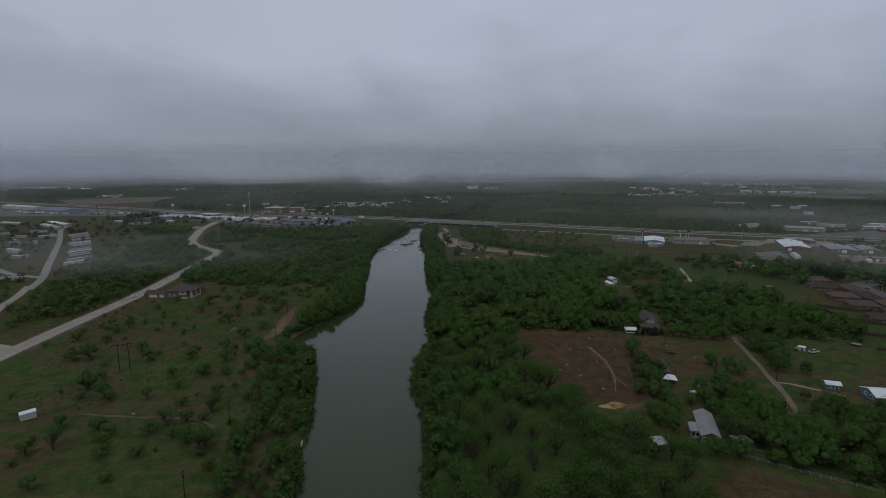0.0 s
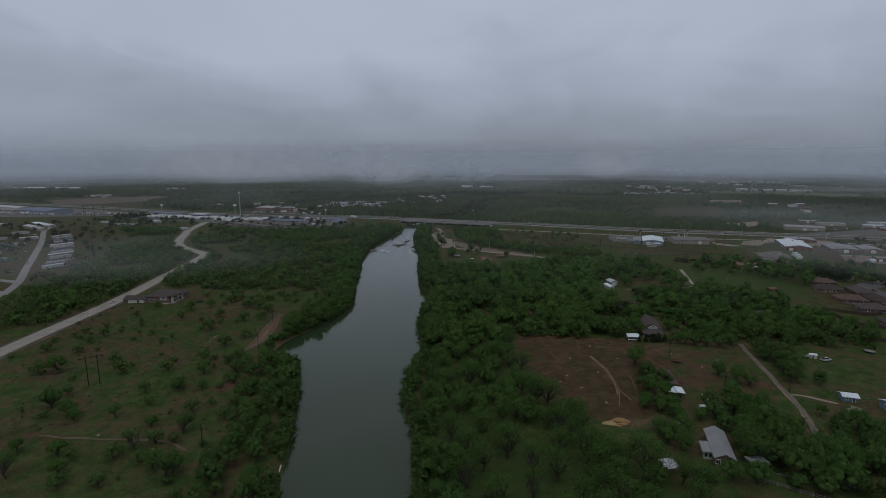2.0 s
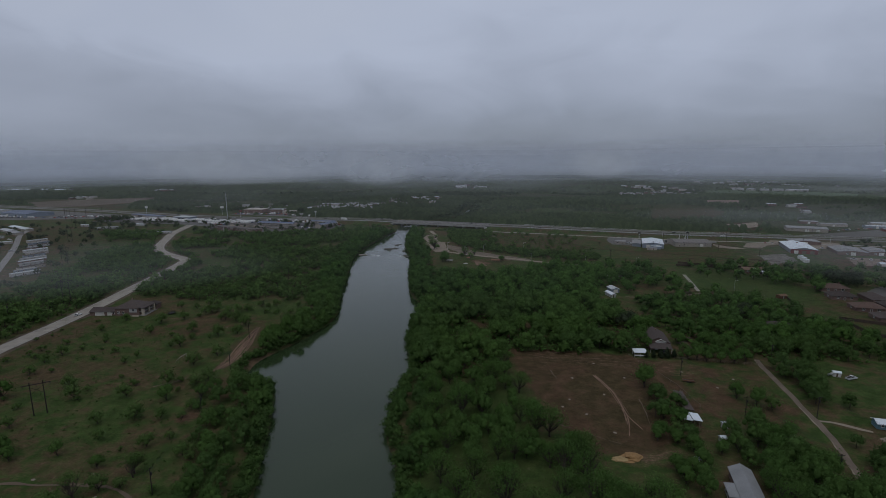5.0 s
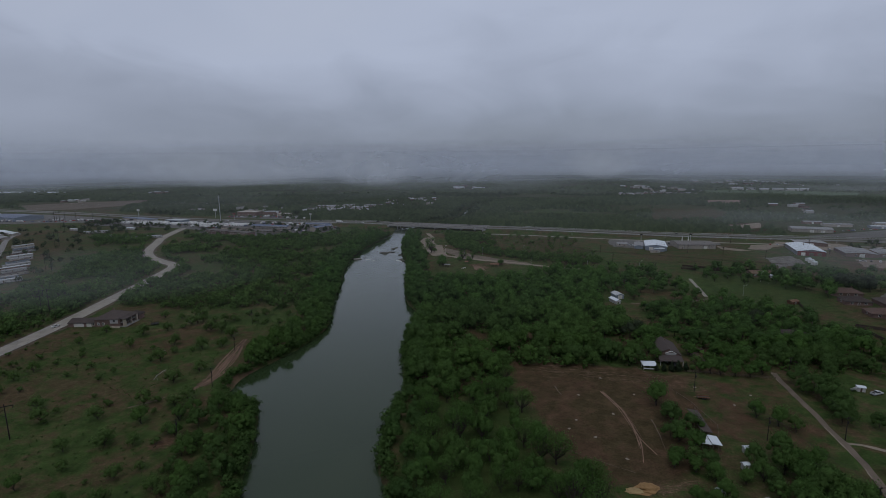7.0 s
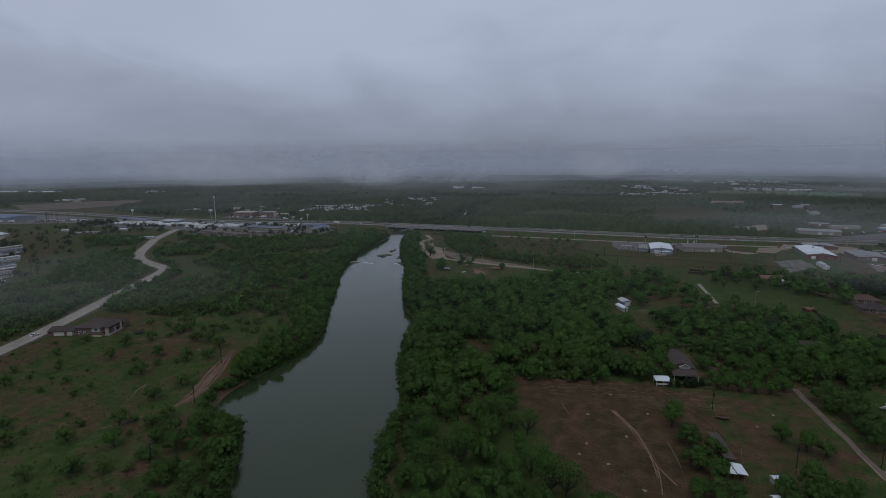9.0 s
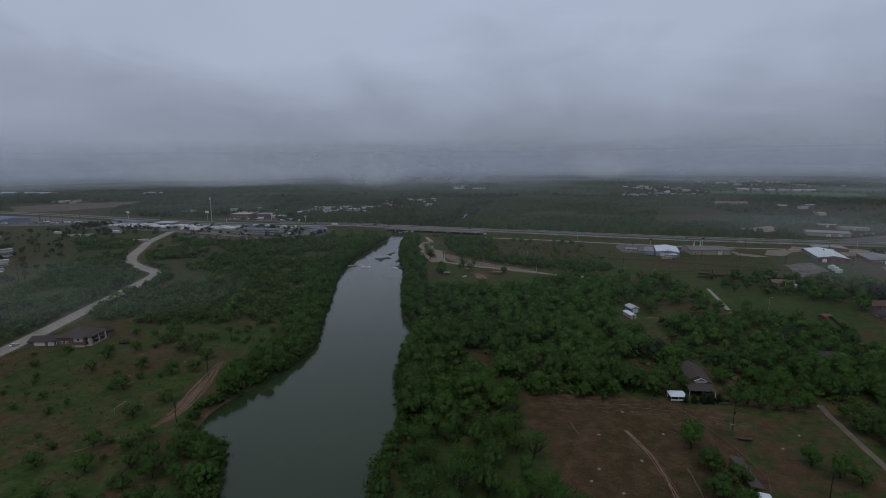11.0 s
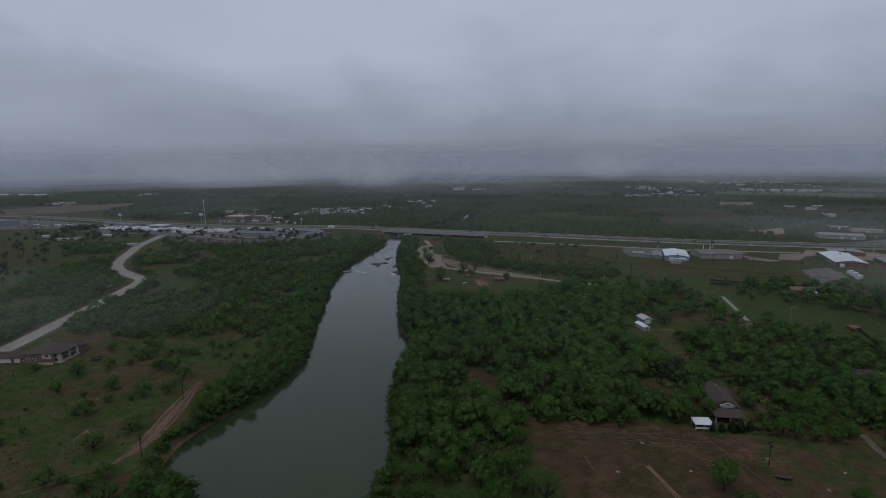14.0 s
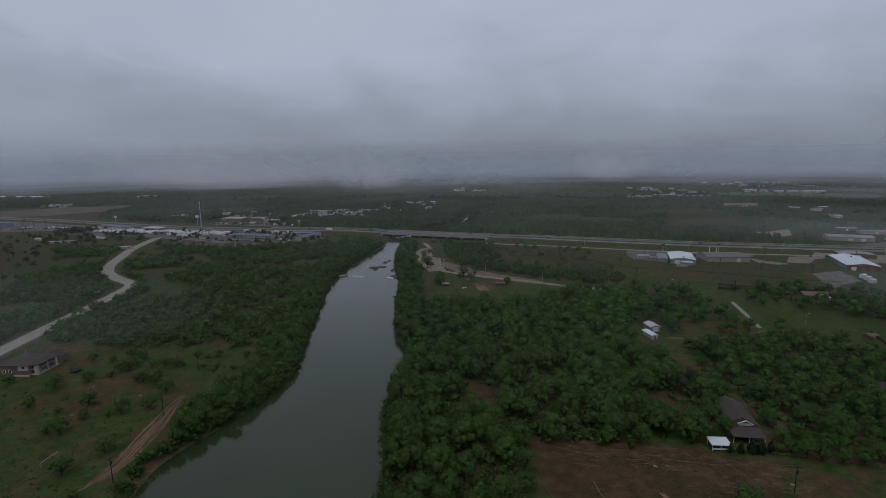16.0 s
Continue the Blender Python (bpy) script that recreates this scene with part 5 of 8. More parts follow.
# The far cloud emits its grey instead of being lit by the sky.
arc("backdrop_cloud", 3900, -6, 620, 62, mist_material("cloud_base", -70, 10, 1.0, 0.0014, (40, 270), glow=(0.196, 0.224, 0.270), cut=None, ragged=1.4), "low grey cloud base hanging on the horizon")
for radius, much, top in ((3300, 0.72, 250), (2700, 0.52, 215), (2100, 0.34, 190)):
    arc("mist_veil", radius, -3, top, 62, mist_material("mist_far", 0, 24, much, 0.0025, (60, top - 6), cut=None, ragged=0.9), "grey haze over the distant woods")
arc("mist_veil", 1500, 0, 240, 62, mist_material("mist_mid", 0, 70, 0.50, 0.004, (80, 230), cut=0.33, gain=3.5, ragged=1.4), "thin grey mist veil over woods and town")


def mist_sheet(x0, x1, y0, y1, z, mat, label):
    """A level, thin layer of mist."""
    ob = flat_outline("mist_layer", [(x0, y0), (x1, y0), (x1, y1), (x0, y1)], 0.0, mat)
    ob.location.z = z
    return tagged(ob, label, "mist", kind="structure")


# Distance haze put into one see-through sheet, denser further off.
mist_sheet(-4500, 4500, 240, 4600, 34, mist_material("mist_thin", -2, -1, 0.32, 0.004, cut=0.22, gain=2.2, fade=(220, 1600)), "thin mist layer standing in for distance haze")
shred = mist_sheet(-154, 154, -86, 86, 80, mist_material("mist_patch", -2, -1, 0.16, 0.011, cut=0.28, gain=3.0, oval=(150, 84)), "drifting shred of mist under the clouds")
shred.location.x, shred.location.y, shred.location.z = -250, 300, 42
hang = mist_sheet(-260, 260, -130, 130, 40, mist_material("mist_drift", -2, -1, 0.24, 0.007, cut=0.34, gain=3.0, oval=(255, 125)), "pale drifting mist near the highway")
hang.location.x, hang.location.y = 400, 560
hang = mist_sheet(-420, 420, -300, 300, 40, mist_material("mist_east", -2, -1, 0.36, 0.004, cut=0.28, gain=2.4, oval=(415, 290)), "pale drifting mist before the distant town")
hang.location.x, hang.location.y = 880, 980
# Added see-through sheet that lightens and greys the estate like haze.
hang = mist_sheet(-150, 150, -110, 110, 30, mist_material("estate_haze", -2, -1, 0.22, 0.009, cut=0.25, gain=2.4, oval=(148, 108)), "thin haze sheet added to lighten the estate")
hang.location.x, hang.location.y = 330, 390
# Wisps emit their own pale tone in place of sky light.
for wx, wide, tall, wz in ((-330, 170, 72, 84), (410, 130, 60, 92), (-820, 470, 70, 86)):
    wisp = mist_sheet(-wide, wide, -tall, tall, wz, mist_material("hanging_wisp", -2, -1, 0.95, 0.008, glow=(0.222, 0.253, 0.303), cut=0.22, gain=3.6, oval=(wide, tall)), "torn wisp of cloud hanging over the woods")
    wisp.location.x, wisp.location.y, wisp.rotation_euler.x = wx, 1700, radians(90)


# ---- kit for buildings and things ----
def part(name, bm, mat, parent=None, label="", m=None, smooth=False):
    me = bpy.data.meshes.new(name)
    bm.to_mesh(me)
    bm.free()
    me.materials.append(mat)
    if smooth:
        for p in me.polygons:
            p.use_smooth = True
    return shared(name, me, parent, label, m)


def shared(name, me, parent=None, label="", m=None):
    ob = new(name, me)
    ob.parent = parent
    if m is not None:
        ob.matrix_basis = m
    if label:
        tagged(ob, label)
    return ob


def block(bm, x0, x1, y0, y1, z0, z1):
    """Adds a box to a bmesh."""
    v = [bm.verts.new((x, y, z)) for z in (z0, z1) for x, y in ((x0, y0), (x1, y0), (x1, y1), (x0, y1))]
    for q in ((3, 2, 1, 0), (4, 5, 6, 7), (0, 1, 5, 4), (1, 2, 6, 5), (2, 3, 7, 6), (3, 0, 4, 7)):
        bm.faces.new([v[k] for k in q])
    return bm


def boxed(x0, x1, y0, y1, z0, z1):
    return block(bmesh.new(), x0, x1, y0, y1, z0, z1)


def rod(bm, a, b, r0, r1=None, sides=6):
    """Adds a round bar from a to b."""
    a, b = Vector(a), Vector(b)
    r1 = r0 if r1 is None else r1
    t = (b - a).normalized()
    u = t.orthogonal().normalized()
    w = t.cross(u)
    rings = [[bm.verts.new(p + r * (u * math.cos(2 * math.pi * k / sides) + w * math.sin(2 * math.pi * k / sides))) for k in range(sides)] for p, r in ((a, r0), (b, r1))]
    for k in range(sides):
        j = (k + 1) % sides
        bm.faces.new((rings[0][k], rings[0][j], rings[1][j], rings[1][k]))
    bm.faces.new(rings[0][::-1])
    bm.faces.new(rings[1])
    return bm


def barred(a, b, r0, r1=None, sides=6):
    return rod(bmesh.new(), a, b, r0, r1, sides)


def slab_roof(kind, L, W, H, rise, over, thick=0.18):
    """A roof with eaves and thickness over a plan L by W, from height H. Ridge along x."""
    l, w = L / 2 + over, W / 2 + over
    e = H - over * rise / (W / 2)
    bm = bmesh.new()
    if kind == "gable":
        top = [(-l, -w, e), (l, -w, e), (l, 0, H + rise), (-l, 0, H + rise), (l, w, e), (-l, w, e)]
        faces = [(0, 1, 2, 3), (3, 2, 4, 5)]
        rim = [0, 1, 2, 4, 5, 3]
    elif kind == "hip":
        k = max(l - w, 0.6)
        top = [(-l, -w, e), (l, -w, e), (l, w, e), (-l, w, e), (k, 0, H + rise), (-k, 0, H + rise)]
        faces = [(0, 1, 4, 5), (1, 2, 4), (2, 3, 5, 4), (3, 0, 5)]
        rim = [0, 1, 2, 3]
    elif kind == "shed":
        top = [(-l, -w, H), (l, -w, H), (l, w, H + rise), (-l, w, H + rise)]
        faces, rim = [(0, 1, 2, 3)], [0, 1, 2, 3]
    else:
        top = [(-l, -w, H + 0.3), (l, -w, H + 0.3), (l, w, H + 0.3), (-l, w, H + 0.3)]
        faces, rim, thick = [(0, 1, 2, 3)], [0, 1, 2, 3], 0.5
    a = [bm.verts.new(p) for p in top]
    b = [bm.verts.new((p[0], p[1], p[2] - thick)) for p in top]
    for f in faces:
        bm.faces.new([a[k] for k in f])
        bm.faces.new([b[k] for k in reversed(f)])
    for k in range(len(rim)):
        i, j = rim[k - 1], rim[k]
        bm.faces.new((a[i], b[i], b[j], a[j]))
    return bm


def wall_body(kind, L, W, H, rise):
    """Walls of a house: a box, closed up to the roof at gable ends."""
    bm = bmesh.new()
    l, w = L / 2, W / 2
    block(bm, -l, l, -w, w, -0.3, H)
    if kind == "gable":
        t = 0.08
        for s in (-1, 1):
            v = [bm.verts.new((s * (l - d), y, z)) for d in (0.0, t) for y, z in ((-w + 0.02, H - 0.05), (w - 0.02, H - 0.05), (0, H + rise - 0.2))]
            bm.faces.new(v[:3])
            bm.faces.new(v[3:])
    return bm


FOOT = []
SIDES = {"s": (0, -1), "n": (180, -1), "e": (90, 1), "w": (-90, -1)}
WIN = {}


def opening(kind, w, h):
    """Meshes for a window (frame, pane) or a door, made once for each size; facing -y."""
    key = (kind, w, h)
    if key not in WIN:
        out = []
        bm = bmesh.new()
        t = 0.12
        for x0, x1, z0, z1 in ((-w / 2 - t, -w / 2, 0, h), (w / 2, w / 2 + t, 0, h), (-w / 2 - t, w / 2 + t, h, h + t), (-w / 2 - t, w / 2 + t, -t, 0)):
            block(bm, x0, x1, -0.09, 0.02, z0, z1)
        if kind == "window" and w > 1.0:
            block(bm, -0.04, 0.04, -0.07, 0.02, 0, h)
        for n, b, mt in (("frame", bm, TRIM), ("pane" if kind == "window" else "leaf", boxed(-w / 2, w / 2, -0.05, 0.02, 0, h), GLASS if kind == "window" else (DOOR if kind == "door" else SHUTTER))):
            me = bpy.data.meshes.new(n)
            b.to_mesh(me)
            b.free()
            me.materials.append(mt)
            out.append((n, me))
        WIN[key] = out
    return WIN[key]


def house(name, label, category, x, y, rot, L, W, H, rise, kind, wall, roof, openings=(), over=0.45, chimney=None, group="", wall_label="", roof_label="", z=0.0):
    """A building: walls, roof, windows and doors. openings: (kind, side, along, sill, width, height)."""
    root = new(name)
    root.matrix_basis = pose(x, y, z, 0, 0, rot)
    FOOT.append((x, y, rot, L, W))
    tagged(root, label, category, group)
    part("wall", wall_body(kind, L, W, H, rise), wall, root, wall_label)
    part("roof", slab_roof(kind, L, W, H, rise, over), roof, root, roof_label)
    for what, side, a, sill, w, h in openings:
        ang = SIDES[side][0]
        far = W / 2 if side in "sn" else L / 2
        m = pose(0, 0, 0, 0, 0, ang) @ pose(a, -far - 0.02, sill)
        frame_ob = None
        for n, me in opening(what, w, h):
            if frame_ob is None:
                frame_ob = shared({"window": "window", "door": "door", "shutter": "garage_door"}[what], me, root, m=m)
            else:
                shared(n, me, frame_ob)
    if chimney:
        cx, cy, top = chimney
        part("chimney", boxed(cx - 0.4, cx + 0.4, cy - 0.3, cy + 0.3, H * 0.8, top), BRICK, root)
    return root


TRIM = material("white_trim", (0.62, 0.61, 0.58), 0.6, vary=0.08, spots=0.06)
GLASS = bpy.data.materials.new("window_glass")
GLASS.use_nodes = True
GLASS.node_tree.nodes["Principled BSDF"].inputs["Base Color"].default_value = (0.02, 0.024, 0.028, 1)
GLASS.node_tree.nodes["Principled BSDF"].inputs["Roughness"].default_value = 0.06
DOOR = material("dark_door", (0.10, 0.07, 0.05), 0.5, per_object=0.3)
SHUTTER = material("garage_door", (0.50, 0.48, 0.44), 0.6)
BRICK = material("tan_red_brick", (0.145, 0.098, 0.082), 0.9, vary=0.2, grain=2, spots=0.2, per_object=0.15)
BUFF = material("buff_stone", (0.36, 0.31, 0.25), 0.9, vary=0.15, grain=2)
SIDING = material("white_siding", (0.34, 0.335, 0.325), 0.7, vary=0.1, spots=0.08, per_object=0.12)
TAN = material("tan_metal_siding", (0.30, 0.27, 0.235), 0.6, vary=0.1, per_object=0.1)
BLUE = material("blue_green_siding", (0.10, 0.17, 0.20), 0.7, vary=0.15)
RED = material("red_metal_siding", (0.14, 0.034, 0.028), 0.6, vary=0.15)
GREYBLUE = material("grey_blue_siding", (0.17, 0.20, 0.235), 0.6, vary=0.12)
SHINGLE = material("brown_shingles", (0.050, 0.040, 0.037), 0.9, vary=0.18, grain=2, spots=0.2, bump=0.03, per_object=0.2)
WHITE_ROOF = material("white_metal_roof", (0.45, 0.49, 0.525), 0.45, vary=0.10, grain=1, spots=0.08)
PALE_ROOF = material("weathered_metal_roof", (0.27, 0.285, 0.295), 0.5, vary=0.3, grain=1.2, spots=0.2, per_object=0.25)
GREY_ROOF = material("grey_metal_roof", (0.16, 0.16, 0.162), 0.6, vary=0.2, grain=0.8, spots=0.15, per_object=0.2)
BLUE_ROOF = material("blue_metal_roof", (0.065, 0.085, 0.135), 0.5, vary=0.12)
WOOD = material("weathered_wood", (0.115, 0.090, 0.068), 0.9, vary=0.25, grain=3)
DARK_WOOD = material("dark_fence_boards", (0.055, 0.042, 0.033), 0.9, vary=0.25, grain=2)
WHITE = material("white_paint", (0.50, 0.50, 0.485), 0.55, vary=0.08)
STEEL = material("galvanised_steel", (0.42, 0.43, 0.44), 0.45, 0.7, vary=0.1)
RUBBER = material("black_rubber", (0.02, 0.02, 0.02), 0.85)
RUST = material("rusty_steel", (0.13, 0.065, 0.04), 0.8, vary=0.4)
LOT = material("pale_paved_lot", (0.080, 0.077, 0.074), 0.9, vary=0.2, grain=0.25, spots=0.12)
SANDY = material("pale_sand", (0.150, 0.124, 0.096), 0.95, vary=0.3, grain=0.4, spots=0.2)
ORANGE_SAND = material("orange_sand", (0.20, 0.122, 0.055), 0.95, vary=0.25, grain=1.0, spots=0.2)
ROCK = material("wet_rock", (0.06, 0.058, 0.05), 0.7, vary=0.35, grain=1.5, bump=0.1)
FOAM = material("white_water_foam", (0.62, 0.64, 0.64), 0.6, vary=0.3, grain=2, spots=0.4)
POLE_WOOD = material("tarred_pole_wood", (0.026, 0.022, 0.019), 0.9, vary=0.25, grain=3)

# ---- houses by the river and the field ----
h = house("house", "two-storey brown hip-roofed brick house with stone-columned balcony", "house", -225.2, 344.6, 3, 16.0, 14.5, 5.2, 3.6, "hip", BRICK, SHINGLE,
          [("window", "s", -5.6, 1.2, 1.4, 1.4), ("window", "s", -2.6, 1.2, 1.2, 1.4), ("door", "e", -1.0, 0, 1.8, 2.1), ("window", "e", 3.0, 0.9, 1.6, 1.4), ("window", "e", -4.0, 0.9, 1.4, 1.4), ("window", "e", 0.5, 3.3, 1.8, 1.3), ("door", "e", -3.6, 3.0, 1.6, 2.05), ("window", "n", 0, 1, 1.4, 1.3)],
          over=0.6, wall_label="red-brown brick walls", chimney=(-2, 2.5, 9.2))
for yy, half in ((-6.6, 0.75), (-0.4, 0.35), (5.2, 0.75)):
    part("column", boxed(9.6, 10.9, yy - half, yy + half, -0.2, 5.0), BUFF, h, "pale stone column")
part("balcony", boxed(8.02, 10.8, -7.2, 5.9, 2.65, 2.9), LIME, h)
part("terrace", boxed(8.02, 11.6, -7.6, 6.2, -0.2, 0.35), LIME, h)
part("balcony_roof", slab_roof("shed", 14.2, 3.4, 5.0, 0.75, 0.25), SHINGLE, h, m=pose(9.5, -0.6, 0, 0, 0, 90))
for z in (3.35, 3.85):
    part("railing", boxed(10.62, 10.72, -7.2, 5.9, z - 0.05, z + 0.05), DARK_WOOD, h)
for k in range(14):
    part("baluster", boxed(10.64, 10.70, -7.0 + k, -6.94 + k, 2.9, 3.85), DARK_WOOD, h)
part("gable_panel", boxed(1.6, 6.6, -7.42, -7.22, 2.2, 5.0), SIDING, h, "white boarded wall panel")
part("panel_window", boxed(3.6, 4.8, -7.47, -7.40, 3.1, 4.3), GLASS, h)
part("low_wall", boxed(0.6, 8.6, -9.6, -9.2, -0.2, 0.9), BUFF, h)
part("rear_wing_wall", boxed(5.0, 11.0, 6.6, 12.6, -0.2, 3.6), BRICK, h)
part("rear_wing_roof", slab_roof("hip", 6.2, 6.2, 3.6, 1.9, 0.5), SHINGLE, h, m=pose(8.0, 9.7, 0))
house("garage", "low brick garage wing with brown shingle roof", "garage", -241.5, 341.5, 6, 16.5, 9.5, 2.7, 1.8, "gable", BRICK, SHINGLE, [("shutter", "s", -2, 0, 5.6, 2.2), ("shutter", "s", 4.2, 0, 2.6, 2.2), ("window", "s", 6.8, 1, 1.0, 1.2)])
f = house("farmhouse", "brown-roofed farmhouse with white gable and front carport", "house", 99.2, 305.6, 82, 17.5, 11.6, 3.0, 2.9, "gable", BRICK, SHINGLE,
          [("window", "s", -5, 1, 1.6, 1.3), ("window", "s", 3, 1, 1.6, 1.3), ("door", "s", -1, 0, 1.0, 2.05), ("window", "w", 0, 1.0, 1.4, 1.3)], chimney=(5, -1, 6.0))
part("gable_front", boxed(-9.6, -8.9, -3.4, 1.4, 3.0, 3.9), SIDING, f, "white boarded gable front")
part("gable_roof", slab_roof("gable", 2.4, 5.0, 3.7, 1.35, 0.2), SHINGLE, f, m=pose(-8.5, -1.0, 0))
for ya, yb, za, zb in ((-3.7, -1.0, 3.75, 5.1), (-1.0, 1.7, 5.1, 3.75)):
    part("bargeboard", barred((-9.86, ya, za), (-9.86, yb, zb), 0.16, sides=4), TRIM, f, "white gable bargeboard")


def open_shed(label, x, y, rot, L, W, H, rise, roof, posts=WHITE):
    r = new("open_shed")
    r.matrix_basis = pose(x, y, 0, 0, 0, rot)
    tagged(r, label, "shed")
    part("roof", slab_roof("shed", L, W, H, rise, 0.25, 0.12), roof, r)
    for sx in (-1, 0, 1):
        for sy in (-1, 1):
            part("post", boxed(sx * (L / 2 - 0.2) - 0.08, sx * (L / 2 - 0.2) + 0.08, sy * (W / 2 - 0.2) - 0.08, sy * (W / 2 - 0.2) + 0.08, -0.1, H + (rise if sy > 0 else 0) - 0.1), posts, r)
    return r


w = open_shed("brown-roofed open carport wing with white posts", 97.0, 291.4, -6, 10.6, 5.6, 2.7, 0.8, SHINGLE)
part("back_wall", boxed(-5.2, 5.2, 2.5, 2.66, -0.2, 3.2), BRICK, w)
part("white_door", boxed(-1.9, -0.3, 2.4, 2.49, 0, 2.1), WHITE, w)
part("door_pane", boxed(-1.6, -0.6, 2.36, 2.41, 1.1, 1.8), GLASS, w)
s = open_shed("white metal carport standing by conifers", 84.9, 286.0, -2, 6.2, 4.6, 2.4, 0.35, WHITE_ROOF)
part("railing", boxed(-2.9, 2.9, -2.25, -2.15, 0.5, 1.1), WHITE, s)
OLD_ROOF = material("old_metal_roof", (0.16, 0.165, 0.17), 0.6, vary=0.3, grain=1.0, spots=0.3)
n = house("farmhouse", "old farmhouse with weathered white metal roof", "house", 82.0, 176.8, 77, 18.0, 5.8, 3.3, 1.5, "gable", BRICK, OLD_ROOF,
          [("window", "n", 3, 1.0, 1.3, 1.4), ("window", "w", 1.5, 1.0, 1.2, 1.4), ("window", "w", -2, 1.0, 1.2, 1.4), ("door", "n", -1, 0, 1.0, 2.05)], roof_label="weathered white metal roof")
part("porch_wall", boxed(-5.6, 1.0, 2.88, 5.7, -0.2, 2.6), SIDING, n, "white boarded porch walls")
part("porch_roof", slab_roof("shed", 6.6, 3.0, 2.95, -0.35, 0.25), OLD_ROOF, n, m=pose(-2.3, 4.4, 0.0, 0, 0, 0))
for k in (-4.0, -1.6):
    part("porch_window", boxed(k, k + 1.3, 5.69, 5.75, 0.9, 2.1), GLASS, n)
for k in (-1, 1):
    part("porch_end_window", boxed(-5.66, -5.59, 4.3 + k * 0.65 - 0.45, 4.3 + k * 0.65 + 0.45, 0.9, 2.1), GLASS, n)
open_shed("grey metal lean-to roof behind the farmhouse", 90.5, 169, 12, 5.5, 4.2, 2.3, 0.3, PALE_ROOF, WOOD)
open_shed("long dark-roofed livestock shed under trees", 85.4, 232.5, 84, 16, 3.4, 2.4, 0.5, SHINGLE, WOOD)
open_shed("white-roofed open shed beside field trees", 81.4, 219.4, 84, 5.6, 2.8, 2.4, 0.4, WHITE_ROOF, WOOD)
open_shed("white-roofed open shed beside field trees", 84.7, 219.0, 84, 5.6, 2.8, 2.4, 0.4, WHITE_ROOF, WOOD)
open_shed("half-hidden metal barn roof among trees", 60.2, 164.0, 18, 6.0, 4.0, 2.8, 0.6, PALE_ROOF, WOOD)
b = house("house", "white-roofed blue-green house with front porch", "house", 169.5, 209.5, -4, 17, 10.0, 3.0, 1.6, "gable", BLUE, WHITE_ROOF,
          [("window", "w", -1.5, 1.0, 1.3, 1.3), ("window", "w", 2, 1.0, 1.3, 1.3), ("window", "s", -3, 1.0, 1.3, 1.3), ("door", "s", 0, 0, 1.0, 2.05), ("window", "s", 3, 1.0, 1.3, 1.3)])
part("porch_roof", slab_roof("shed", 12, 3.0, 2.5, 0.4, 0.2), WHITE_ROOF, b, m=pose(0, -6.6, 0))
for xx in (-5.8, -2, 2, 5.8):
    part("porch_post", boxed(xx - 0.1, xx + 0.1, -8.0, -7.8, -0.1, 2.5), WHITE, b)
house("garden_shed", "small blue shed with white metal roof and white door", "shed", 152.6, 219.6, -12, 5.4, 4.2, 2.4, 0.8, "gable", BLUE, WHITE_ROOF, [("door", "s", 1.2, 0, 0.9, 1.95), ("window", "s", -1.2, 1, 0.8, 0.8)])
house("garden_shed", "white boxy storage shed beside a fence", "shed", -176.7, 165.6, 52, 5.0, 3.2, 2.7, 0.5, "gable", SIDING, WHITE_ROOF, [("door", "w", 0, 0, 1.4, 1.95)], over=0.1)
house("barn", "long barn with pale blue-white metal roof", "barn", 105.0, 412.5, 100, 8.5, 5.6, 3.0, 1.0, "gable", GREYBLUE, PALE_ROOF, [("shutter", "w", 0, 0, 3, 2.5)])
house("barn", "narrow shed with bright white metal roof", "barn", 99.6, 399.5, 104, 9.5, 3.4, 2.6, 0.6, "gable", SIDING, WHITE_ROOF, [("door", "w", 0, 0, 1, 2)])
house("house", "low red-brick house half hidden by trees", "house", 121, 458.5, -8, 12, 8, 2.8, 1.8, "hip", BRICK, SHINGLE, [("window", "s", -3, 1, 1.4, 1.2), ("window", "s", 3, 1, 1.4, 1.2), ("door", "s", 0, 0, 1, 2.05)])
house("house", "dark-roofed house half hidden by trees", "house", 179, 331, -8, 15, 10, 2.8, 1.9, "hip", BRICK, SHINGLE, [("window", "s", -3, 1, 1.4, 1.2), ("window", "s", 3, 1, 1.4, 1.2)])
house("house", "orange-brick house with white porch", "house", 243, 484, -6, 17, 9, 3.0, 1.8, "gable", BRICK, material("orange_tiles", (0.12, 0.082, 0.060), 0.9, vary=0.2, grain=2), [("window", "s", -5, 1, 1.4, 1.2), ("shutter", "s", 4, 0, 4, 2.2)])
house("garden_shed", "small white shed behind a fence", "shed", 250, 478, 0, 4, 3, 2.2, 0.6, "gable", SIDING, WHITE_ROOF, [("door", "s", 0, 0, 0.9, 1.9)])
house("garden_shed", "rusty tin-roofed shed in a yard", "shed", 219.6, 399.5, 20, 6, 4, 2.2, 0.6, "gable", RUST, material("orange_rust_roof", (0.115, 0.066, 0.043), 0.8, vary=0.3), [("door", "s", 0, 0, 0.9, 1.9)])
for x, y, rot, L, W in ((94.0, 216.0, 5, 2.0, 1.6), (88.7, 206.3, 8, 2.0, 1.6), (74.6, 192.8, 25, 2.2, 1.8), (166.8, 265.3, -20, 3.0, 2.4)):
    house("garden_shed", "small white-roofed shed among trees", "shed", x, y, rot, L, W, 2.1, 0.4, "gable", SIDING, WHITE_ROOF, [("door", "s", 0, 0, 0.8, 1.8)], over=0.2, group="small white sheds")
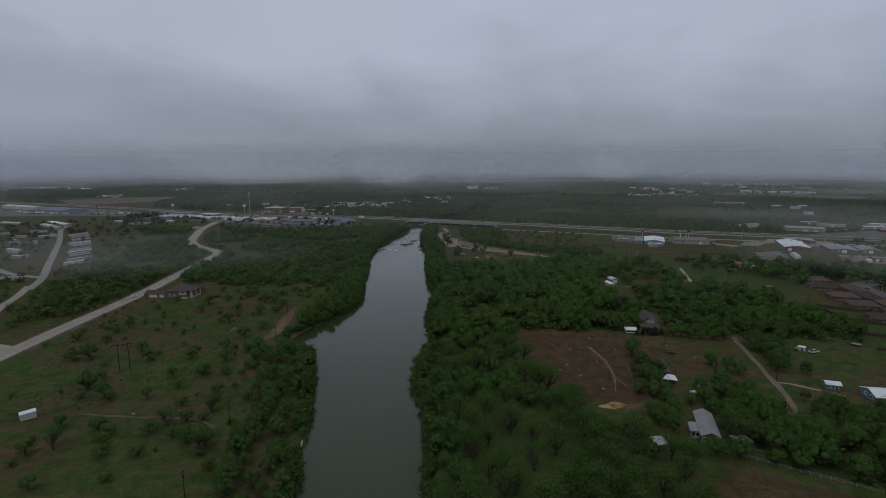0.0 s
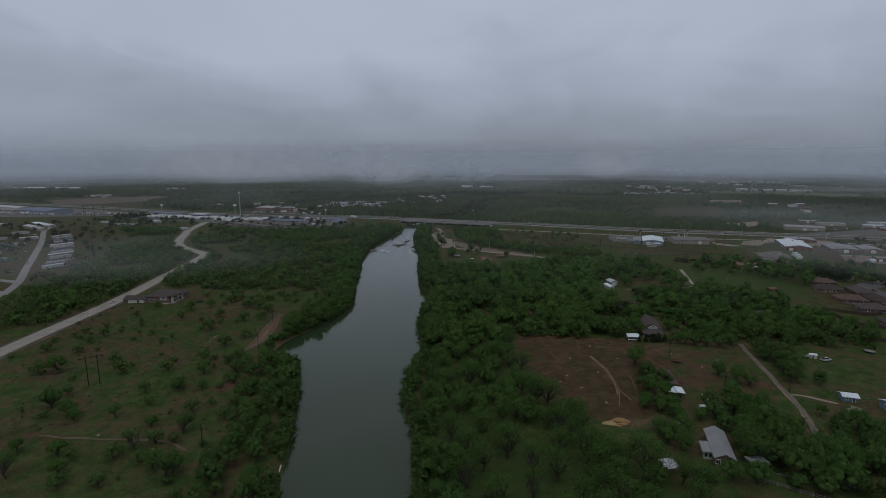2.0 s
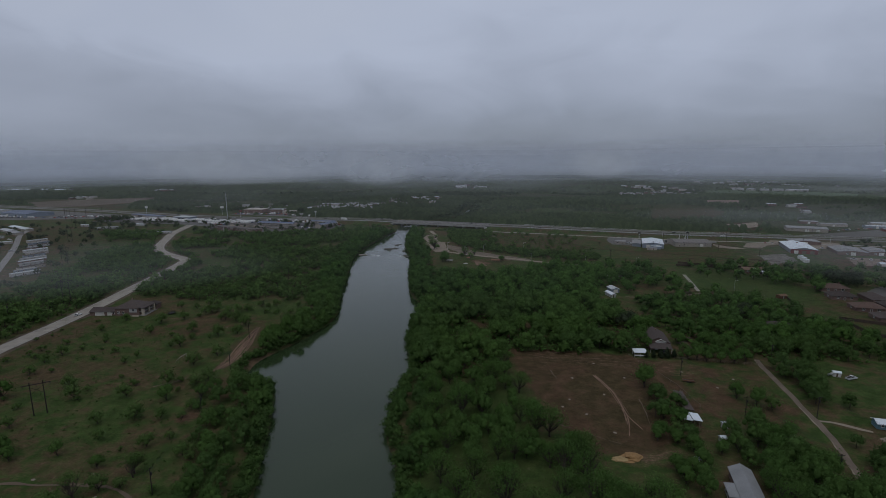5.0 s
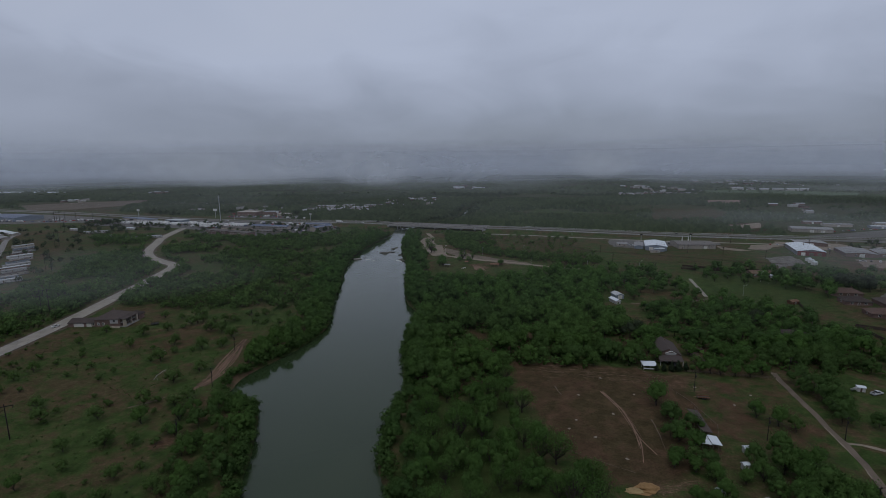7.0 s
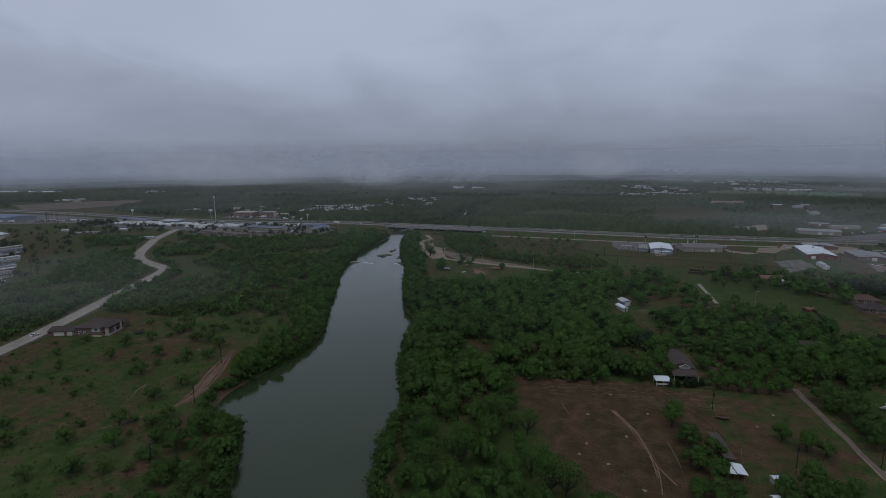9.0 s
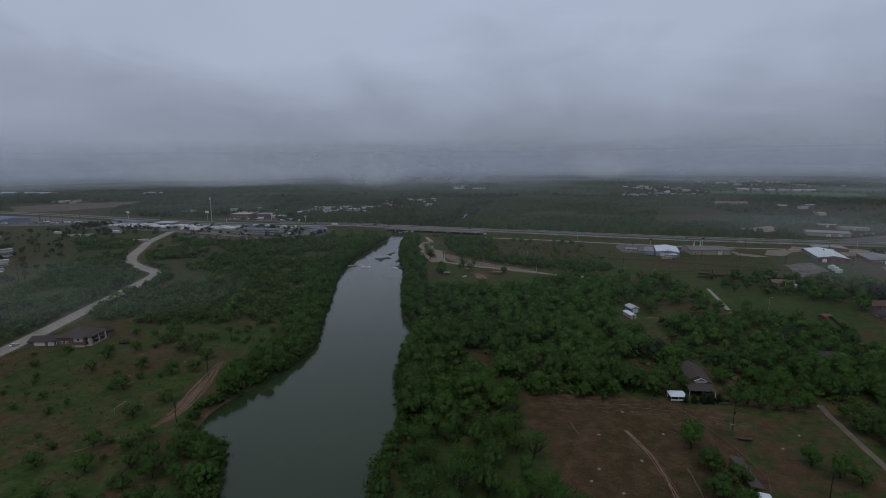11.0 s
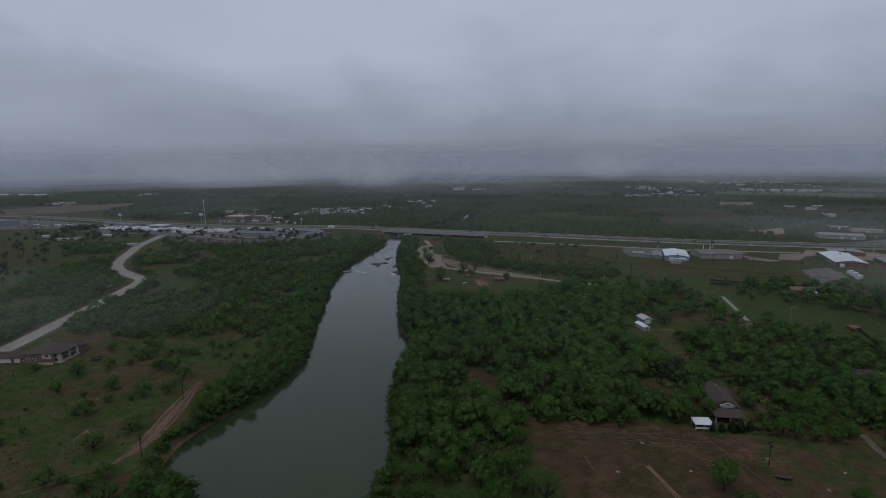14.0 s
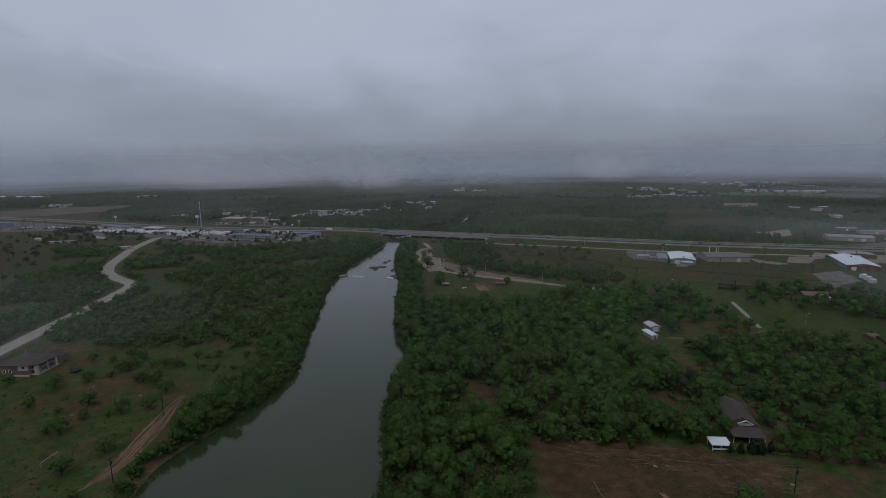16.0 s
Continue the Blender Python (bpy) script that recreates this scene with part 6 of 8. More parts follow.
# ---- housing estate ----
RED_SHINGLE = material("red_brown_shingles", (0.080, 0.053, 0.044), 0.9, vary=0.2, grain=2, spots=0.2)
EST = [(262, 424, -8, 19, 11), (253, 401, -10, 16, 11), (272, 396, 80, 18, 12), (250, 373, -12, 17, 12), (268, 374, 78, 18, 12), (248, 351, -10, 17, 12), (266, 352, 80, 17, 11), (259, 333, -14, 18, 12), (241, 320, -8, 18, 12), (262, 312, -10, 16, 11), (292, 345, 80, 17, 12), (300, 320, -10, 17, 12), (330, 405, 80, 18, 12), (336, 375, 80, 18, 12)]
for k, (x, y, rot, L, W) in enumerate(EST):
    house("house", "brick estate house with dark brown hip roof", "house", x + 8, y, rot, L, W, 2.9, 2.4, "hip", BRICK, SHINGLE if k % 3 else RED_SHINGLE,
          [("window", "s", -L / 4, 1, 1.5, 1.3), ("window", "s", L / 4, 1, 1.5, 1.3), ("door", "s", 0, 0, 1.0, 2.05), ("window", "w", 0, 1, 1.4, 1.3), ("shutter", "e", 0, 0, 4.4, 2.2)], over=0.6, group="estate houses",
          chimney=(L / 4, 1, 6.2) if k % 3 == 0 else None)

open_shed("low pale canopy beside a brick house", 110.8, 461.8, -4, 5.0, 3.0, 2.2, 0.2, PALE_ROOF)

# ---- metal sheds along the highway ----


def pilasters(root, L, W, H, count, mat):
    for k in range(count + 1):
        x = -L / 2 + L * k / count
        part("pilaster", boxed(x - 0.18, x + 0.18, -W / 2 - 0.14, -W / 2 + 0.02, -0.2, H - 0.15), mat, root)


a = house("warehouse", "metal warehouse with pale blue-white roof", "warehouse", 204, 621, 74, 38, 22, 5.0, 1.6, "gable", GREYBLUE, WHITE_ROOF, [("shutter", "w", -5, 0, 4, 3.6), ("shutter", "w", 5, 0, 4, 3.6), ("door", "w", 0, 0, 1, 2.1)], over=0.3)
part("annex_wall", boxed(-24, -19.1, -8, 2, -0.2, 3.0), GREYBLUE, a)
part("annex_roof", boxed(-24.3, -19.1, -8.3, 2.3, 3.0, 3.15), WHITE_ROOF, a)
house("warehouse", "grey-roofed lean-to workshop beside the warehouse", "workshop", 188.0, 627, 74, 28, 9, 3.4, 0.8, "gable", GREYBLUE, GREY_ROOF, [("shutter", "s", 0, 0, 4, 3)], over=0.3)
c = house("warehouse", "long tan warehouse with brown-grey roof", "warehouse", 247, 627, -3, 39, 28, 5.0, 1.8, "gable", TAN, material("brown_grey_roof", (0.115, 0.105, 0.10), 0.7, vary=0.2, grain=1.0, spots=0.15), [("door", "s", -15, 0, 1, 2.1), ("shutter", "s", 9, 0, 3.4, 3.4)], over=0.4)
pilasters(c, 39, 28, 5.0, 6, GREY_ROOF)
house("office", "small tan office building beside the warehouse", "office", 172, 637, -8, 11, 8, 2.8, 0.8, "gable", TAN, GREY_ROOF, [("window", "s", -3, 1, 1.5, 1.2), ("door", "s", 2, 0, 1, 2.1)])
house("portable_office", "low tan portable cabin in the grass", "cabin", 194, 592, -6, 9.5, 3.2, 2.6, 0.2, "gable", TAN, GREY_ROOF, [("window", "s", -3, 1, 1.2, 1.0), ("door", "s", 1, 0, 0.9, 2.0), ("window", "s", 3.2, 1, 1.2, 1.0)], over=0.15)
r = house("warehouse", "large red-fronted warehouse with white metal roof", "warehouse", 350.5, 598, 71, 52, 24, 4.6, 2.0, "gable", GREY_ROOF, WHITE_ROOF, [("window", "n", 5, 1.2, 1.6, 1.2)], over=0.6)
part("front", boxed(-26.2, -26.02, -12, 12, -0.2, 4.5), RED, r, "red metal front wall")
for yy in (-7, 0, 7):
    part("roller_door", boxed(-26.3, -26.21, yy - 1.8, yy + 1.8, -0.1, 3.2), SHUTTER if yy > 0 else DOOR, r)
part("roof_vent", boxed(6, 7, -0.5, 0.5, 6.3, 7.6), RUST, r)
for x, y, L, W, rot, lab in ((391, 583, 36, 26, 72, "grey-roofed metal warehouse behind a lot"), (416, 578, 28, 18, 72, "grey-roofed workshop beside a warehouse"), (382, 640, 18, 30, 72, "pale metal store by the highway")):
    house("warehouse", lab, "warehouse", x, y, rot, L, W, 3.6, 1.3, "gable", BRICK, GREY_ROOF, [("shutter", "w", 0, 0, 4, 3), ("window", "w", -5, 1.2, 1.6, 1.2)], over=0.3)
t4 = house("warehouse", "long tan warehouse across the highway", "warehouse", 452, 750, -22, 46, 26, 4.6, 1.6, "gable", TAN, GREY_ROOF, [("shutter", "s", 0, 0, 4, 3), ("shutter", "s", 12, 0, 3.4, 3)], over=0.4)
pilasters(t4, 46, 26, 4.6, 8, GREY_ROOF)
for k, (x, y) in enumerate([(322.5, 547), (320, 538.5), (316.5, 529)]):
    t = new("storage_box")
    t.matrix_basis = pose(x, y, 0, 0, 0, 20)
    tagged(t, "white boxy storage container on grass", "container", "white storage boxes")
    part("body", boxed(-2.2, 2.2, -1.7, 1.7, 0.1, 3.0), WHITE, t)
    part("lid", slab_roof("gable", 4.4, 3.4, 3.0, 0.35, 0.12, 0.1), WHITE_ROOF, t)
    part("door_panel", boxed(-0.8, 0.8, -1.75, -1.68, 0.2, 2.3), STEEL, t)
# trade yards on the far right
rr = random.Random(21)
for x, y, L, W, rot, wallm, roofm in ((400, 525, 10, 7, 10, TAN, PALE_ROOF), (415, 505, 6, 4, 30, SIDING, WHITE_ROOF), (385, 520, 8, 4, -10, RUST, GREY_ROOF), (430, 530, 12, 8, 70, TAN, GREY_ROOF), (372, 512, 5, 4, 0, SIDING, WHITE_ROOF), (450, 545, 16, 10, 75, TAN, PALE_ROOF), (480, 560, 22, 12, 70, GREYBLUE, PALE_ROOF),
                                      (520, 800, 34, 14, -15, TAN, GREY_ROOF), (505, 830, 24, 9, -12, BRICK, GREY_ROOF), (565, 780, 26, 14, -15, GREYBLUE, PALE_ROOF), (600, 815, 30, 12, -12, TAN, PALE_ROOF), (560, 745, 20, 10, -15, RED, GREY_ROOF)):
    house("trade_building", "small metal trade building in a yard", "workshop", x, y, rot, L, W, rr.uniform(2.8, 4.2), 0.9, "gable", wallm, roofm, [("shutter", "s", 0, 0, 2.6, 2.4)], over=0.2, group="trade yard buildings")

# ---- west: motels, stores and trailer park ----


def storeys(name, label, category, x, y, rot, L, W, H, wall, roof, bays, levels, kind="flat", rise=0.6, trim=None):
    r = house(name, label, category, x, y, rot, L, W, H, rise, kind, wall, roof, [("window", "s", -L / 2 + L * (k + 0.5) / bays, 0.9 + lv * 2.9, 1.6, 1.4) for k in range(bays) for lv in range(levels)], over=0.3)
    if trim:
        for lv in range(1, levels + 1):
            part("gallery", boxed(-L / 2, L / 2, -W / 2 - 1.5, -W / 2 + 0.02, lv * 2.9 - 0.25, lv * 2.9 - 0.05), trim, r)
        for k in range(bays + 1):
            xx = -L / 2 + L * k / bays
            part("gallery_post", boxed(xx - 0.12, xx + 0.12, -W / 2 - 1.5, -W / 2 - 1.26, -0.2, levels * 2.9 - 0.1), trim, r)
    return r


DARK_ROOF = material("dark_tar_roof", (0.085, 0.076, 0.070), 0.9, vary=0.25, grain=0.6, spots=0.2)
storeys("apartment_block", "two-storey red-brick apartment block with flat roof", "apartments", -355, 731, -24, 40, 13, 6.0, BRICK, DARK_ROOF, 9, 2)
storeys("apartment_block", "two-storey red-brick apartment block with flat roof", "apartments", -315, 712, -24, 38, 13, 6.0, BRICK, DARK_ROOF, 9, 2)
storeys("apartment_block", "long tan apartment block with flat roof", "apartments", -345, 762, -22, 52, 11, 5.8, BUFF, DARK_ROOF, 10, 2)
storeys("motel", "two-storey motel with blue roof and white gallery", "motel", -300, 778, -12, 62, 12, 6.0, TAN, BLUE_ROOF, 14, 2, "gable", 1.4, SIDING)
storeys("motel", "low tan motel wing with gallery", "motel", -290, 752, -14, 58, 10, 3.2, BUFF, DARK_ROOF, 12, 1, "gable", 1.0, SIDING)
storeys("motel", "two-storey motel wing with blue roof", "motel", -222, 770, 62, 34, 12, 6.0, TAN, BLUE_ROOF, 8, 2, "gable", 1.4, SIDING)
storeys("motel", "blue-roofed motel wing beside a parking lot", "motel", -235, 800, -14, 40, 11, 5.8, TAN, BLUE_ROOF, 9, 2, "gable", 1.2, SIDING)
for x, y in ((-372, 712), (-345, 700)):
    open_shed("long white parking canopy beside apartments", x, y, -24, 18, 6, 2.5, 0.2, WHITE_ROOF, STEEL)
storeys("store", "large brown store building with flat tan roof", "store", -425, 985, -8, 38, 26, 6.5, BRICK, TAN, 6, 1)
storeys("store", "square brown store wing with flat roof", "store", -384, 988, -8, 26, 22, 6.0, BRICK, GREY_ROOF, 3, 1)
storeys("store", "low tan shop with flat roof", "store", -352, 968, -8, 22, 16, 4.2, BUFF, TAN, 4, 1)
storeys("store", "small white shop beside the highway", "store", -312, 925, -14, 14, 9, 3.6, SIDING, GREY_ROOF, 3, 1)
storeys("store", "low brown shop with dark roof", "store", -285, 935, -14, 24, 10, 3.4, BRICK, SHINGLE, 4, 1)
house("store", "dark blue-roofed store beside a large car park", "store", -835, 920, -22, 84, 46, 6.5, 2.5, "gable", GREYBLUE, BLUE_ROOF, [("shutter", "s", -20, 0, 5, 4), ("window", "s", 10, 1, 8, 2.5)])
house("store", "long white warehouse store", "store", -980, 985, -20, 120, 24, 6, 1.6, "gable", SIDING, PALE_ROOF, [("shutter", "s", 0, 0, 5, 4)])
house("store", "long white distribution shed on bare ground", "warehouse", -1480, 1640, -6, 260, 40, 8, 1.5, "gable", SIDING, WHITE_ROOF, [("shutter", "s", 0, 0, 6, 5)])
house("petrol_station", "flat petrol station canopy building with lit sign", "petrol station", -560, 880, -18, 34, 14, 5, 0.5, "flat", SIDING, BLUE_ROOF, [("window", "s", 0, 1, 8, 2.4)])
house("dealership", "low blue and white dealership building", "showroom", -500, 870, -16, 34, 18, 4.5, 0.5, "flat", GREYBLUE, PALE_ROOF, [("window", "s", -6, 0.6, 8, 2.6), ("window", "s", 6, 0.6, 8, 2.6)])
house("dealership", "long open-fronted sales building", "showroom", -600, 905, -18, 44, 12, 4.0, 0.5, "flat", TAN, BLUE_ROOF, [("window", "s", 0, 0.6, 10, 2.4)])


def mobile_home(x, y, rot, L, W, roof, wall, group="mobile homes"):
    r = house("mobile_home", "long white mobile home on a worn plot", "mobile home", x, y, rot, L, W, 3.1, 0.45, "gable", wall, roof,
              [("window", "s", -L * 0.36, 1.4, 1.2, 0.9), ("door", "s", -L * 0.1, 0.6, 0.9, 2.0), ("window", "s", L * 0.12, 1.4, 1.2, 0.9), ("window", "s", L * 0.36, 1.4, 1.2, 0.9)], over=0.15, group=group)
    part("skirting", boxed(-L / 2 - 0.02, L / 2 + 0.02, -W / 2 - 0.02, W / 2 + 0.02, -0.2, 0.55), GREY_ROOF, r)
    part("steps", boxed(-L * 0.1 - 0.7, -L * 0.1 + 0.7, -W / 2 - 1.4, -W / 2 - 0.02, -0.1, 0.5), WOOD, r)
    return r


for k, (x, y) in enumerate([(-398, 447), (-407, 458), (-418, 473), (-430, 488), (-440, 500), (-450, 513), (-463, 529), (-474, 543), (-488, 558), (-502, 574), (-516, 590), (-530, 606), (-545, 623)]):
    mobile_home(x + rr.uniform(-2, 2), y, 66 + rr.uniform(-6, 6), rr.uniform(16, 23), 4.4, [PALE_ROOF, GREY_ROOF, SHINGLE, GREY_ROOF][k % 4], [SIDING, GREYBLUE, TAN, SIDING, BRICK][k % 5])
for k, (x, y, rot) in enumerate([(-398, 378, 10), (-522, 505, -12), (-508, 492, -14), (-548, 560, 20), (-565, 552, 30), (-590, 570, -10), (-610, 600, 15), (-575, 605, 40), (-560, 520, -10), (-600, 545, -12), (-640, 590, 10), (-655, 620, 30), (-630, 650, 20), (-690, 640, -10), (-710, 670, 10), (-745, 690, -5), (-670, 570, 0), (-480, 470, 25), (-700, 600, 10), (-735, 640, 20)]):
    mobile_home(x, y, rot, rr.uniform(13, 19), 4.8, [GREY_ROOF, PALE_ROOF, GREY_ROOF, PALE_ROOF][k % 4], [SIDING, TAN, GREYBLUE][k % 3])
for x, y, L, rot, m in ((-672, 712, 40, -30, PALE_ROOF), (-640, 690, 34, -30, GREY_ROOF), (-690, 745, 36, -30, WHITE_ROOF), (-660, 728, 30, -30, PALE_ROOF), (-750, 735, 60, -14, PALE_ROOF), (-780, 715, 40, -14, WHITE_ROOF)):
    house("storage_row", "long low storage building with pale metal roof", "storage building", x, y, rot, L, 10, 2.8, 0.8, "gable", TAN, m, [("shutter", "s", 0, 0, 3, 2.2)])
for x, y, rot in ((-553, 741, 30), (-540, 747, 30), (-462, 690, -20), (-450, 689, 10), (-430, 700, 15), (-497, 705, 0), (-600, 770, -15), (-520, 780, -15)):
    mobile_home(x, y, rot, rr.uniform(12, 18), 4.8, [PALE_ROOF, WHITE_ROOF, GREY_ROOF][rr.randrange(3)], SIDING, "homes by the highway")

# ---- far town in the mist ----


def far_block(label, x, y, rot, L, W, H, wallm, roofm, group):
    house("far_building", label, "building", x, y, rot, L, W, H, 1.0, "gable", wallm, roofm, over=0.3, group=group)


for (x0, x1, y0, y1), count, size, label in TOWN:
    for k in range(count):
        x, y = rr.uniform(x0, x1), rr.uniform(y0, y1)
        if sdf(np.array([x]), np.array([y]), RIVER)[0] < 20:
            continue
        far_block(label, x, y, rr.choice((-20, -15, 70, 0, 20)), rr.uniform(*size), rr.uniform(8, 14), rr.uniform(3, 5), [SIDING, TAN, BRICK][rr.randrange(3)], [GREY_ROOF, PALE_ROOF, GREY_ROOF, PALE_ROOF, SHINGLE][rr.randrange(5)], "far town buildings")

for k in range(11):
    u = (k + 0.5) / 11
    x, y = np.interp(u, (0, 0.26, 0.42, 0.72, 1), (581, 668, 709, 750, 814)), np.interp(u, (0, 0.26, 0.42, 0.72, 1), (1364, 1374, 1333, 1295, 1212))
    far_block("low pale building beside a distant field", x + rr.uniform(-6, 6), y + rr.uniform(-8, 8), rr.uniform(-40, -15), rr.uniform(10, 30), rr.uniform(9, 14), rr.uniform(3, 4.5), [SIDING, TAN, BRICK][k % 3], [PALE_ROOF, GREY_ROOF, WHITE_ROOF][k % 3], "far town buildings")
for k in range(6):
    u = (k + 0.5) / 6
    far_block("long pale building row behind a distant field", 797 + 190 * u, 1665 - 82 * u, -23, rr.uniform(24, 34), 12, rr.uniform(4, 6), SIDING, PALE_ROOF, "far town buildings")

# ---- paved lots and bare patches ----
def rough_outline(poly, step, amp, seed):
    """An outline with worn, uneven edges."""
    p = np.array(poly, float)
    out = []
    for a, b in zip(p, np.roll(p, -1, axis=0)):
        n = max(int(np.hypot(*(b - a)) / step), 1)
        for k in range(n):
            q = a + (b - a) * k / n
            out.append((q[0] + amp * noise.noise(Vector((q[0] / step, q[1] / step, seed))) * 1.6, q[1] + amp * noise.noise(Vector((q[0] / step, q[1] / step, seed + 9))) * 1.6))
    return out


def lot(name, poly, mat, label, z=0.05, category="car park", worn=1.2):
    ob = flat_outline(name, rough_outline(poly, 2.5 * max(worn, 0.5), worn, len(name)), z, mat)
    return tagged(ob, label, category, kind="structure")


lot("lot_motels", [(-640, 830), (-620, 905), (-480, 888), (-330, 858), (-215, 832), (-195, 770), (-215, 745), (-300, 690), (-385, 715), (-405, 770), (-450, 795)], LOT, "large worn car park round motels and dealers")
lot("lot_west", [(-1150, 960), (-1130, 1060), (-840, 1000), (-650, 930), (-660, 870), (-900, 840)], LOT, "large grey car park beside the highway")
lot("lot_store", [(-460, 945), (-455, 970), (-365, 965), (-335, 950), (-275, 925), (-300, 900)], LOT, "car park of a large store")
lot("lot_warehouses", [(162, 660), (160, 626), (186, 618), (196, 640), (226, 632), (262, 645), (285, 640), (290, 655), (240, 668), (172, 686)], LOT, "grey gravel yard between warehouses")
lot("lot_clay", [(272, 610), (286, 600), (300, 604), (284, 620), (276, 634)], SANDY, "pale bare clay beside a warehouse", category="yard")
lot("lot_yard", [(300, 612), (318, 640), (345, 644), (358, 664), (420, 648), (430, 600), (372, 606), (368, 640), (335, 626), (318, 606)], SANDY, "pale bare yard before a red warehouse", category="yard")
lot("lot_rubble", [(290, 563), (322, 572), (318, 552), (312, 535), (276, 514), (284, 540)], material("grey_rubble", (0.094, 0.087, 0.077), 0.95, vary=1.0, grain=0.9, spots=0.9), "grey broken concrete slab in grass", category="yard", worn=3.0)
lot("lot_trade", [(355, 520), (372, 556), (440, 540), (520, 560), (560, 520), (430, 480)], material("brown_yard", (0.12, 0.092, 0.072), 0.95, vary=0.35, grain=0.5, spots=0.3), "bare brown trade yard", category="yard", z=0.04)
lot("lot_north", [(425, 712), (470, 726), (560, 760), (640, 800), (660, 760), (560, 700), (470, 690)], LOT, "pale paved yard across the highway")
lot("estate_street", [(284, 362), (292, 420), (320, 440), (345, 436), (345, 426), (318, 420), (304, 412), (297, 362), (300, 300), (288, 300)], LOT, "grey concrete estate street", category="street")
lot("farm_yard", [(110.5, 304), (113, 312), (117, 317), (119, 313), (116.5, 304), (116.8, 298.5), (119, 291), (116, 290.5), (113.5, 297)], material("brown_drive", (0.060, 0.045, 0.032), 0.95, vary=0.4, grain=0.8, spots=0.4), "bare brown driveway beside the farmhouse", category="driveway")
lot("gravel_yard", [(143, 205), (146, 211), (152, 214.5), (153.5, 212), (150, 210), (148.5, 205), (145.5, 203.5)], SANDY, "pale gravel turning place", category="yard")
lot("gravel_drive", [(131, 222), (131, 224.5), (140, 222.5), (147, 217), (146, 215), (139, 219.5)], GRAVEL, "pale gravel driveway", category="driveway")
lot("sand_heap_base", [(47.6, 191.8), (49, 195.5), (56, 197.6), (57, 193.5), (53, 191)], ORANGE_SAND, "spilled orange sand on grass", category="sand")
lot("park_gravel", [(-33, 601), (-31, 618), (-14, 601), (1, 577), (30, 555), (56, 535), (54, 523), (29, 535), (1, 550.5), (-18, 569)], material("worn_park_gravel", (0.098, 0.079, 0.060), 0.95, vary=0.6, grain=0.5, spots=0.6), "wide worn gravel beside the park road", category="yard", worn=2.5)
lot("park_clay", [(-2, 521), (7, 519), (12.9, 500), (9, 503), (4, 499), (1, 508)], material("red_worn_clay", (0.105, 0.068, 0.047), 0.95, vary=0.5, grain=0.6, spots=0.4), "worn red clay patch in the meadow", category="patch", worn=3.0)
lot("sand_clearing", [(-66, 665), (-64, 692), (-58, 699), (-51, 690), (-47, 660), (-45, 644), (-35, 634), (-32, 600), (-27, 576), (-42, 571), (-52, 600), (-56, 640)], SANDY, "pale sandy clearing under the bridge", category="clearing", z=0.045)
lot("far_field", GREEN_FIELD, material("green_field", (0.050, 0.074, 0.036), 0.95, vary=0.25, grain=0.1), "level green field before a distant town", category="field", worn=4.0)
lot("far_field", BROWN_FIELD, material("brown_field", (0.070, 0.055, 0.040), 0.95, vary=0.4, grain=0.1), "bare brown field beyond the highway", category="field", worn=5.0)
lot("lot_clay_far", CLAY_YARD, SANDY, "pale bare clay yard across the highway", category="yard", worn=5.0)
lot("lot_tiles_far", TILE_YARD, material("rusty_yard", (0.13, 0.095, 0.075), 0.95, vary=0.7, grain=0.1, spots=0.5), "rusty bare yard before distant buildings", category="yard", worn=6.0)
lot("pond_lot", [(-1700, 1600), (-1690, 1760), (-1150, 1700), (-1200, 1580)], material("red_earth", (0.12, 0.075, 0.056), 0.95, vary=0.3, grain=0.1), "bare red earth building ground", category="yard")

# ---- bridge ----
bridge = new("bridge")
bridge.matrix_basis = pose(-52, 786.5, 0, 0, 0, -17.6)
tagged(bridge, "grey concrete highway bridge on slender piers", "bridge")
for off, name in ((11.5, "deck"), (-7.0, "deck")):
    part(name, boxed(-74, 74, off - 6.6, off + 6.6, 2.7, 3.95), LIME, bridge)
    for e in (-6.5, 6.5):
        rail = part("parapet", boxed(-74, 74, off + e - 0.15, off + e + 0.15, 3.96, 4.9), LIME, bridge, "pale concrete parapet")
    for k in range(-3, 4):
        xx = k * 20.0
        part("pier_cap", boxed(xx - 0.7, xx + 0.7, off - 6.2, off + 6.2, 1.7, 2.7), LIME, bridge)
        for py in (-4.5, 0, 4.5):
            part("pier", barred((xx, off + py, -6), (xx, off + py, 1.8), 0.5, sides=10), LIME, bridge)
for xx in (-76, 76):
    part("abutment", boxed(xx - 3, xx + 3, -16, 19, -2, 2.7), LIME, bridge)
# guard rails along the highway
for off, x0, x1 in ((-14.2, 70, 420), (18.6, 70, 520), (-14.2, -320, -130), (18.6, -320, -130)):
    line = smooth_line([p for p in HWY if -900 < p[0] < 800], 8.0)
    tt = np.gradient(line, axis=0)
    tt /= np.linalg.norm(tt, axis=1)[:, None]
    pts = line + np.stack([-tt[:, 1], tt[:, 0]], 1) * off
    pts = pts[(pts[:, 0] > x0) & (pts[:, 0] < x1)]
    rail = new("guard_rail")
    tagged(rail, "low steel guard rail beside the highway", "guard rail", "highway guard rails")
    v, f = tube([(p[0], p[1], deck_z(*p) + 0.65) for p in pts], [0.14] * len(pts), 4)
    shared("beam", mesh_of("beam", v, f, [STEEL]), rail)
    for p in pts[::2]:
        part("post", boxed(p[0] - 0.08, p[0] + 0.08, p[1] - 0.08, p[1] + 0.08, deck_z(*p) - 0.9, deck_z(*p) + 0.6), STEEL, rail)

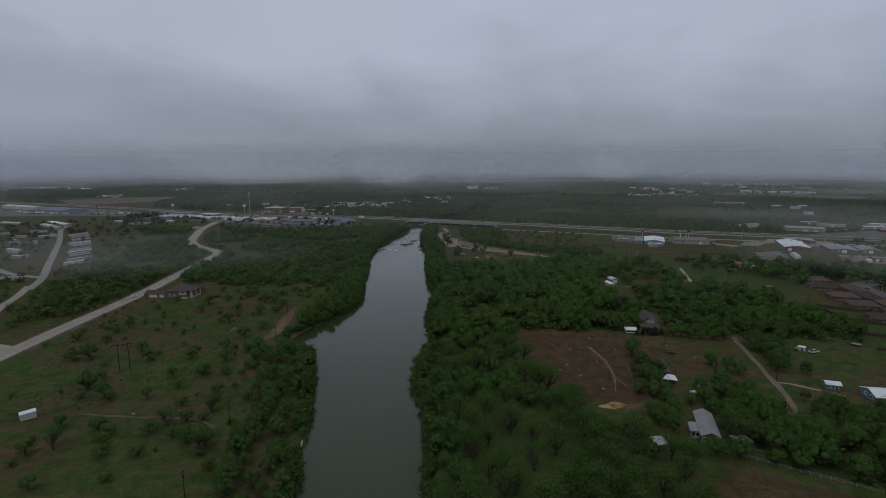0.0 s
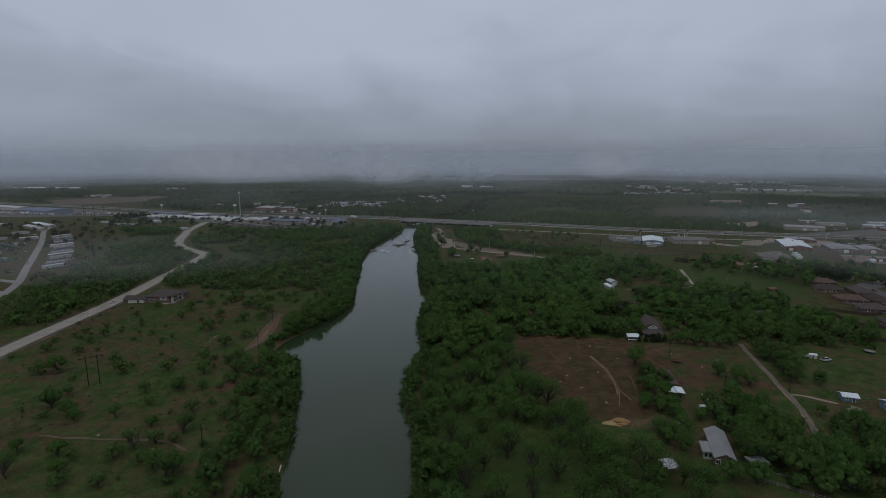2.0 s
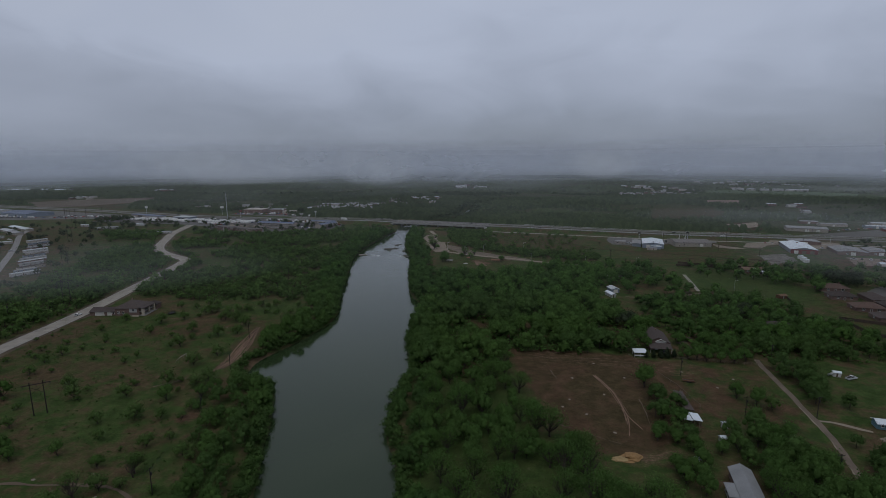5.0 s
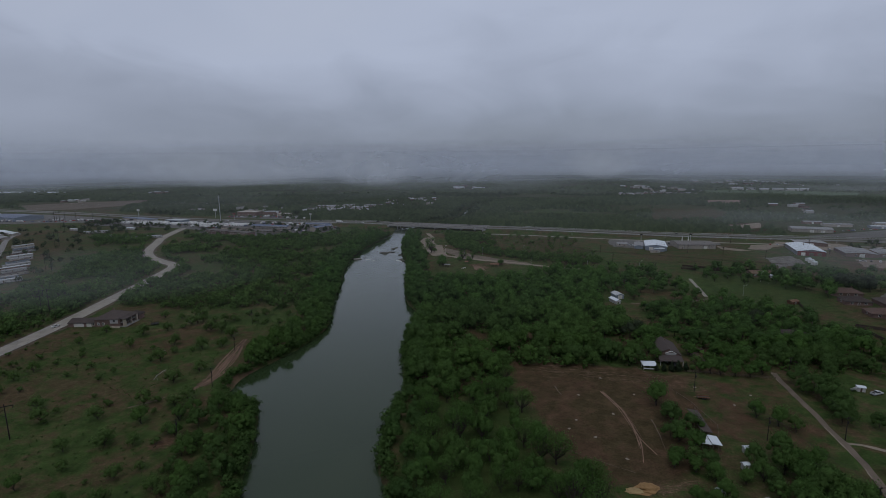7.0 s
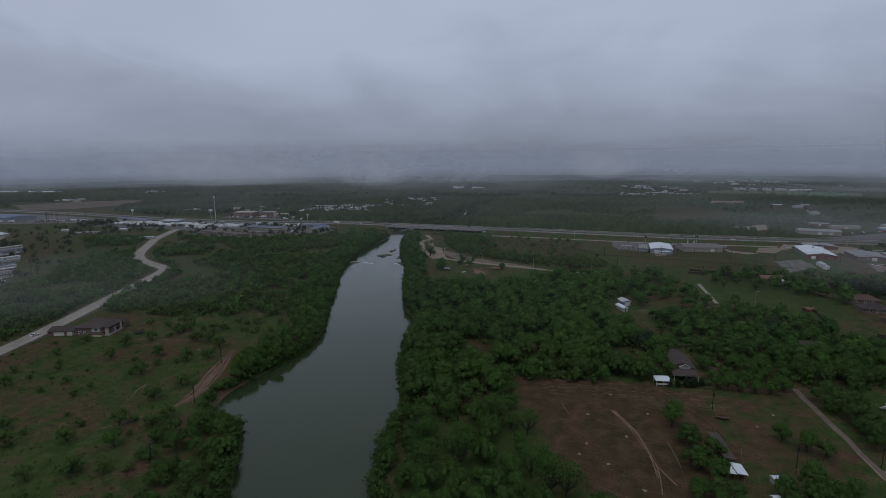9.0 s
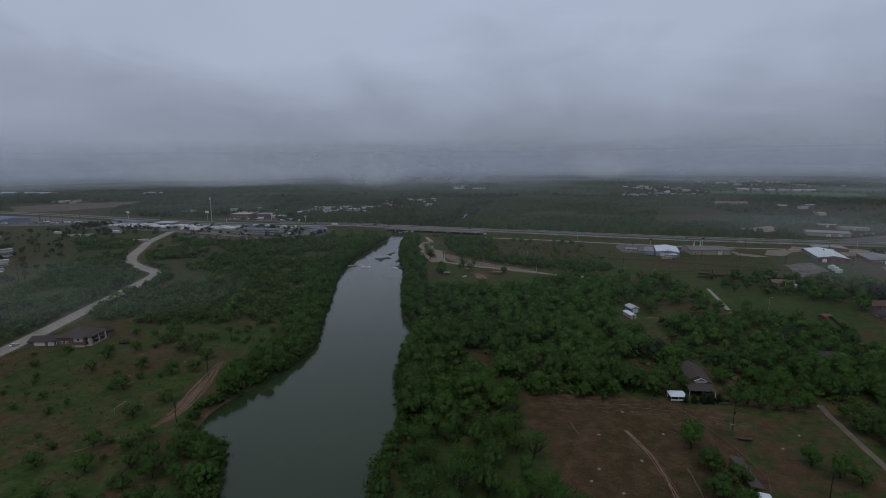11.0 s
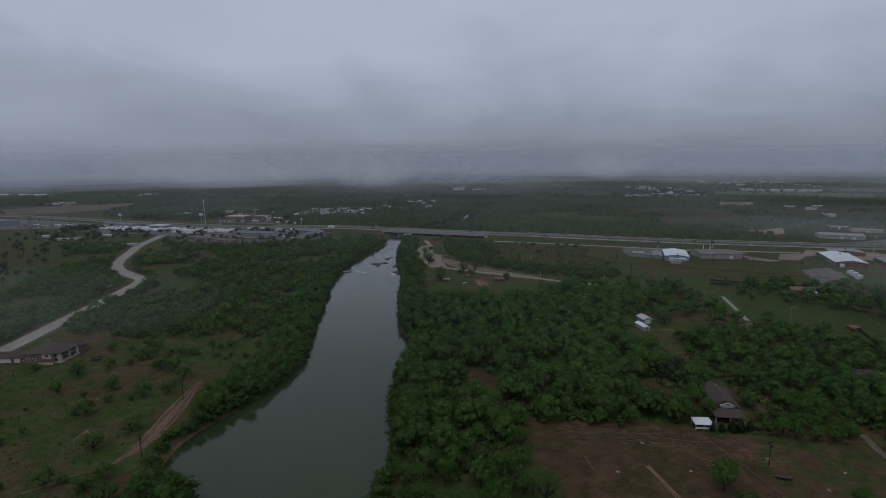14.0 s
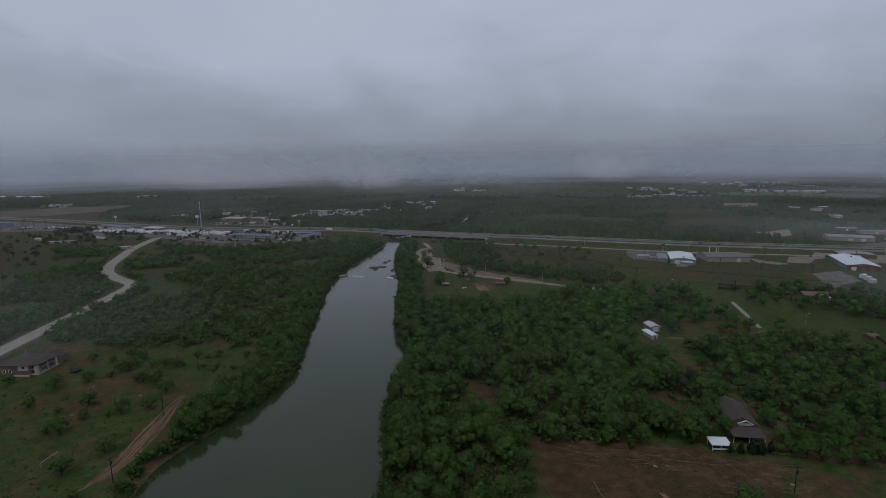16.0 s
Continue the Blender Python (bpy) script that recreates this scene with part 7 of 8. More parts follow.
# ---- poles and wires ----
def pole_kind(height, arms=1):
    r = new("utility_pole")
    part("pole", barred((0, 0, -0.5), (0, 0, height), 0.17, 0.11, 8), POLE_WOOD, r)
    for k in range(arms):
        z = height - 0.45 - 0.9 * k
        part("crossarm", boxed(-1.25, 1.25, -0.16, -0.06, z - 0.07, z + 0.07), POLE_WOOD, r)
        for xx in (-1.1, 0.35, 1.1):
            part("insulator", barred((xx, -0.11, z + 0.07), (xx, -0.11, z + 0.3), 0.06, 0.04, 6), RUBBER, r)
    part("transformer", barred((0.3, 0.0, height - 2.6), (0.3, 0.0, height - 1.6), 0.26, sides=8), RUBBER, r)
    return tagged(r, "dark wooden utility pole with crossarm", "pole", "utility poles")


def wires(points, label="thin sagging power lines between wooden poles", spread=(-1.1, 0.35, 1.1), z0=None):
    """Sagging cables over a row of poles (x, y, height of arm)."""
    r = new("power_line")
    tagged(r, label, "cable", "power lines")
    for s in spread:
        path = []
        for (ax, ay, az), (bx, by, bz) in zip(points, points[1:]):
            d = Vector((bx - ax, by - ay, 0)).normalized()
            side = Vector((d.y, -d.x, 0)) * s
            far = math.hypot(bx - ax, by - ay)
            path += [Vector((ax + (bx - ax) * u, ay + (by - ay) * u, az + (bz - az) * u - 0.022 * far * 4 * u * (1 - u))) + side for u in np.arange(8) / 8]
        path.append(Vector(points[-1]) + side)
        v, f = tube(path, [0.024] * len(path), 3)
        shared("cable", mesh_of("cable", v, f, [RUBBER]), r)


POLE = pole_kind(9.0)
first = True
RUNS = [[(-77, 85, 85), (-87.7, 125.6, 85), (-95.5, 167.2, 80), (-106.1, 214, 78), (-116.4, 258.1, 80), (-126.4, 300.6, 78), (-137, 346, 75), (-146, 392, 78), (-156, 440, 78), (-168, 500, 78)],
        [(114, 186, 10), (105.4, 224, 10), (96, 262, 10)], [(160, 170, 20), (132.6, 225, 20), (146, 280, 20)],
        [(136, 589, -20), (137, 545, -20), (139, 500, -20)], [(196, 596, -15), (226, 588, -15), (256, 575, -15), (290, 560, -15)], [(268, 470, -15), (232, 500, -15), (196, 500, -15), (160, 495, -15), (121, 500, -15)],
        [(175, 640, 0), (230, 660, 0), (300, 650, 0), (372, 625, 0)], [(-8.5, 560, 0)], [(350, 560, 0), (402, 548, 0), (440, 540, 0)], [(-300, 330, 30), (-318, 395, 30), (-345, 470, 30)]]
for run in RUNS:
    for x, y, rot in run:
        m = pose(x, y, 0, 0, 0, rot)
        if first:
            POLE.matrix_basis, first = m, False
        else:
            copy_thing(POLE, m)
    if len(run) > 1:
        wires([(x, y, 8.85) for x, y, _ in run])


def pylon(x, y, rot, height=13.0):
    r = new("transmission_pole")
    r.matrix_basis = pose(x, y, 0, 0, 0, rot)
    tagged(r, "tall H-frame wooden transmission pole", "pylon", "transmission poles")
    for xx in (-2.1, 2.1):
        part("pole", barred((xx, 0, -0.5), (xx, 0, height), 0.22, 0.15, 8), POLE_WOOD, r)
    part("crossarm", boxed(-4.6, 4.6, -0.12, 0.12, height - 1.2, height - 0.9), POLE_WOOD, r)
    for a in ((-2.1, 2.1), (2.1, -2.1)):
        part("brace", barred((a[0], 0, height - 5), (a[1], 0, height - 2), 0.07, sides=4), POLE_WOOD, r)
    for xx in (-4.3, 0, 4.3):
        part("insulator", barred((xx, 0, height - 1.2), (xx, 0, height - 2.1), 0.09, 0.07, 6), RUBBER, r)


PYL = [(-120, 60), (-171, 211.5), (-285, 360), (-396, 489), (-510.5, 632), (-620, 770), (-726, 886)]
for x, y in PYL:
    pylon(x, y, 37, 14.0 if y < 300 else 18.0)
wires([(x, y, 11.9 if y < 300 else 15.9) for x, y in PYL], "high transmission lines across the pasture", (-4.3, 0, 4.3))
for x, y in ((-700, 870), (-690, 882), (-712, 862), (-745, 900), (-668, 893)):
    copy_thing(POLE, pose(x, y, 0, 0, 0, -20)).scale = (1.5, 1.5, 2.0)


def lamp_post(x, y, rot, height=8.0):
    r = new("street_lamp")
    r.matrix_basis = pose(x, y, float(ground_z(x, y)[0]), 0, 0, rot)
    tagged(r, "grey steel street lamp with curved arm", "street lamp", "street lamps")
    part("pole", barred((0, 0, -0.3), (0, 0, height), 0.12, 0.08, 8), STEEL, r)
    part("arm", barred((0, 0, height - 0.05), (1.5, 0, height + 0.35), 0.06, 0.05, 6), STEEL, r)
    part("lamp_head", boxed(1.3, 2.1, -0.16, 0.16, height + 0.25, height + 0.42), WHITE, r)


for x, y, rot in ((-8.2, 556, 180), (55.7, 527, 90), (54, 588, 0), (10, 577, 0), (104, 506, 90), (-30, 588, 20), (196, 418, 0), (240, 690, 0), (330, 672, 0), (420, 652, 0), (130, 715, 0), (300, 395, 180), (150, 505, 0), (232, 462, 0)):
    lamp_post(x, y, rot)
mast = new("lattice_mast")
mast.matrix_basis = pose(-430, 880, 0)
tagged(mast, "tall slender pale radio mast behind dealers", "mast")
part("shaft", barred((0, 0, -1), (0, 0, 44), 0.7, 0.4, 8), STEEL, mast)
for k in range(3):
    part("antenna", barred((math.cos(k * 2.1) * 0.9, math.sin(k * 2.1) * 0.9, 40), (math.cos(k * 2.1) * 0.9, math.sin(k * 2.1) * 0.9, 43.5), 0.25, sides=6), WHITE, mast)
for x, y, hgt, wd, lab in ((-630, 960, 14, 7, "tall yellow and white roadside sign"), (-470, 940, 16, 8, "tall white roadside sign"), (-418, 905, 12, 6, "tall red roadside sign"), (-350, 930, 12, 5, "tall white roadside sign"), (262, 668, 9, 3, "tall dark roadside sign"), (205, 672, 8, 3, "small dark roadside sign board"), (-280, 900, 11, 4, "tall pale roadside sign board")):
    sgn = new("road_sign")
    sgn.matrix_basis = pose(x, y, 0, 0, 0, -18)
    tagged(sgn, lab, "sign")
    part("post", barred((0, 0, -0.5), (0, 0, hgt), 0.3, sides=8), STEEL, sgn)
    part("board", boxed(-wd / 2, wd / 2, -0.3, 0.3, hgt - wd * 0.5, hgt), RED if "red" in lab else (RUBBER if "dark" in lab else WHITE), sgn)
for x in (249, 256):
    fl = new("flag_spire")
    fl.matrix_basis = pose(x, 660, 0)
    tagged(fl, "small white pointed inflatable beside the highway", "sign")
    part("spire", barred((0, 0, 0), (0, 0, 7.5), 0.9, 0.08, 8), WHITE, fl)


# ---- fences ----
def fence(label, pts, post_gap, height, rails, mat, boards=False, thick=0.045):
    r = new("fence")
    tagged(r, label, "fence", "")
    line = []
    for a, b in zip(pts, pts[1:]):
        n = max(1, round(math.hypot(b[0] - a[0], b[1] - a[1]) / post_gap))
        line += [(a[0] + (b[0] - a[0]) * k / n, a[1] + (b[1] - a[1]) * k / n) for k in range(n)]
    line.append(pts[-1])
    me = None
    for x, y in line:
        if me is None:
            bm = boxed(-0.07, 0.07, -0.07, 0.07, -0.3, height)
            me = bpy.data.meshes.new("post")
            bm.to_mesh(me)
            bm.free()
            me.materials.append(mat)
        shared("post", me, r, m=pose(x, y, 0))
    for a, b in zip(pts, pts[1:]):
        d = math.hypot(b[0] - a[0], b[1] - a[1])
        ang = math.degrees(math.atan2(b[1] - a[1], b[0] - a[0]))
        if boards:
            part("board_run", boxed(0, d, -0.03, 0.03, 0.05, height), mat, r, m=pose(a[0], a[1], 0, 0, 0, ang))
        else:
            for z in rails:
                part("rail", boxed(0, d, -0.04, 0.04, z - thick, z + thick), mat, r, m=pose(a[0], a[1], 0, 0, 0, ang))
    return r


fence("grey-white two-rail paddock fence", [(87.8, 166.2), (85.5, 161.9), (91.5, 159.6), (99, 154.8), (108.8, 150.7), (120, 145)], 3.0, 1.3, (0.55, 1.15), GREY_ROOF, thick=0.035)
fence("grey-white rail fence under farm trees", [(88.4, 166.0), (98.1, 163.2), (109, 160.7), (116, 158.4)], 3.0, 1.3, (0.75, 1.15), GREY_ROOF, thick=0.035)
fence("pale rail fence along the brown field", [(100.6, 282.0), (111.8, 280.6), (137.5, 275.5)], 3.0, 1.2, (0.6, 1.1), WOOD)
fence("thin grey fence beside sheds in the field", [(89.5, 246), (87.5, 234), (85.8, 223)], 3.0, 1.1, (0.6, 1.0), WOOD)
fence("thin wire fence across the brown field", [(79, 285), (85, 268), (90, 250), (92, 232), (80, 205), (66, 170)], 5.0, 1.1, (1.0,), WOOD)
fence("dark wire fence along a grass paddock", [(110, 640), (121.7, 604), (137, 590.6), (202.5, 566), (260.5, 540), (292, 528)], 6.0, 1.3, (0.5, 0.9, 1.25), DARK_WOOD)
fence("dark wire fence below the storage shed", [(-166, 176), (-172, 168), (-185, 158), (-196, 140)], 3.0, 1.3, (0.5, 0.9, 1.25), DARK_WOOD)
for pts in ([(226, 351), (246, 339), (256, 342)], [(223, 321), (235, 314.5), (248, 308)], [(206, 296), (224, 290), (240, 286)], [(206, 268), (228, 262)], [(226, 351), (223, 321)], [(188, 509), (200, 506)], [(207, 504), (236, 496)], [(240, 496), (262, 490), (272, 470)]):
    fence("dark brown board garden fence", pts, 2.6, 1.9, (), DARK_WOOD, True)

for pts in ([(194, 521), (208.5, 513), (231, 505.5), (260.5, 498.5), (245.5, 462)], [(226, 408), (217.8, 384), (210, 362)]):
    fence("dark brown board fence behind gardens", pts, 2.6, 1.8, (), DARK_WOOD, True)

# ---- field and garden things ----
gl = new("football_goal")
gl.matrix_basis = pose(-146, 267.5, 0, 0, 0, 88)
tagged(gl, "white football goal frame in rough grass", "goal")
for xx in (-3.4, 3.4):
    part("goalpost", barred((xx, 0, -0.2), (xx, 0, 2.3), 0.055, sides=8), SIDING, gl)
    part("stay", barred((xx, 0, 2.3), (xx, 1.8, 0), 0.035, sides=6), SIDING, gl)
part("crossbar", barred((-3.4, 0, 2.3), (3.4, 0, 2.3), 0.055, sides=8), SIDING, gl)


def trampoline(x, y, label, pad, net=True):
    r = new("trampoline")
    r.matrix_basis = pose(x, y, 0)
    tagged(r, label, "trampoline")
    bm = bmesh.new()
    bmesh.ops.create_circle(bm, cap_ends=True, radius=2.2, segments=20, matrix=Matrix.Translation((0, 0, 0.85)))
    part("bed", bm, pad, r)
    ring = bmesh.new()
    for k in range(20):
        a, b = 2 * math.pi * k / 20, 2 * math.pi * (k + 1) / 20
        rod(ring, (2.25 * math.cos(a), 2.25 * math.sin(a), 0.85), (2.25 * math.cos(b), 2.25 * math.sin(b), 0.85), 0.12, sides=5)
    part("rim", ring, RUBBER if net else BLUE_ROOF, r)
    for k in range(6):
        a = math.pi * k / 3
        part("leg", barred((2.2 * math.cos(a), 2.2 * math.sin(a), -0.1), (2.2 * math.cos(a), 2.2 * math.sin(a), 2.6 if net else 0.85), 0.05, sides=6), RUBBER, r)


trampoline(-198, 342.5, "round black trampoline in the pasture", RUBBER)
trampoline(200.6, 274.9, "round pale covered trampoline in a garden", SANDY, False)
tr = new("utility_trailer")
tr.matrix_basis = pose(97, 255.5, 0, 0, 0, -8)
tagged(tr, "rusty flatbed trailer parked in the brown field", "trailer")
part("bed", boxed(-2.4, 2.4, -1.0, 1.0, 0.55, 0.7), DARK_WOOD, tr)
for yy in (-1.0, 0.92):
    part("side_rail", boxed(-2.4, 2.4, yy, yy + 0.08, 0.7, 1.1), RUST, tr)
part("tongue", boxed(-3.7, -2.4, -0.08, 0.08, 0.5, 0.62), RUST, tr)
for xx in (-0.45, 0.5):
    for yy in (-1.2, 1.02):
        part("wheel", barred((xx, yy, 0.36), (xx, yy + 0.2, 0.36), 0.36, sides=12), RUBBER, tr)
dk = new("dock")
dk.matrix_basis = pose(-65.5, 159.0, WATER_Z, 0, 0, 100)
tagged(dk, "small pale wooden river jetty", "jetty")
for k in range(8):
    part("plank", boxed(-2.2 + k * 0.56, -2.2 + k * 0.56 + 0.5, -1.05, 1.05, 0.5, 0.58), SIDING, dk)
for xx in (-2, 2):
    for yy in (-0.95, 0.95):
        part("pile", barred((xx, yy, -2.5), (xx, yy, 0.95), 0.1, sides=6), WOOD, dk)
gd = new("dock")
gd.matrix_basis = pose(-120.5, 561, WATER_Z, 0, 0, 30)
tagged(gd, "grey concrete landing on the river bank", "jetty")
part("slab", boxed(-3.5, 3.5, -1.6, 1.6, -2, 0.9), CONCRETE, gd)
part("step", boxed(3.5, 4.6, -1.6, 1.6, -2, 0.45), CONCRETE, gd)
for hx, hy, sx, sy, sz, mat, label in ((54.2, 195.0, 3.0, 2.3, 0.9, ORANGE_SAND, "low heap of orange sand at the field's edge"), (49.6, 193.6, 2.6, 1.7, 0.45, material("yellow_sand", (0.235, 0.172, 0.085), 0.95, vary=0.3, grain=1.0, spots=0.3), "spread heap of yellow sand at the field's edge")):
    sp = new("sand_heap")
    sp.matrix_basis = pose(hx, hy, 0.0)
    bm = bmesh.new()
    bmesh.ops.create_icosphere(bm, subdivisions=4, radius=1.0)
    for v in bm.verts:
        k = 1 + 0.45 * noise.noise(v.co * 1.5 + Vector((hx, 0, 0))) + 0.2 * noise.noise(v.co * 4.0)
        v.co = Vector((v.co.x * sx * k, v.co.y * sy * k, max(v.co.z, -0.05) * sz * k * (1 + 0.5 * noise.noise(v.co * 3.1))))
    part("heap", bm, mat, sp, smooth=True)
    tagged(sp, label, "sand heap")
PALE_STONE = material("pale_field_stone", (0.16, 0.135, 0.11), 0.95, vary=0.3, grain=2)
for k, (x, y) in enumerate([(33.8, 218), (36.7, 229), (40.6, 235.6), (45.7, 256.7), (59.1, 274), (45.1, 223.5), (69.4, 258), (56.1, 240.7), (52.5, 210.3), (98, 266), (118, 259), (107, 250), (-112, 165), (-138, 172), (-121, 176), (-165, 300), (-148, 318), (-176, 326)]):
    bm = bmesh.new()
    bmesh.ops.create_icosphere(bm, subdivisions=2, radius=1.0)
    for v in bm.verts:
        u = 1 + 0.5 * noise.noise(v.co * 1.6 + Vector((k * 3.1, 0, 0)))
        v.co = Vector((v.co.x * 0.7 * u, v.co.y * 0.5 * u, v.co.z * 0.18 * u))
    st = part("stone", bm, PALE_STONE)
    st.matrix_basis = pose(x, y, 0.05, 0, 0, k * 40)
    tagged(st, "flat pale stone lying on bare ground", "stone", "pale field stones")


def rock(x, y, z, sx, sy, sz, seed):
    bm = bmesh.new()
    bmesh.ops.create_icosphere(bm, subdivisions=3, radius=1.0)
    for v in bm.verts:
        k = 1 + 0.45 * noise.noise(v.co * 1.4 + Vector((seed, 0, 0))) + 0.2 * noise.noise(v.co * 4 + Vector((seed, 3, 0)))
        v.co = Vector((v.co.x * sx * k, v.co.y * sy * k, v.co.z * sz * k))
    ob = part("rock", bm, ROCK, smooth=False)
    ob.matrix_basis = pose(x, y, z)
    tagged(ob, "dark rock islet with weeds in the river", "rock", "river rocks")


for k, (x, y, sx, sy, sz) in enumerate([(-98, 598, 5.5, 3.5, 1.1), (-92, 602, 4, 3, 0.9), (-96, 588, 2.2, 2, 0.7), (-92.5, 624, 2.4, 3.5, 1.2), (-90, 632, 1.8, 2, 0.8), (-84, 652, 3.4, 7, 1.4), (-79, 585, 2, 3, 0.9), (-74, 560, 2.2, 3, 0.9), (-71, 553, 2.4, 2, 0.8)]):
    rock(x, y, WATER_Z, sx, sy, sz, k * 3.7)
for x, y, L, W in ((-109, 561, 6, 1.6), (-103, 558, 4, 1.4), (-76.5, 556, 4.5, 2.2), (-73, 551, 3.0, 1.5)):
    bm = bmesh.new()
    bmesh.ops.create_icosphere(bm, subdivisions=3, radius=1.0)
    for v in bm.verts:
        k = 1 + 0.8 * noise.noise(v.co * 2.3 + Vector((x, y, 0)))
        v.co = Vector((v.co.x * L * k * 0.5, v.co.y * W * k * 0.5, v.co.z * 0.16))
    ob = part("rapids", bm, FOAM, smooth=True)
    ob.matrix_basis = pose(x, y, WATER_Z + 0.02, 0, 0, -10)
    tagged(ob, "white foaming water at a small weir", "rapids", kind="structure")

# park furniture
for x, y, L, lab in ((20.5, 519.5, 8, "low brown park shelter beside the road"), (-24, 517, 5.5, "pale parked pontoon trailer"), (-6, 531, 3, "brown wooden notice kiosk")):
    k = open_shed(lab, x, y, -10, L, 3, 2.2, 0.3, RUST if "brown" in lab else GREY_ROOF, WOOD)
for x, y in ((-9, 508), (-7.5, 509.5)):
    bn = new("bench")
    bn.matrix_basis = pose(x, y, 0, 0, 0, 10)
    tagged(bn, "pale park bench in the meadow", "bench", "park benches")
    part("seat", boxed(-1.2, 1.2, -0.25, 0.25, 0.42, 0.5), WHITE, bn)
    part("backrest", boxed(-1.2, 1.2, 0.2, 0.28, 0.55, 0.95), WHITE, bn)
    for xx in (-1, 1):
        part("leg", boxed(xx - 0.06, xx + 0.06, -0.2, 0.2, -0.1, 0.42), STEEL, bn)


# ---- vehicles ----
PAINTS = [material("car_" + n, c, 0.35, vary=0.05, spots=0.03) for n, c in (("white", (0.50, 0.50, 0.495)), ("silver", (0.36, 0.37, 0.38)), ("black", (0.03, 0.03, 0.033)), ("red", (0.28, 0.03, 0.025)), ("blue", (0.04, 0.07, 0.16)))]


def wheel_mesh(r, w):
    bm = barred((0, -w / 2, 0), (0, w / 2, 0), r, sides=12)
    me = bpy.data.meshes.new("wheel")
    bm.to_mesh(me)
    bm.free()
    me.materials.append(RUBBER)
    return me


WHEEL = wheel_mesh(0.33, 0.24)
BIG_WHEEL = wheel_mesh(0.46, 0.3)


def profile(pts, w0, w1):
    """A body from a side profile (x, z), narrower at the top."""
    bm = bmesh.new()
    zs = [p[1] for p in pts]
    lo, hi = min(zs), max(zs)
    rows = [[bm.verts.new((x, s * (w0 + (w1 - w0) * (z - lo) / max(hi - lo, 0.01)) / 2, z)) for x, z in pts] for s in (-1, 1)]
    n = len(pts)
    for k in range(n):
        j = (k + 1) % n
        bm.faces.new((rows[0][k], rows[0][j], rows[1][j], rows[1][k]))
    bm.faces.new(rows[0][::-1])
    bm.faces.new(rows[1])
    bmesh.ops.recalc_face_normals(bm, faces=bm.faces[:])
    return bm


def car_kind(label, paint, kind="car"):
    r = new("car" if kind == "car" else "pickup_truck")
    tagged(r, label, "car" if kind == "car" else "pickup", "parked cars")
    if kind == "car":
        part("body", profile([(-2.2, 0.3), (2.2, 0.3), (2.25, 0.62), (2.0, 0.78), (1.0, 0.92), (-1.9, 0.95), (-2.25, 0.85)], 1.8, 1.7), paint, r)
        part("windows", profile([(-1.85, 0.93), (0.95, 0.91), (0.25, 1.36), (-1.2, 1.38)], 1.6, 1.25), GLASS, r)
        part("roof", profile([(-1.2, 1.37), (0.25, 1.35), (0.1, 1.46), (-1.05, 1.47)], 1.3, 1.1), paint, r)
    else:
        part("body", profile([(-2.7, 0.45), (2.7, 0.45), (2.75, 0.9), (2.4, 1.05), (1.3, 1.12), (-2.7, 1.12)], 1.9, 1.85), paint, r)
        part("windows", profile([(-0.7, 1.1), (1.25, 1.1), (0.6, 1.68), (-0.6, 1.7)], 1.7, 1.4), GLASS, r)
        part("roof", profile([(-0.6, 1.68), (0.6, 1.66), (0.45, 1.77), (-0.5, 1.78)], 1.45, 1.3), paint, r)
        part("cargo_bed", boxed(-2.55, -0.85, -0.75, 0.75, 1.121, 1.14), RUBBER, r)
    for xx in (-1.4, 1.4) if kind == "car" else (-1.75, 1.75):
        for yy in (-0.82, 0.82):
            shared("wheel", WHEEL, r, m=pose(xx, yy, 0.33))
    for yy in (-0.6, 0.6):
        xx = 2.2 if kind == "car" else 2.7
        part("headlight", boxed(xx, xx + 0.06, yy - 0.16, yy + 0.16, 0.62, 0.76), WHITE, r)
    return r


CAMPER = material("white_camper_skin", (0.66, 0.66, 0.64), 0.4, vary=0.05, per_object=0.15)


def camper_kind(label, L):
    r = new("camper_trailer")
    tagged(r, label, "camper", "campers on a sales lot")
    part("body", profile([(-L / 2, 0.6), (L / 2 - 0.6, 0.6), (L / 2, 1.2), (L / 2 - 0.1, 2.8), (L / 2 - 0.5, 3.1), (-L / 2, 3.1)], 2.45, 2.4), CAMPER, r)
    part("stripe", boxed(-L / 2 - 0.01, L / 2 - 0.3, -1.26, 1.26, 1.15, 1.4), PAINTS[1], r)
    for xx in (-L * 0.3, L * 0.2):
        part("window", boxed(xx - 0.6, xx + 0.6, -1.24, 1.24, 1.7, 2.3), GLASS, r)
    part("roof_unit", boxed(-0.5, 0.5, -0.4, 0.4, 3.1, 3.35), PAINTS[1], r)
    for xx in (-0.5, 0.5):
        for yy in (-1.0, 1.0):
            shared("wheel", BIG_WHEEL, r, m=pose(xx, yy, 0.46))
    part("tongue", boxed(L / 2 - 0.3, L / 2 + 1.2, -0.08, 0.08, 0.5, 0.62), STEEL, r)
    return r


CARS = [car_kind(n + " parked car", p) for n, p in zip(("white saloon", "silver saloon", "black saloon", "dark red saloon", "dark blue saloon"), PAINTS)] + [car_kind(n, p, "truck") for n, p in (("white parked pickup truck", PAINTS[0]), ("silver parked pickup truck", PAINTS[1]), ("black parked pickup truck", PAINTS[2]))]
CAMPERS = [camper_kind("long white camper on a sales lot", 9.0), camper_kind("short white camper on a sales lot", 6.5)]
placed = set()


def park(kinds, k, x, y, rot, z=0.06):
    ob = kinds[k % len(kinds)]
    m = pose(x, y, z, 0, 0, rot)
    if ob.name in placed:
        copy_thing(ob, m)
    else:
        placed.add(ob.name)
        ob.matrix_basis = m


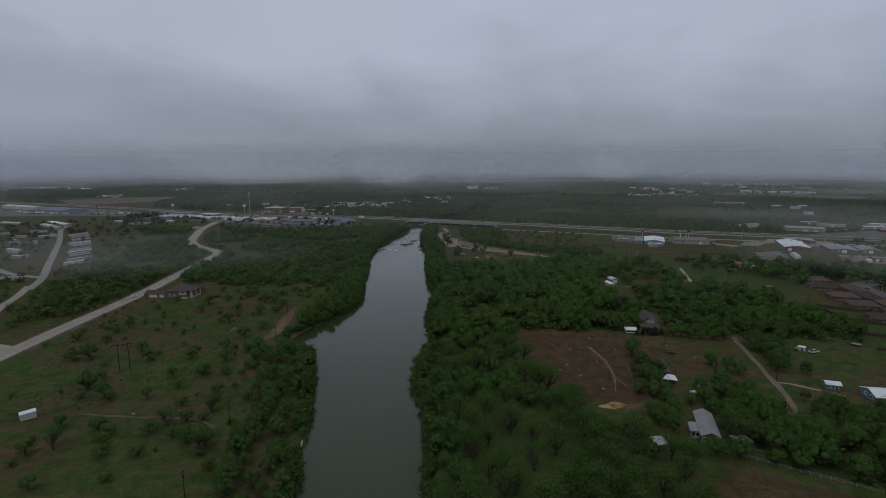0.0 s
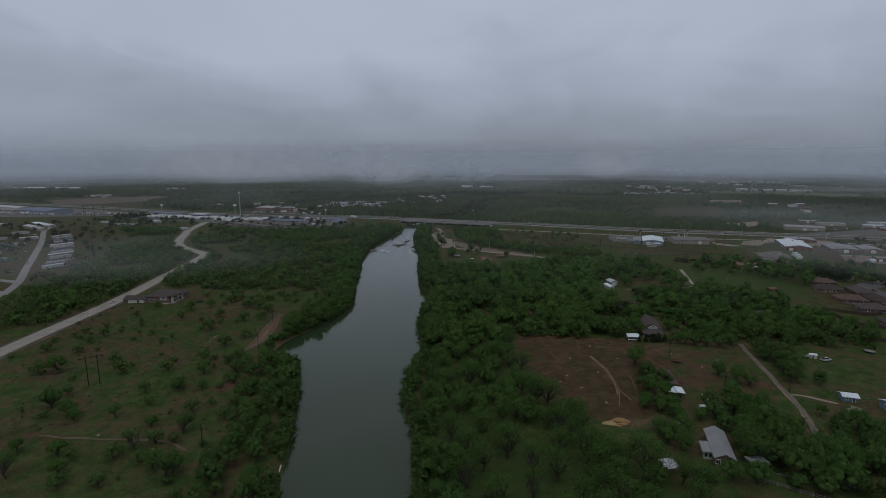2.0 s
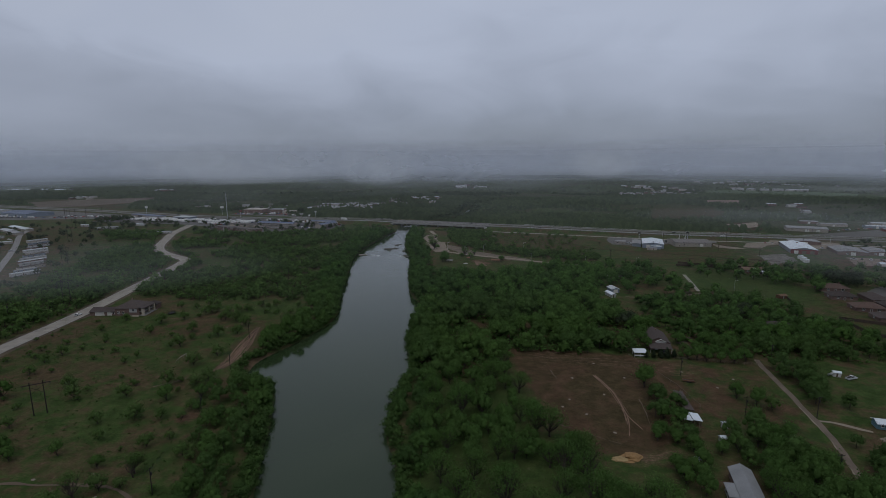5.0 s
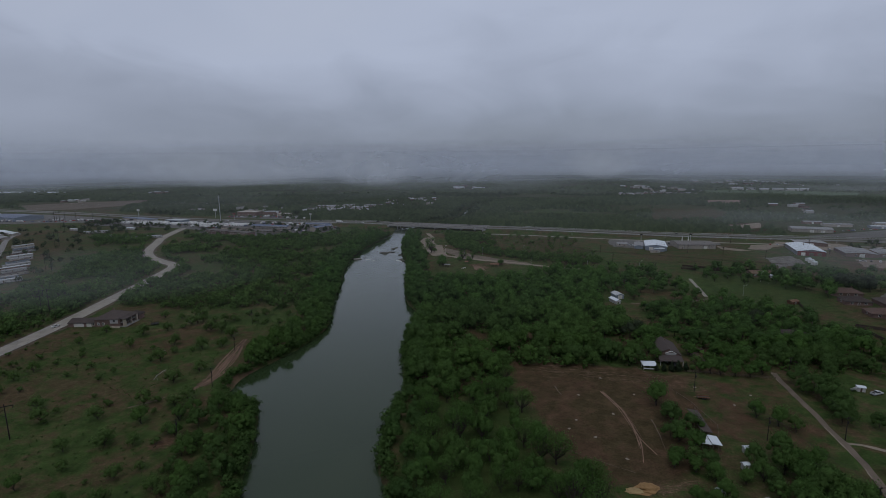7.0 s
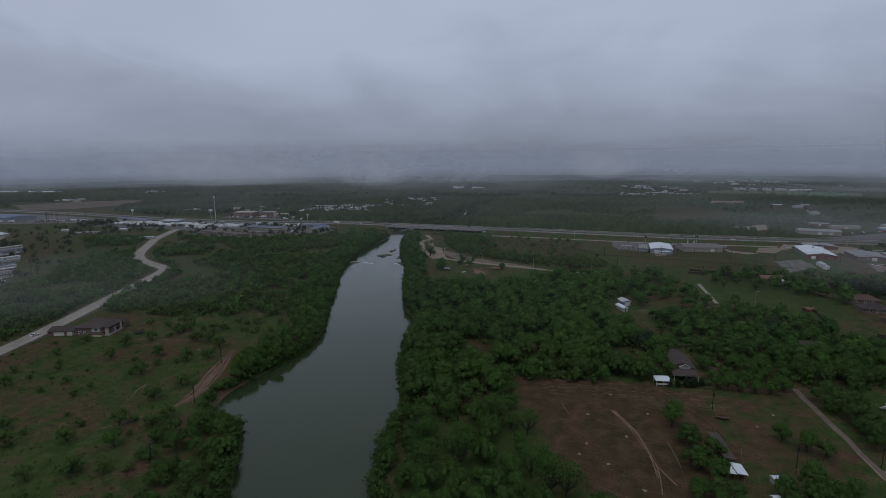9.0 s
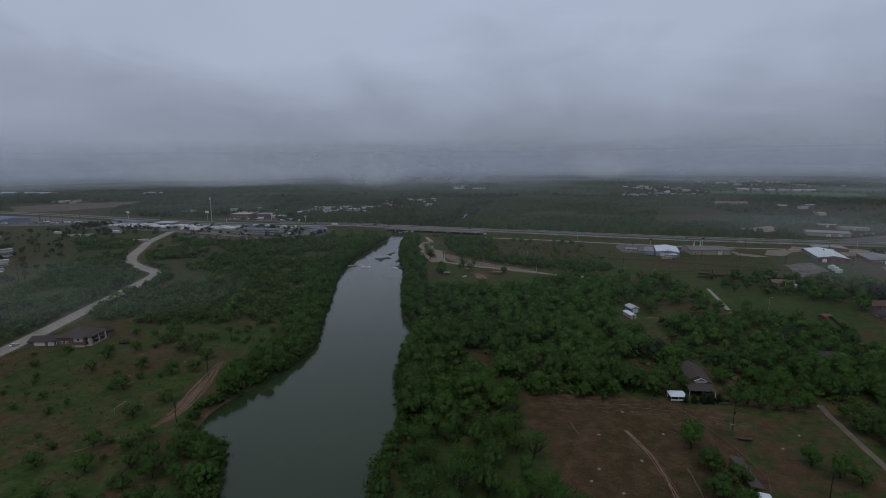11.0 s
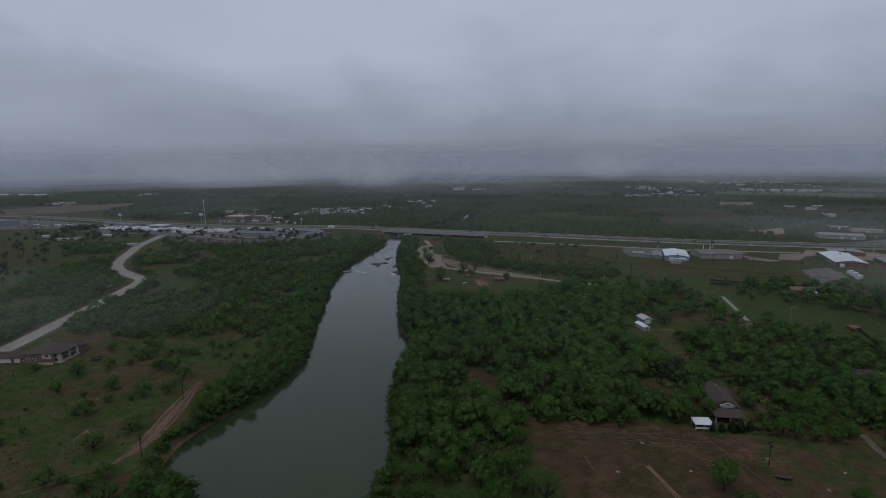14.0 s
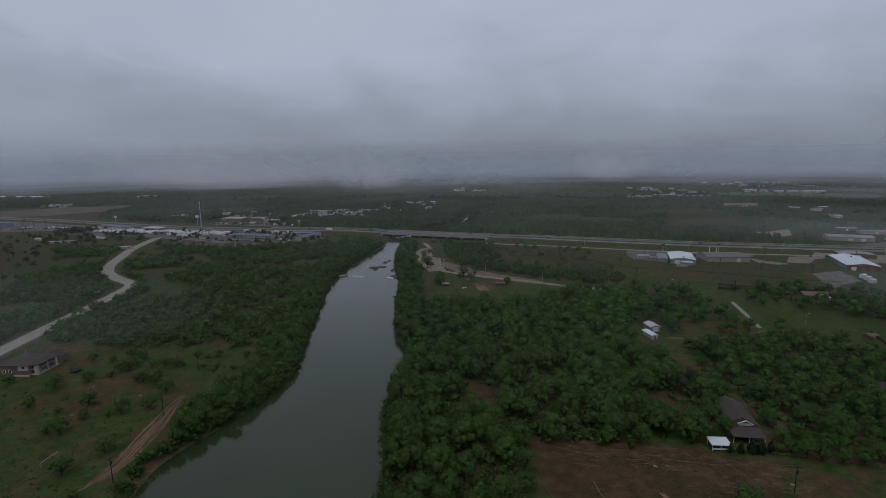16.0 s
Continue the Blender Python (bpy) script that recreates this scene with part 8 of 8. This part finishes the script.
park(CARS, 0, -257.5, 336, 80, 0.11)
rc = random.Random(77)
n = 0
for ax, ay, bx, by, gap, rot, kinds in ((-585, 868, -470, 846, 4.4, 70, CAMPERS), (-590, 856, -478, 834, 4.6, 70, CAMPERS), (-470, 852, -350, 826, 4.6, 70, CAMPERS), (-455, 836, -352, 812, 4.8, 70, CAMPERS), (-440, 812, -388, 796, 5.0, 60, CAMPERS), (-545, 842, -470, 826, 4.6, 72, CAMPERS),
                                        (-618, 880, -520, 862, 3.2, 70, CARS), (-395, 806, -340, 792, 3.2, 70, CARS), (-345, 846, -225, 822, 3.4, 72, CARS), (-272, 772, -240, 764, 3.4, 75, CARS), (-270, 792, -252, 788, 3.4, 75, CARS), (-345, 722, -300, 702, 4.0, 66, CARS), (-215, 806, -205, 790, 4.0, 10, CARS),
                                        (-900, 890, -700, 880, 7, 70, CARS), (-1000, 940, -850, 960, 8, 70, CARS), (-440, 950, -340, 936, 5, 80, CARS), (180, 640, 186, 628, 4, 0, CARS), (222, 645, 236, 650, 5, 60, CARS), (376, 610, 420, 598, 5, 70, CARS), (340, 640, 372, 632, 6, 70, CARS), (372, 545, 420, 530, 7, 60, CARS), (480, 745, 560, 770, 5, 70, CARS)):
    steps = int(math.hypot(bx - ax, by - ay) / gap)
    for k in range(steps):
        if rc.random() < 0.28:
            continue
        u = (k + rc.uniform(-0.1, 0.1)) / steps
        kind = CARS if rc.random() < 0.25 else kinds
        park(kind, rc.randrange(len(kind)), ax + (bx - ax) * u + rc.uniform(-1.5, 1.5), ay + (by - ay) * u + rc.uniform(-2.5, 2.5), rot + rc.uniform(-9, 9) + rc.choice((0, 0, 0, 90)) * (kind is CARS))
for x, y, rot in ((98.3, 289, 92), (96.5, 300, 80), (171, 262, 20), (245.5, 482, 10), (249, 478.5, 30), (296, 404, 80), (302, 380, 80), (284, 372, 80), (270, 410, 10), (-405, 388, 40), (-420, 420, 60), (-440, 462, 50), (-520, 560, 45), (-560, 585, 30), (-470, 480, 45), (-600, 640, 45), (-500, 520, -10), (250, 470, 10)):
    park(CARS, rc.randrange(8), x, y, rot, 0.02)
line = smooth_line(HWY, 8.0)
for x, side in ((-150, 11.5), (-170, -7.0), (-10, 11.5), (95, -4.5), (265, 9), (-420, -7), (-560, 11), (-700, -7), (320, -9), (-250, 11)):
    k = int(np.argmin(abs(line[:, 0] - x)))
    d = line[k + 1] - line[k]
    d /= np.linalg.norm(d)
    park(CARS, rc.randrange(8), line[k, 0] - d[1] * side, line[k, 1] + d[0] * side, math.degrees(math.atan2(d[1], d[0])) + (180 if side > 0 else 0), deck_z(*line[k]) + 0.02)
lorry = new("box_truck")
k = int(np.argmin(abs(line[:, 0] + 215)))
lorry.matrix_basis = pose(line[k, 0], line[k, 1] - 6, deck_z(*line[k]) + 0.02, 0, 0, -14)
tagged(lorry, "white box lorry on the highway", "lorry")
part("box", boxed(-5, 3, -1.25, 1.25, 1.0, 3.8), WHITE, lorry)
part("cab", profile([(3.1, 0.6), (5.2, 0.6), (5.2, 1.6), (4.7, 2.7), (3.1, 2.8)], 2.3, 2.1), PAINTS[0], lorry)
part("windscreen", boxed(4.98, 5.05, -0.9, 0.9, 1.75, 2.4), GLASS, lorry)
for xx in (-3.5, -2.4, 4.1):
    for yy in (-1.05, 1.05):
        shared("wheel", BIG_WHEEL, lorry, m=pose(xx, yy, 0.46))
dish = new("satellite_dish")
dish.matrix_basis = pose(163.2, 265.0, 0, 0, 0, 30)
tagged(dish, "large pale satellite dish beside a shed", "satellite dish")
bm = bmesh.new()
bmesh.ops.create_uvsphere(bm, u_segments=16, v_segments=8, radius=1.6)
bmesh.ops.delete(bm, geom=[v for v in bm.verts if v.co.z > -0.3], context="VERTS")
part("dish", bm, WHITE, dish, m=pose(0, 0, 2.2, -40, 0, 0), smooth=True)
part("post", barred((0, 0, -0.2), (0, 0, 1.3), 0.09, sides=6), STEEL, dish)
wp = new("wood_pile")
wp.matrix_basis = pose(118.1, 308.6, 0, 0, 0, 15)
tagged(wp, "dark heap of stacked timber beside the drive", "wood pile")
for row, count in enumerate((5, 4, 3)):
    for k in range(count):
        yy = (k - (count - 1) / 2) * 0.62
        part("log", barred((-2.2 + 0.2 * ((k + row) % 3), yy, 0.3 + 0.54 * row), (2.2 - 0.25 * ((k * 2 + row) % 3), yy, 0.3 + 0.54 * row), 0.3, 0.26, 8), DARK_WOOD, wp)
# conifers before the farmhouse
for x, y, s in ((87.6, 283.2, 1.2), (91.0, 283.2, 1.35), (94.4, 283.0, 1.6), (97.6, 283.2, 1.8), (101.2, 283.6, 1.5)):
    r = new("conifer")
    r.matrix_basis = pose(x, y, 0) @ Matrix.Diagonal((s, s, s, 1))
    tagged(r, "small dark conical evergreen before the carport", "conifer", "conifers in a row")
    part("trunk", barred((0, 0, -0.2), (0, 0, 1.0), 0.12, sides=6), BARK, r)
    q = np.random.RandomState(int(x * 10))
    lob = [(0, 0, z, 0.42 * (1.05 - z)) for z in np.linspace(0.15, 0.95, 8)]
    v, f, n, shade = foliage(q, lob, 2.6, 3.4, 380, 0.22, 0.5, 0.12, 0.8)
    cr = new("crown", mesh_of("crown", v, f, [FAR_LEAF], tint=np.clip(0.02 + 0.2 * shade, 0, 1), normals=n))
    cr.parent = r


# ---- trees among the buildings ----
def clear_of_houses(q, gap=2.5):
    ok = np.ones(len(q), bool)
    for x, y, rot, L, W in FOOT:
        c, n = math.cos(radians(rot)), math.sin(radians(rot))
        dx, dy = q[:, 0] - x, q[:, 1] - y
        ok &= ~((abs(dx * c + dy * n) < L / 2 + gap) & (abs(-dx * n + dy * c) < W / 2 + gap))
    for line, half in ROADS:
        ok &= along(q[:, 0], q[:, 1], line) > half
    return ok


def town_places(poly, gap, keep, seed):
    r = np.random.RandomState(seed)
    p = np.array(poly, float)
    n = int((np.ptp(p[:, 0]) / gap) * (np.ptp(p[:, 1]) / gap) * keep)
    q = np.stack([r.uniform(p[:, 0].min(), p[:, 0].max(), n), r.uniform(p[:, 1].min(), p[:, 1].max(), n)], 1)
    q = q[sdf(q[:, 0], q[:, 1], poly) < 0]
    return q[clear_of_houses(q)]


woods("town_trees", town_places([(-400, 705), (-430, 790), (-330, 830), (-200, 800), (-190, 740), (-300, 685)], 11, 0.5, 61), town_kinds, FAR_LEAF, "dark trees between motels and flats", (0.6, 1.1), 62)
woods("town_trees", town_places([(-640, 770), (-640, 850), (-450, 830), (-430, 770), (-480, 720), (-560, 720)], 13, 0.6, 63), town_kinds, FAR_LEAF, "trees along the back of the sales lots", (0.6, 1.1), 64)
woods("town_trees", town_places([(-900, 560), (-640, 800), (-470, 650), (-375, 470), (-345, 380), (-430, 380), (-700, 480)], 15, 0.6, 65), town_kinds, FAR_LEAF, "yard trees among mobile homes", (0.5, 1.1), 66)
woods("town_trees", town_places([(-520, 1040), (-300, 1020), (-60, 1060), (-60, 1290), (-340, 1290)], 14, 0.5, 67), far_kinds, FAR_LEAF, "trees among distant homes", (0.8, 1.3), 68)
woods("town_trees", town_places([(300, 370), (300, 440), (350, 440), (420, 520), (560, 500), (480, 400), (360, 340)], 14, 0.6, 69), town_kinds, FAR_LEAF, "garden trees beyond the estate", (0.6, 1.2), 70)
woods("town_trees", town_places([(380, 620), (430, 650), (560, 600), (620, 540), (450, 560)], 13, 0.5, 71), town_kinds, FAR_LEAF, "trees between metal sheds", (0.6, 1.1), 72)
woods("town_trees", town_places([(440, 1380), (1250, 1500), (1250, 2000), (500, 1750)], 30, 0.7, 73), far_kinds, FAR_LEAF, "trees across the distant town", (0.9, 1.6), 74)
woods("town_trees", town_places([(-650, 975), (-640, 1030), (-520, 1030), (-470, 1015), (-440, 1010), (-520, 975)], 9, 0.7, 76), town_kinds, FAR_LEAF, "dark trees along the far side of the highway", (0.6, 1.2), 77)
woods("town_trees", town_places([(-345, 940), (-340, 1000), (-262, 1000), (-210, 960), (-215, 925), (-300, 925)], 8, 0.75, 78), town_kinds, FAR_LEAF, "dark trees round roadside shops", (0.5, 1.1), 79)
woods("town_trees", town_places([(-640, 830), (-630, 868), (-585, 862), (-590, 830)], 8, 0.9, 80), town_kinds, FAR_LEAF, "dark trees at the end of the sales lots", (0.7, 1.2), 81)
q = np.array([(-431, 804), (-424, 797), (-384, 759), (-390, 752), (-431, 834), (-422, 833), (-404, 833), (-391, 879), (-301, 876), (-294, 871), (-254, 783), (-247, 786), (-213, 873), (-330, 800), (-324, 803), (-272, 800)], float)
woods("town_trees", q[clear_of_houses(q, 1.0)], town_kinds, FAR_LEAF, "round dark trees between parked rows", (0.7, 1.2), 82)
HEDGE = smooth_line([(-392, 432), (-382, 446), (-372, 462)], 3.0)
woods("hedge", HEDGE, bush_kinds, FAR_LEAF, "dark clipped hedge beside the trailer park", (0.9, 1.3), 75, np.zeros(len(HEDGE)), "hedge")


def sales_rows(name, rows, label, seed):
    """Rows of parked vans, campers and cars, close together: joined bodies with dark window bands and wheels."""
    r = np.random.RandomState(seed)
    verts, tris, index = [], [], []
    base = 0
    low = [(-0.5, 0.35), (0.5, 0.35), (0.5, 0.8), (0.22, 0.95), (0.1, 1.4), (-0.32, 1.42), (-0.46, 0.95)]
    tall = [(-0.5, 0.5), (0.46, 0.5), (0.5, 1.2), (0.47, 2.6), (0.4, 2.9), (-0.5, 2.9), (-0.5, 1.5)]
    for ax, ay, bx, by, gap, rot in rows:
        steps = int(math.hypot(bx - ax, by - ay) / gap)
        for k in range(steps):
            if r.rand() < 0.24:
                continue
            u = (k + r.uniform(-0.15, 0.15)) / steps
            camper = r.rand() < 0.24
            shape, L, W = (tall, r.uniform(6, 9), 2.4) if camper else (low, r.uniform(4.3, 5.4), 1.85)
            ang = radians(rot + r.uniform(-6, 6))
            ca, sa = math.cos(ang), math.sin(ang)
            x0, y0 = ax + (bx - ax) * u, ay + (by - ay) * u + r.uniform(-1, 1)
            paint = 0 if camper or r.rand() < 0.32 else 1 + r.randint(4)
            for pts, half, mat in ((shape, 0.5, paint), ([(-0.33, shape[0][1] + (1.25 if camper else 0.62)), (0.12, shape[0][1] + (1.25 if camper else 0.62)), (0.1, shape[0][1] + (1.8 if camper else 0.95)), (-0.3, shape[0][1] + (1.8 if camper else 0.95))], 0.515, 5), ([(-0.4, 0.06), (-0.2, 0.06), (-0.2, 0.6), (-0.4, 0.6)], 0.49, 5), ([(0.2, 0.06), (0.4, 0.06), (0.4, 0.6), (0.2, 0.6)], 0.49, 5)):
                n = len(pts)
                for side in (-1, 1):
                    for px, pz in pts:
                        lx, ly = px * L, side * half * W
                        verts.append((x0 + lx * ca - ly * sa, y0 + lx * sa + ly * ca, pz + 0.05))
                for j in range(1, n - 1):
                    tris += [(base, base + j, base + j + 1), (base + n, base + n + j + 1, base + n + j)]
                for j in range(n):
                    a, b = base + j, base + (j + 1) % n
                    tris += [(a, a + n, b), (b, a + n, b + n)]
                index += [mat] * (2 * (n - 2) + 2 * n)
                base += 2 * n
    me = mesh_of(name, np.array(verts), np.array(tris), [*PAINTS, RUBBER], index)
    return tagged(new(name, me), label, "vehicles", kind="stuff")


sales_rows("parked_vehicles", [(-575, 876, -478, 856, 3.4, 72), (-582, 862, -474, 840, 3.6, 72), (-540, 848, -470, 832, 3.4, 72), (-468, 858, -350, 832, 3.2, 72), (-462, 844, -352, 819, 3.4, 72), (-450, 828, -380, 806, 3.4, 70), (-425, 806, -385, 792, 3.6, 64), (-640, 892, -585, 880, 3.2, 72), (-700, 900, -640, 888, 5, 72), (-345, 852, -230, 828, 4.2, 72),
                               (-330, 838, -262, 822, 4.4, 72), (-350, 790, -335, 760, 5, 20), (-262, 764, -240, 757, 3.4, 75), (-450, 953, -350, 950, 5.0, 85), (-330, 925, -290, 912, 5, 80), (-760, 905, -700, 895, 6, 70), (-920, 905, -780, 880, 7, 70)], "rows of white campers, vans and cars on sales lots", 91)


# ---- concrete slabs of the west street ----
SLAB = material("street_slab", (0.192, 0.176, 0.152), 0.9, vary=0.28, grain=0.8, spots=0.22, per_object=0.10)
line = smooth_line(ROAD_W, 6.0)
way_t = np.gradient(line, axis=0)
way_t /= np.linalg.norm(way_t, axis=1)[:, None]
side_n = np.stack([-way_t[:, 1], way_t[:, 0]], 1)
slab_rs = np.random.RandomState(40)
for k in range(len(line) - 1):
    for lo, hi in ((-4.7, -0.05), (0.05, 4.7)):
        gap = 0.008
        a, b = line[k] + (line[k + 1] - line[k]) * gap, line[k + 1] - (line[k + 1] - line[k]) * gap
        top = 0.11 + slab_rs.uniform(-0.012, 0.012)
        plan = [a + side_n[k] * lo, b + side_n[k + 1] * lo, b + side_n[k + 1] * hi, a + side_n[k] * hi]
        v = [(p[0], p[1], z) for z in (0.05, top) for p in plan]
        me = bpy.data.meshes.new("slab")
        me.from_pydata(v, [], [(4, 7, 6, 5), (0, 4, 5, 1), (1, 5, 6, 2), (2, 6, 7, 3), (3, 7, 4, 0)])
        me.update()
        me.materials.append(SLAB)
        shared("slab", me, road_west)
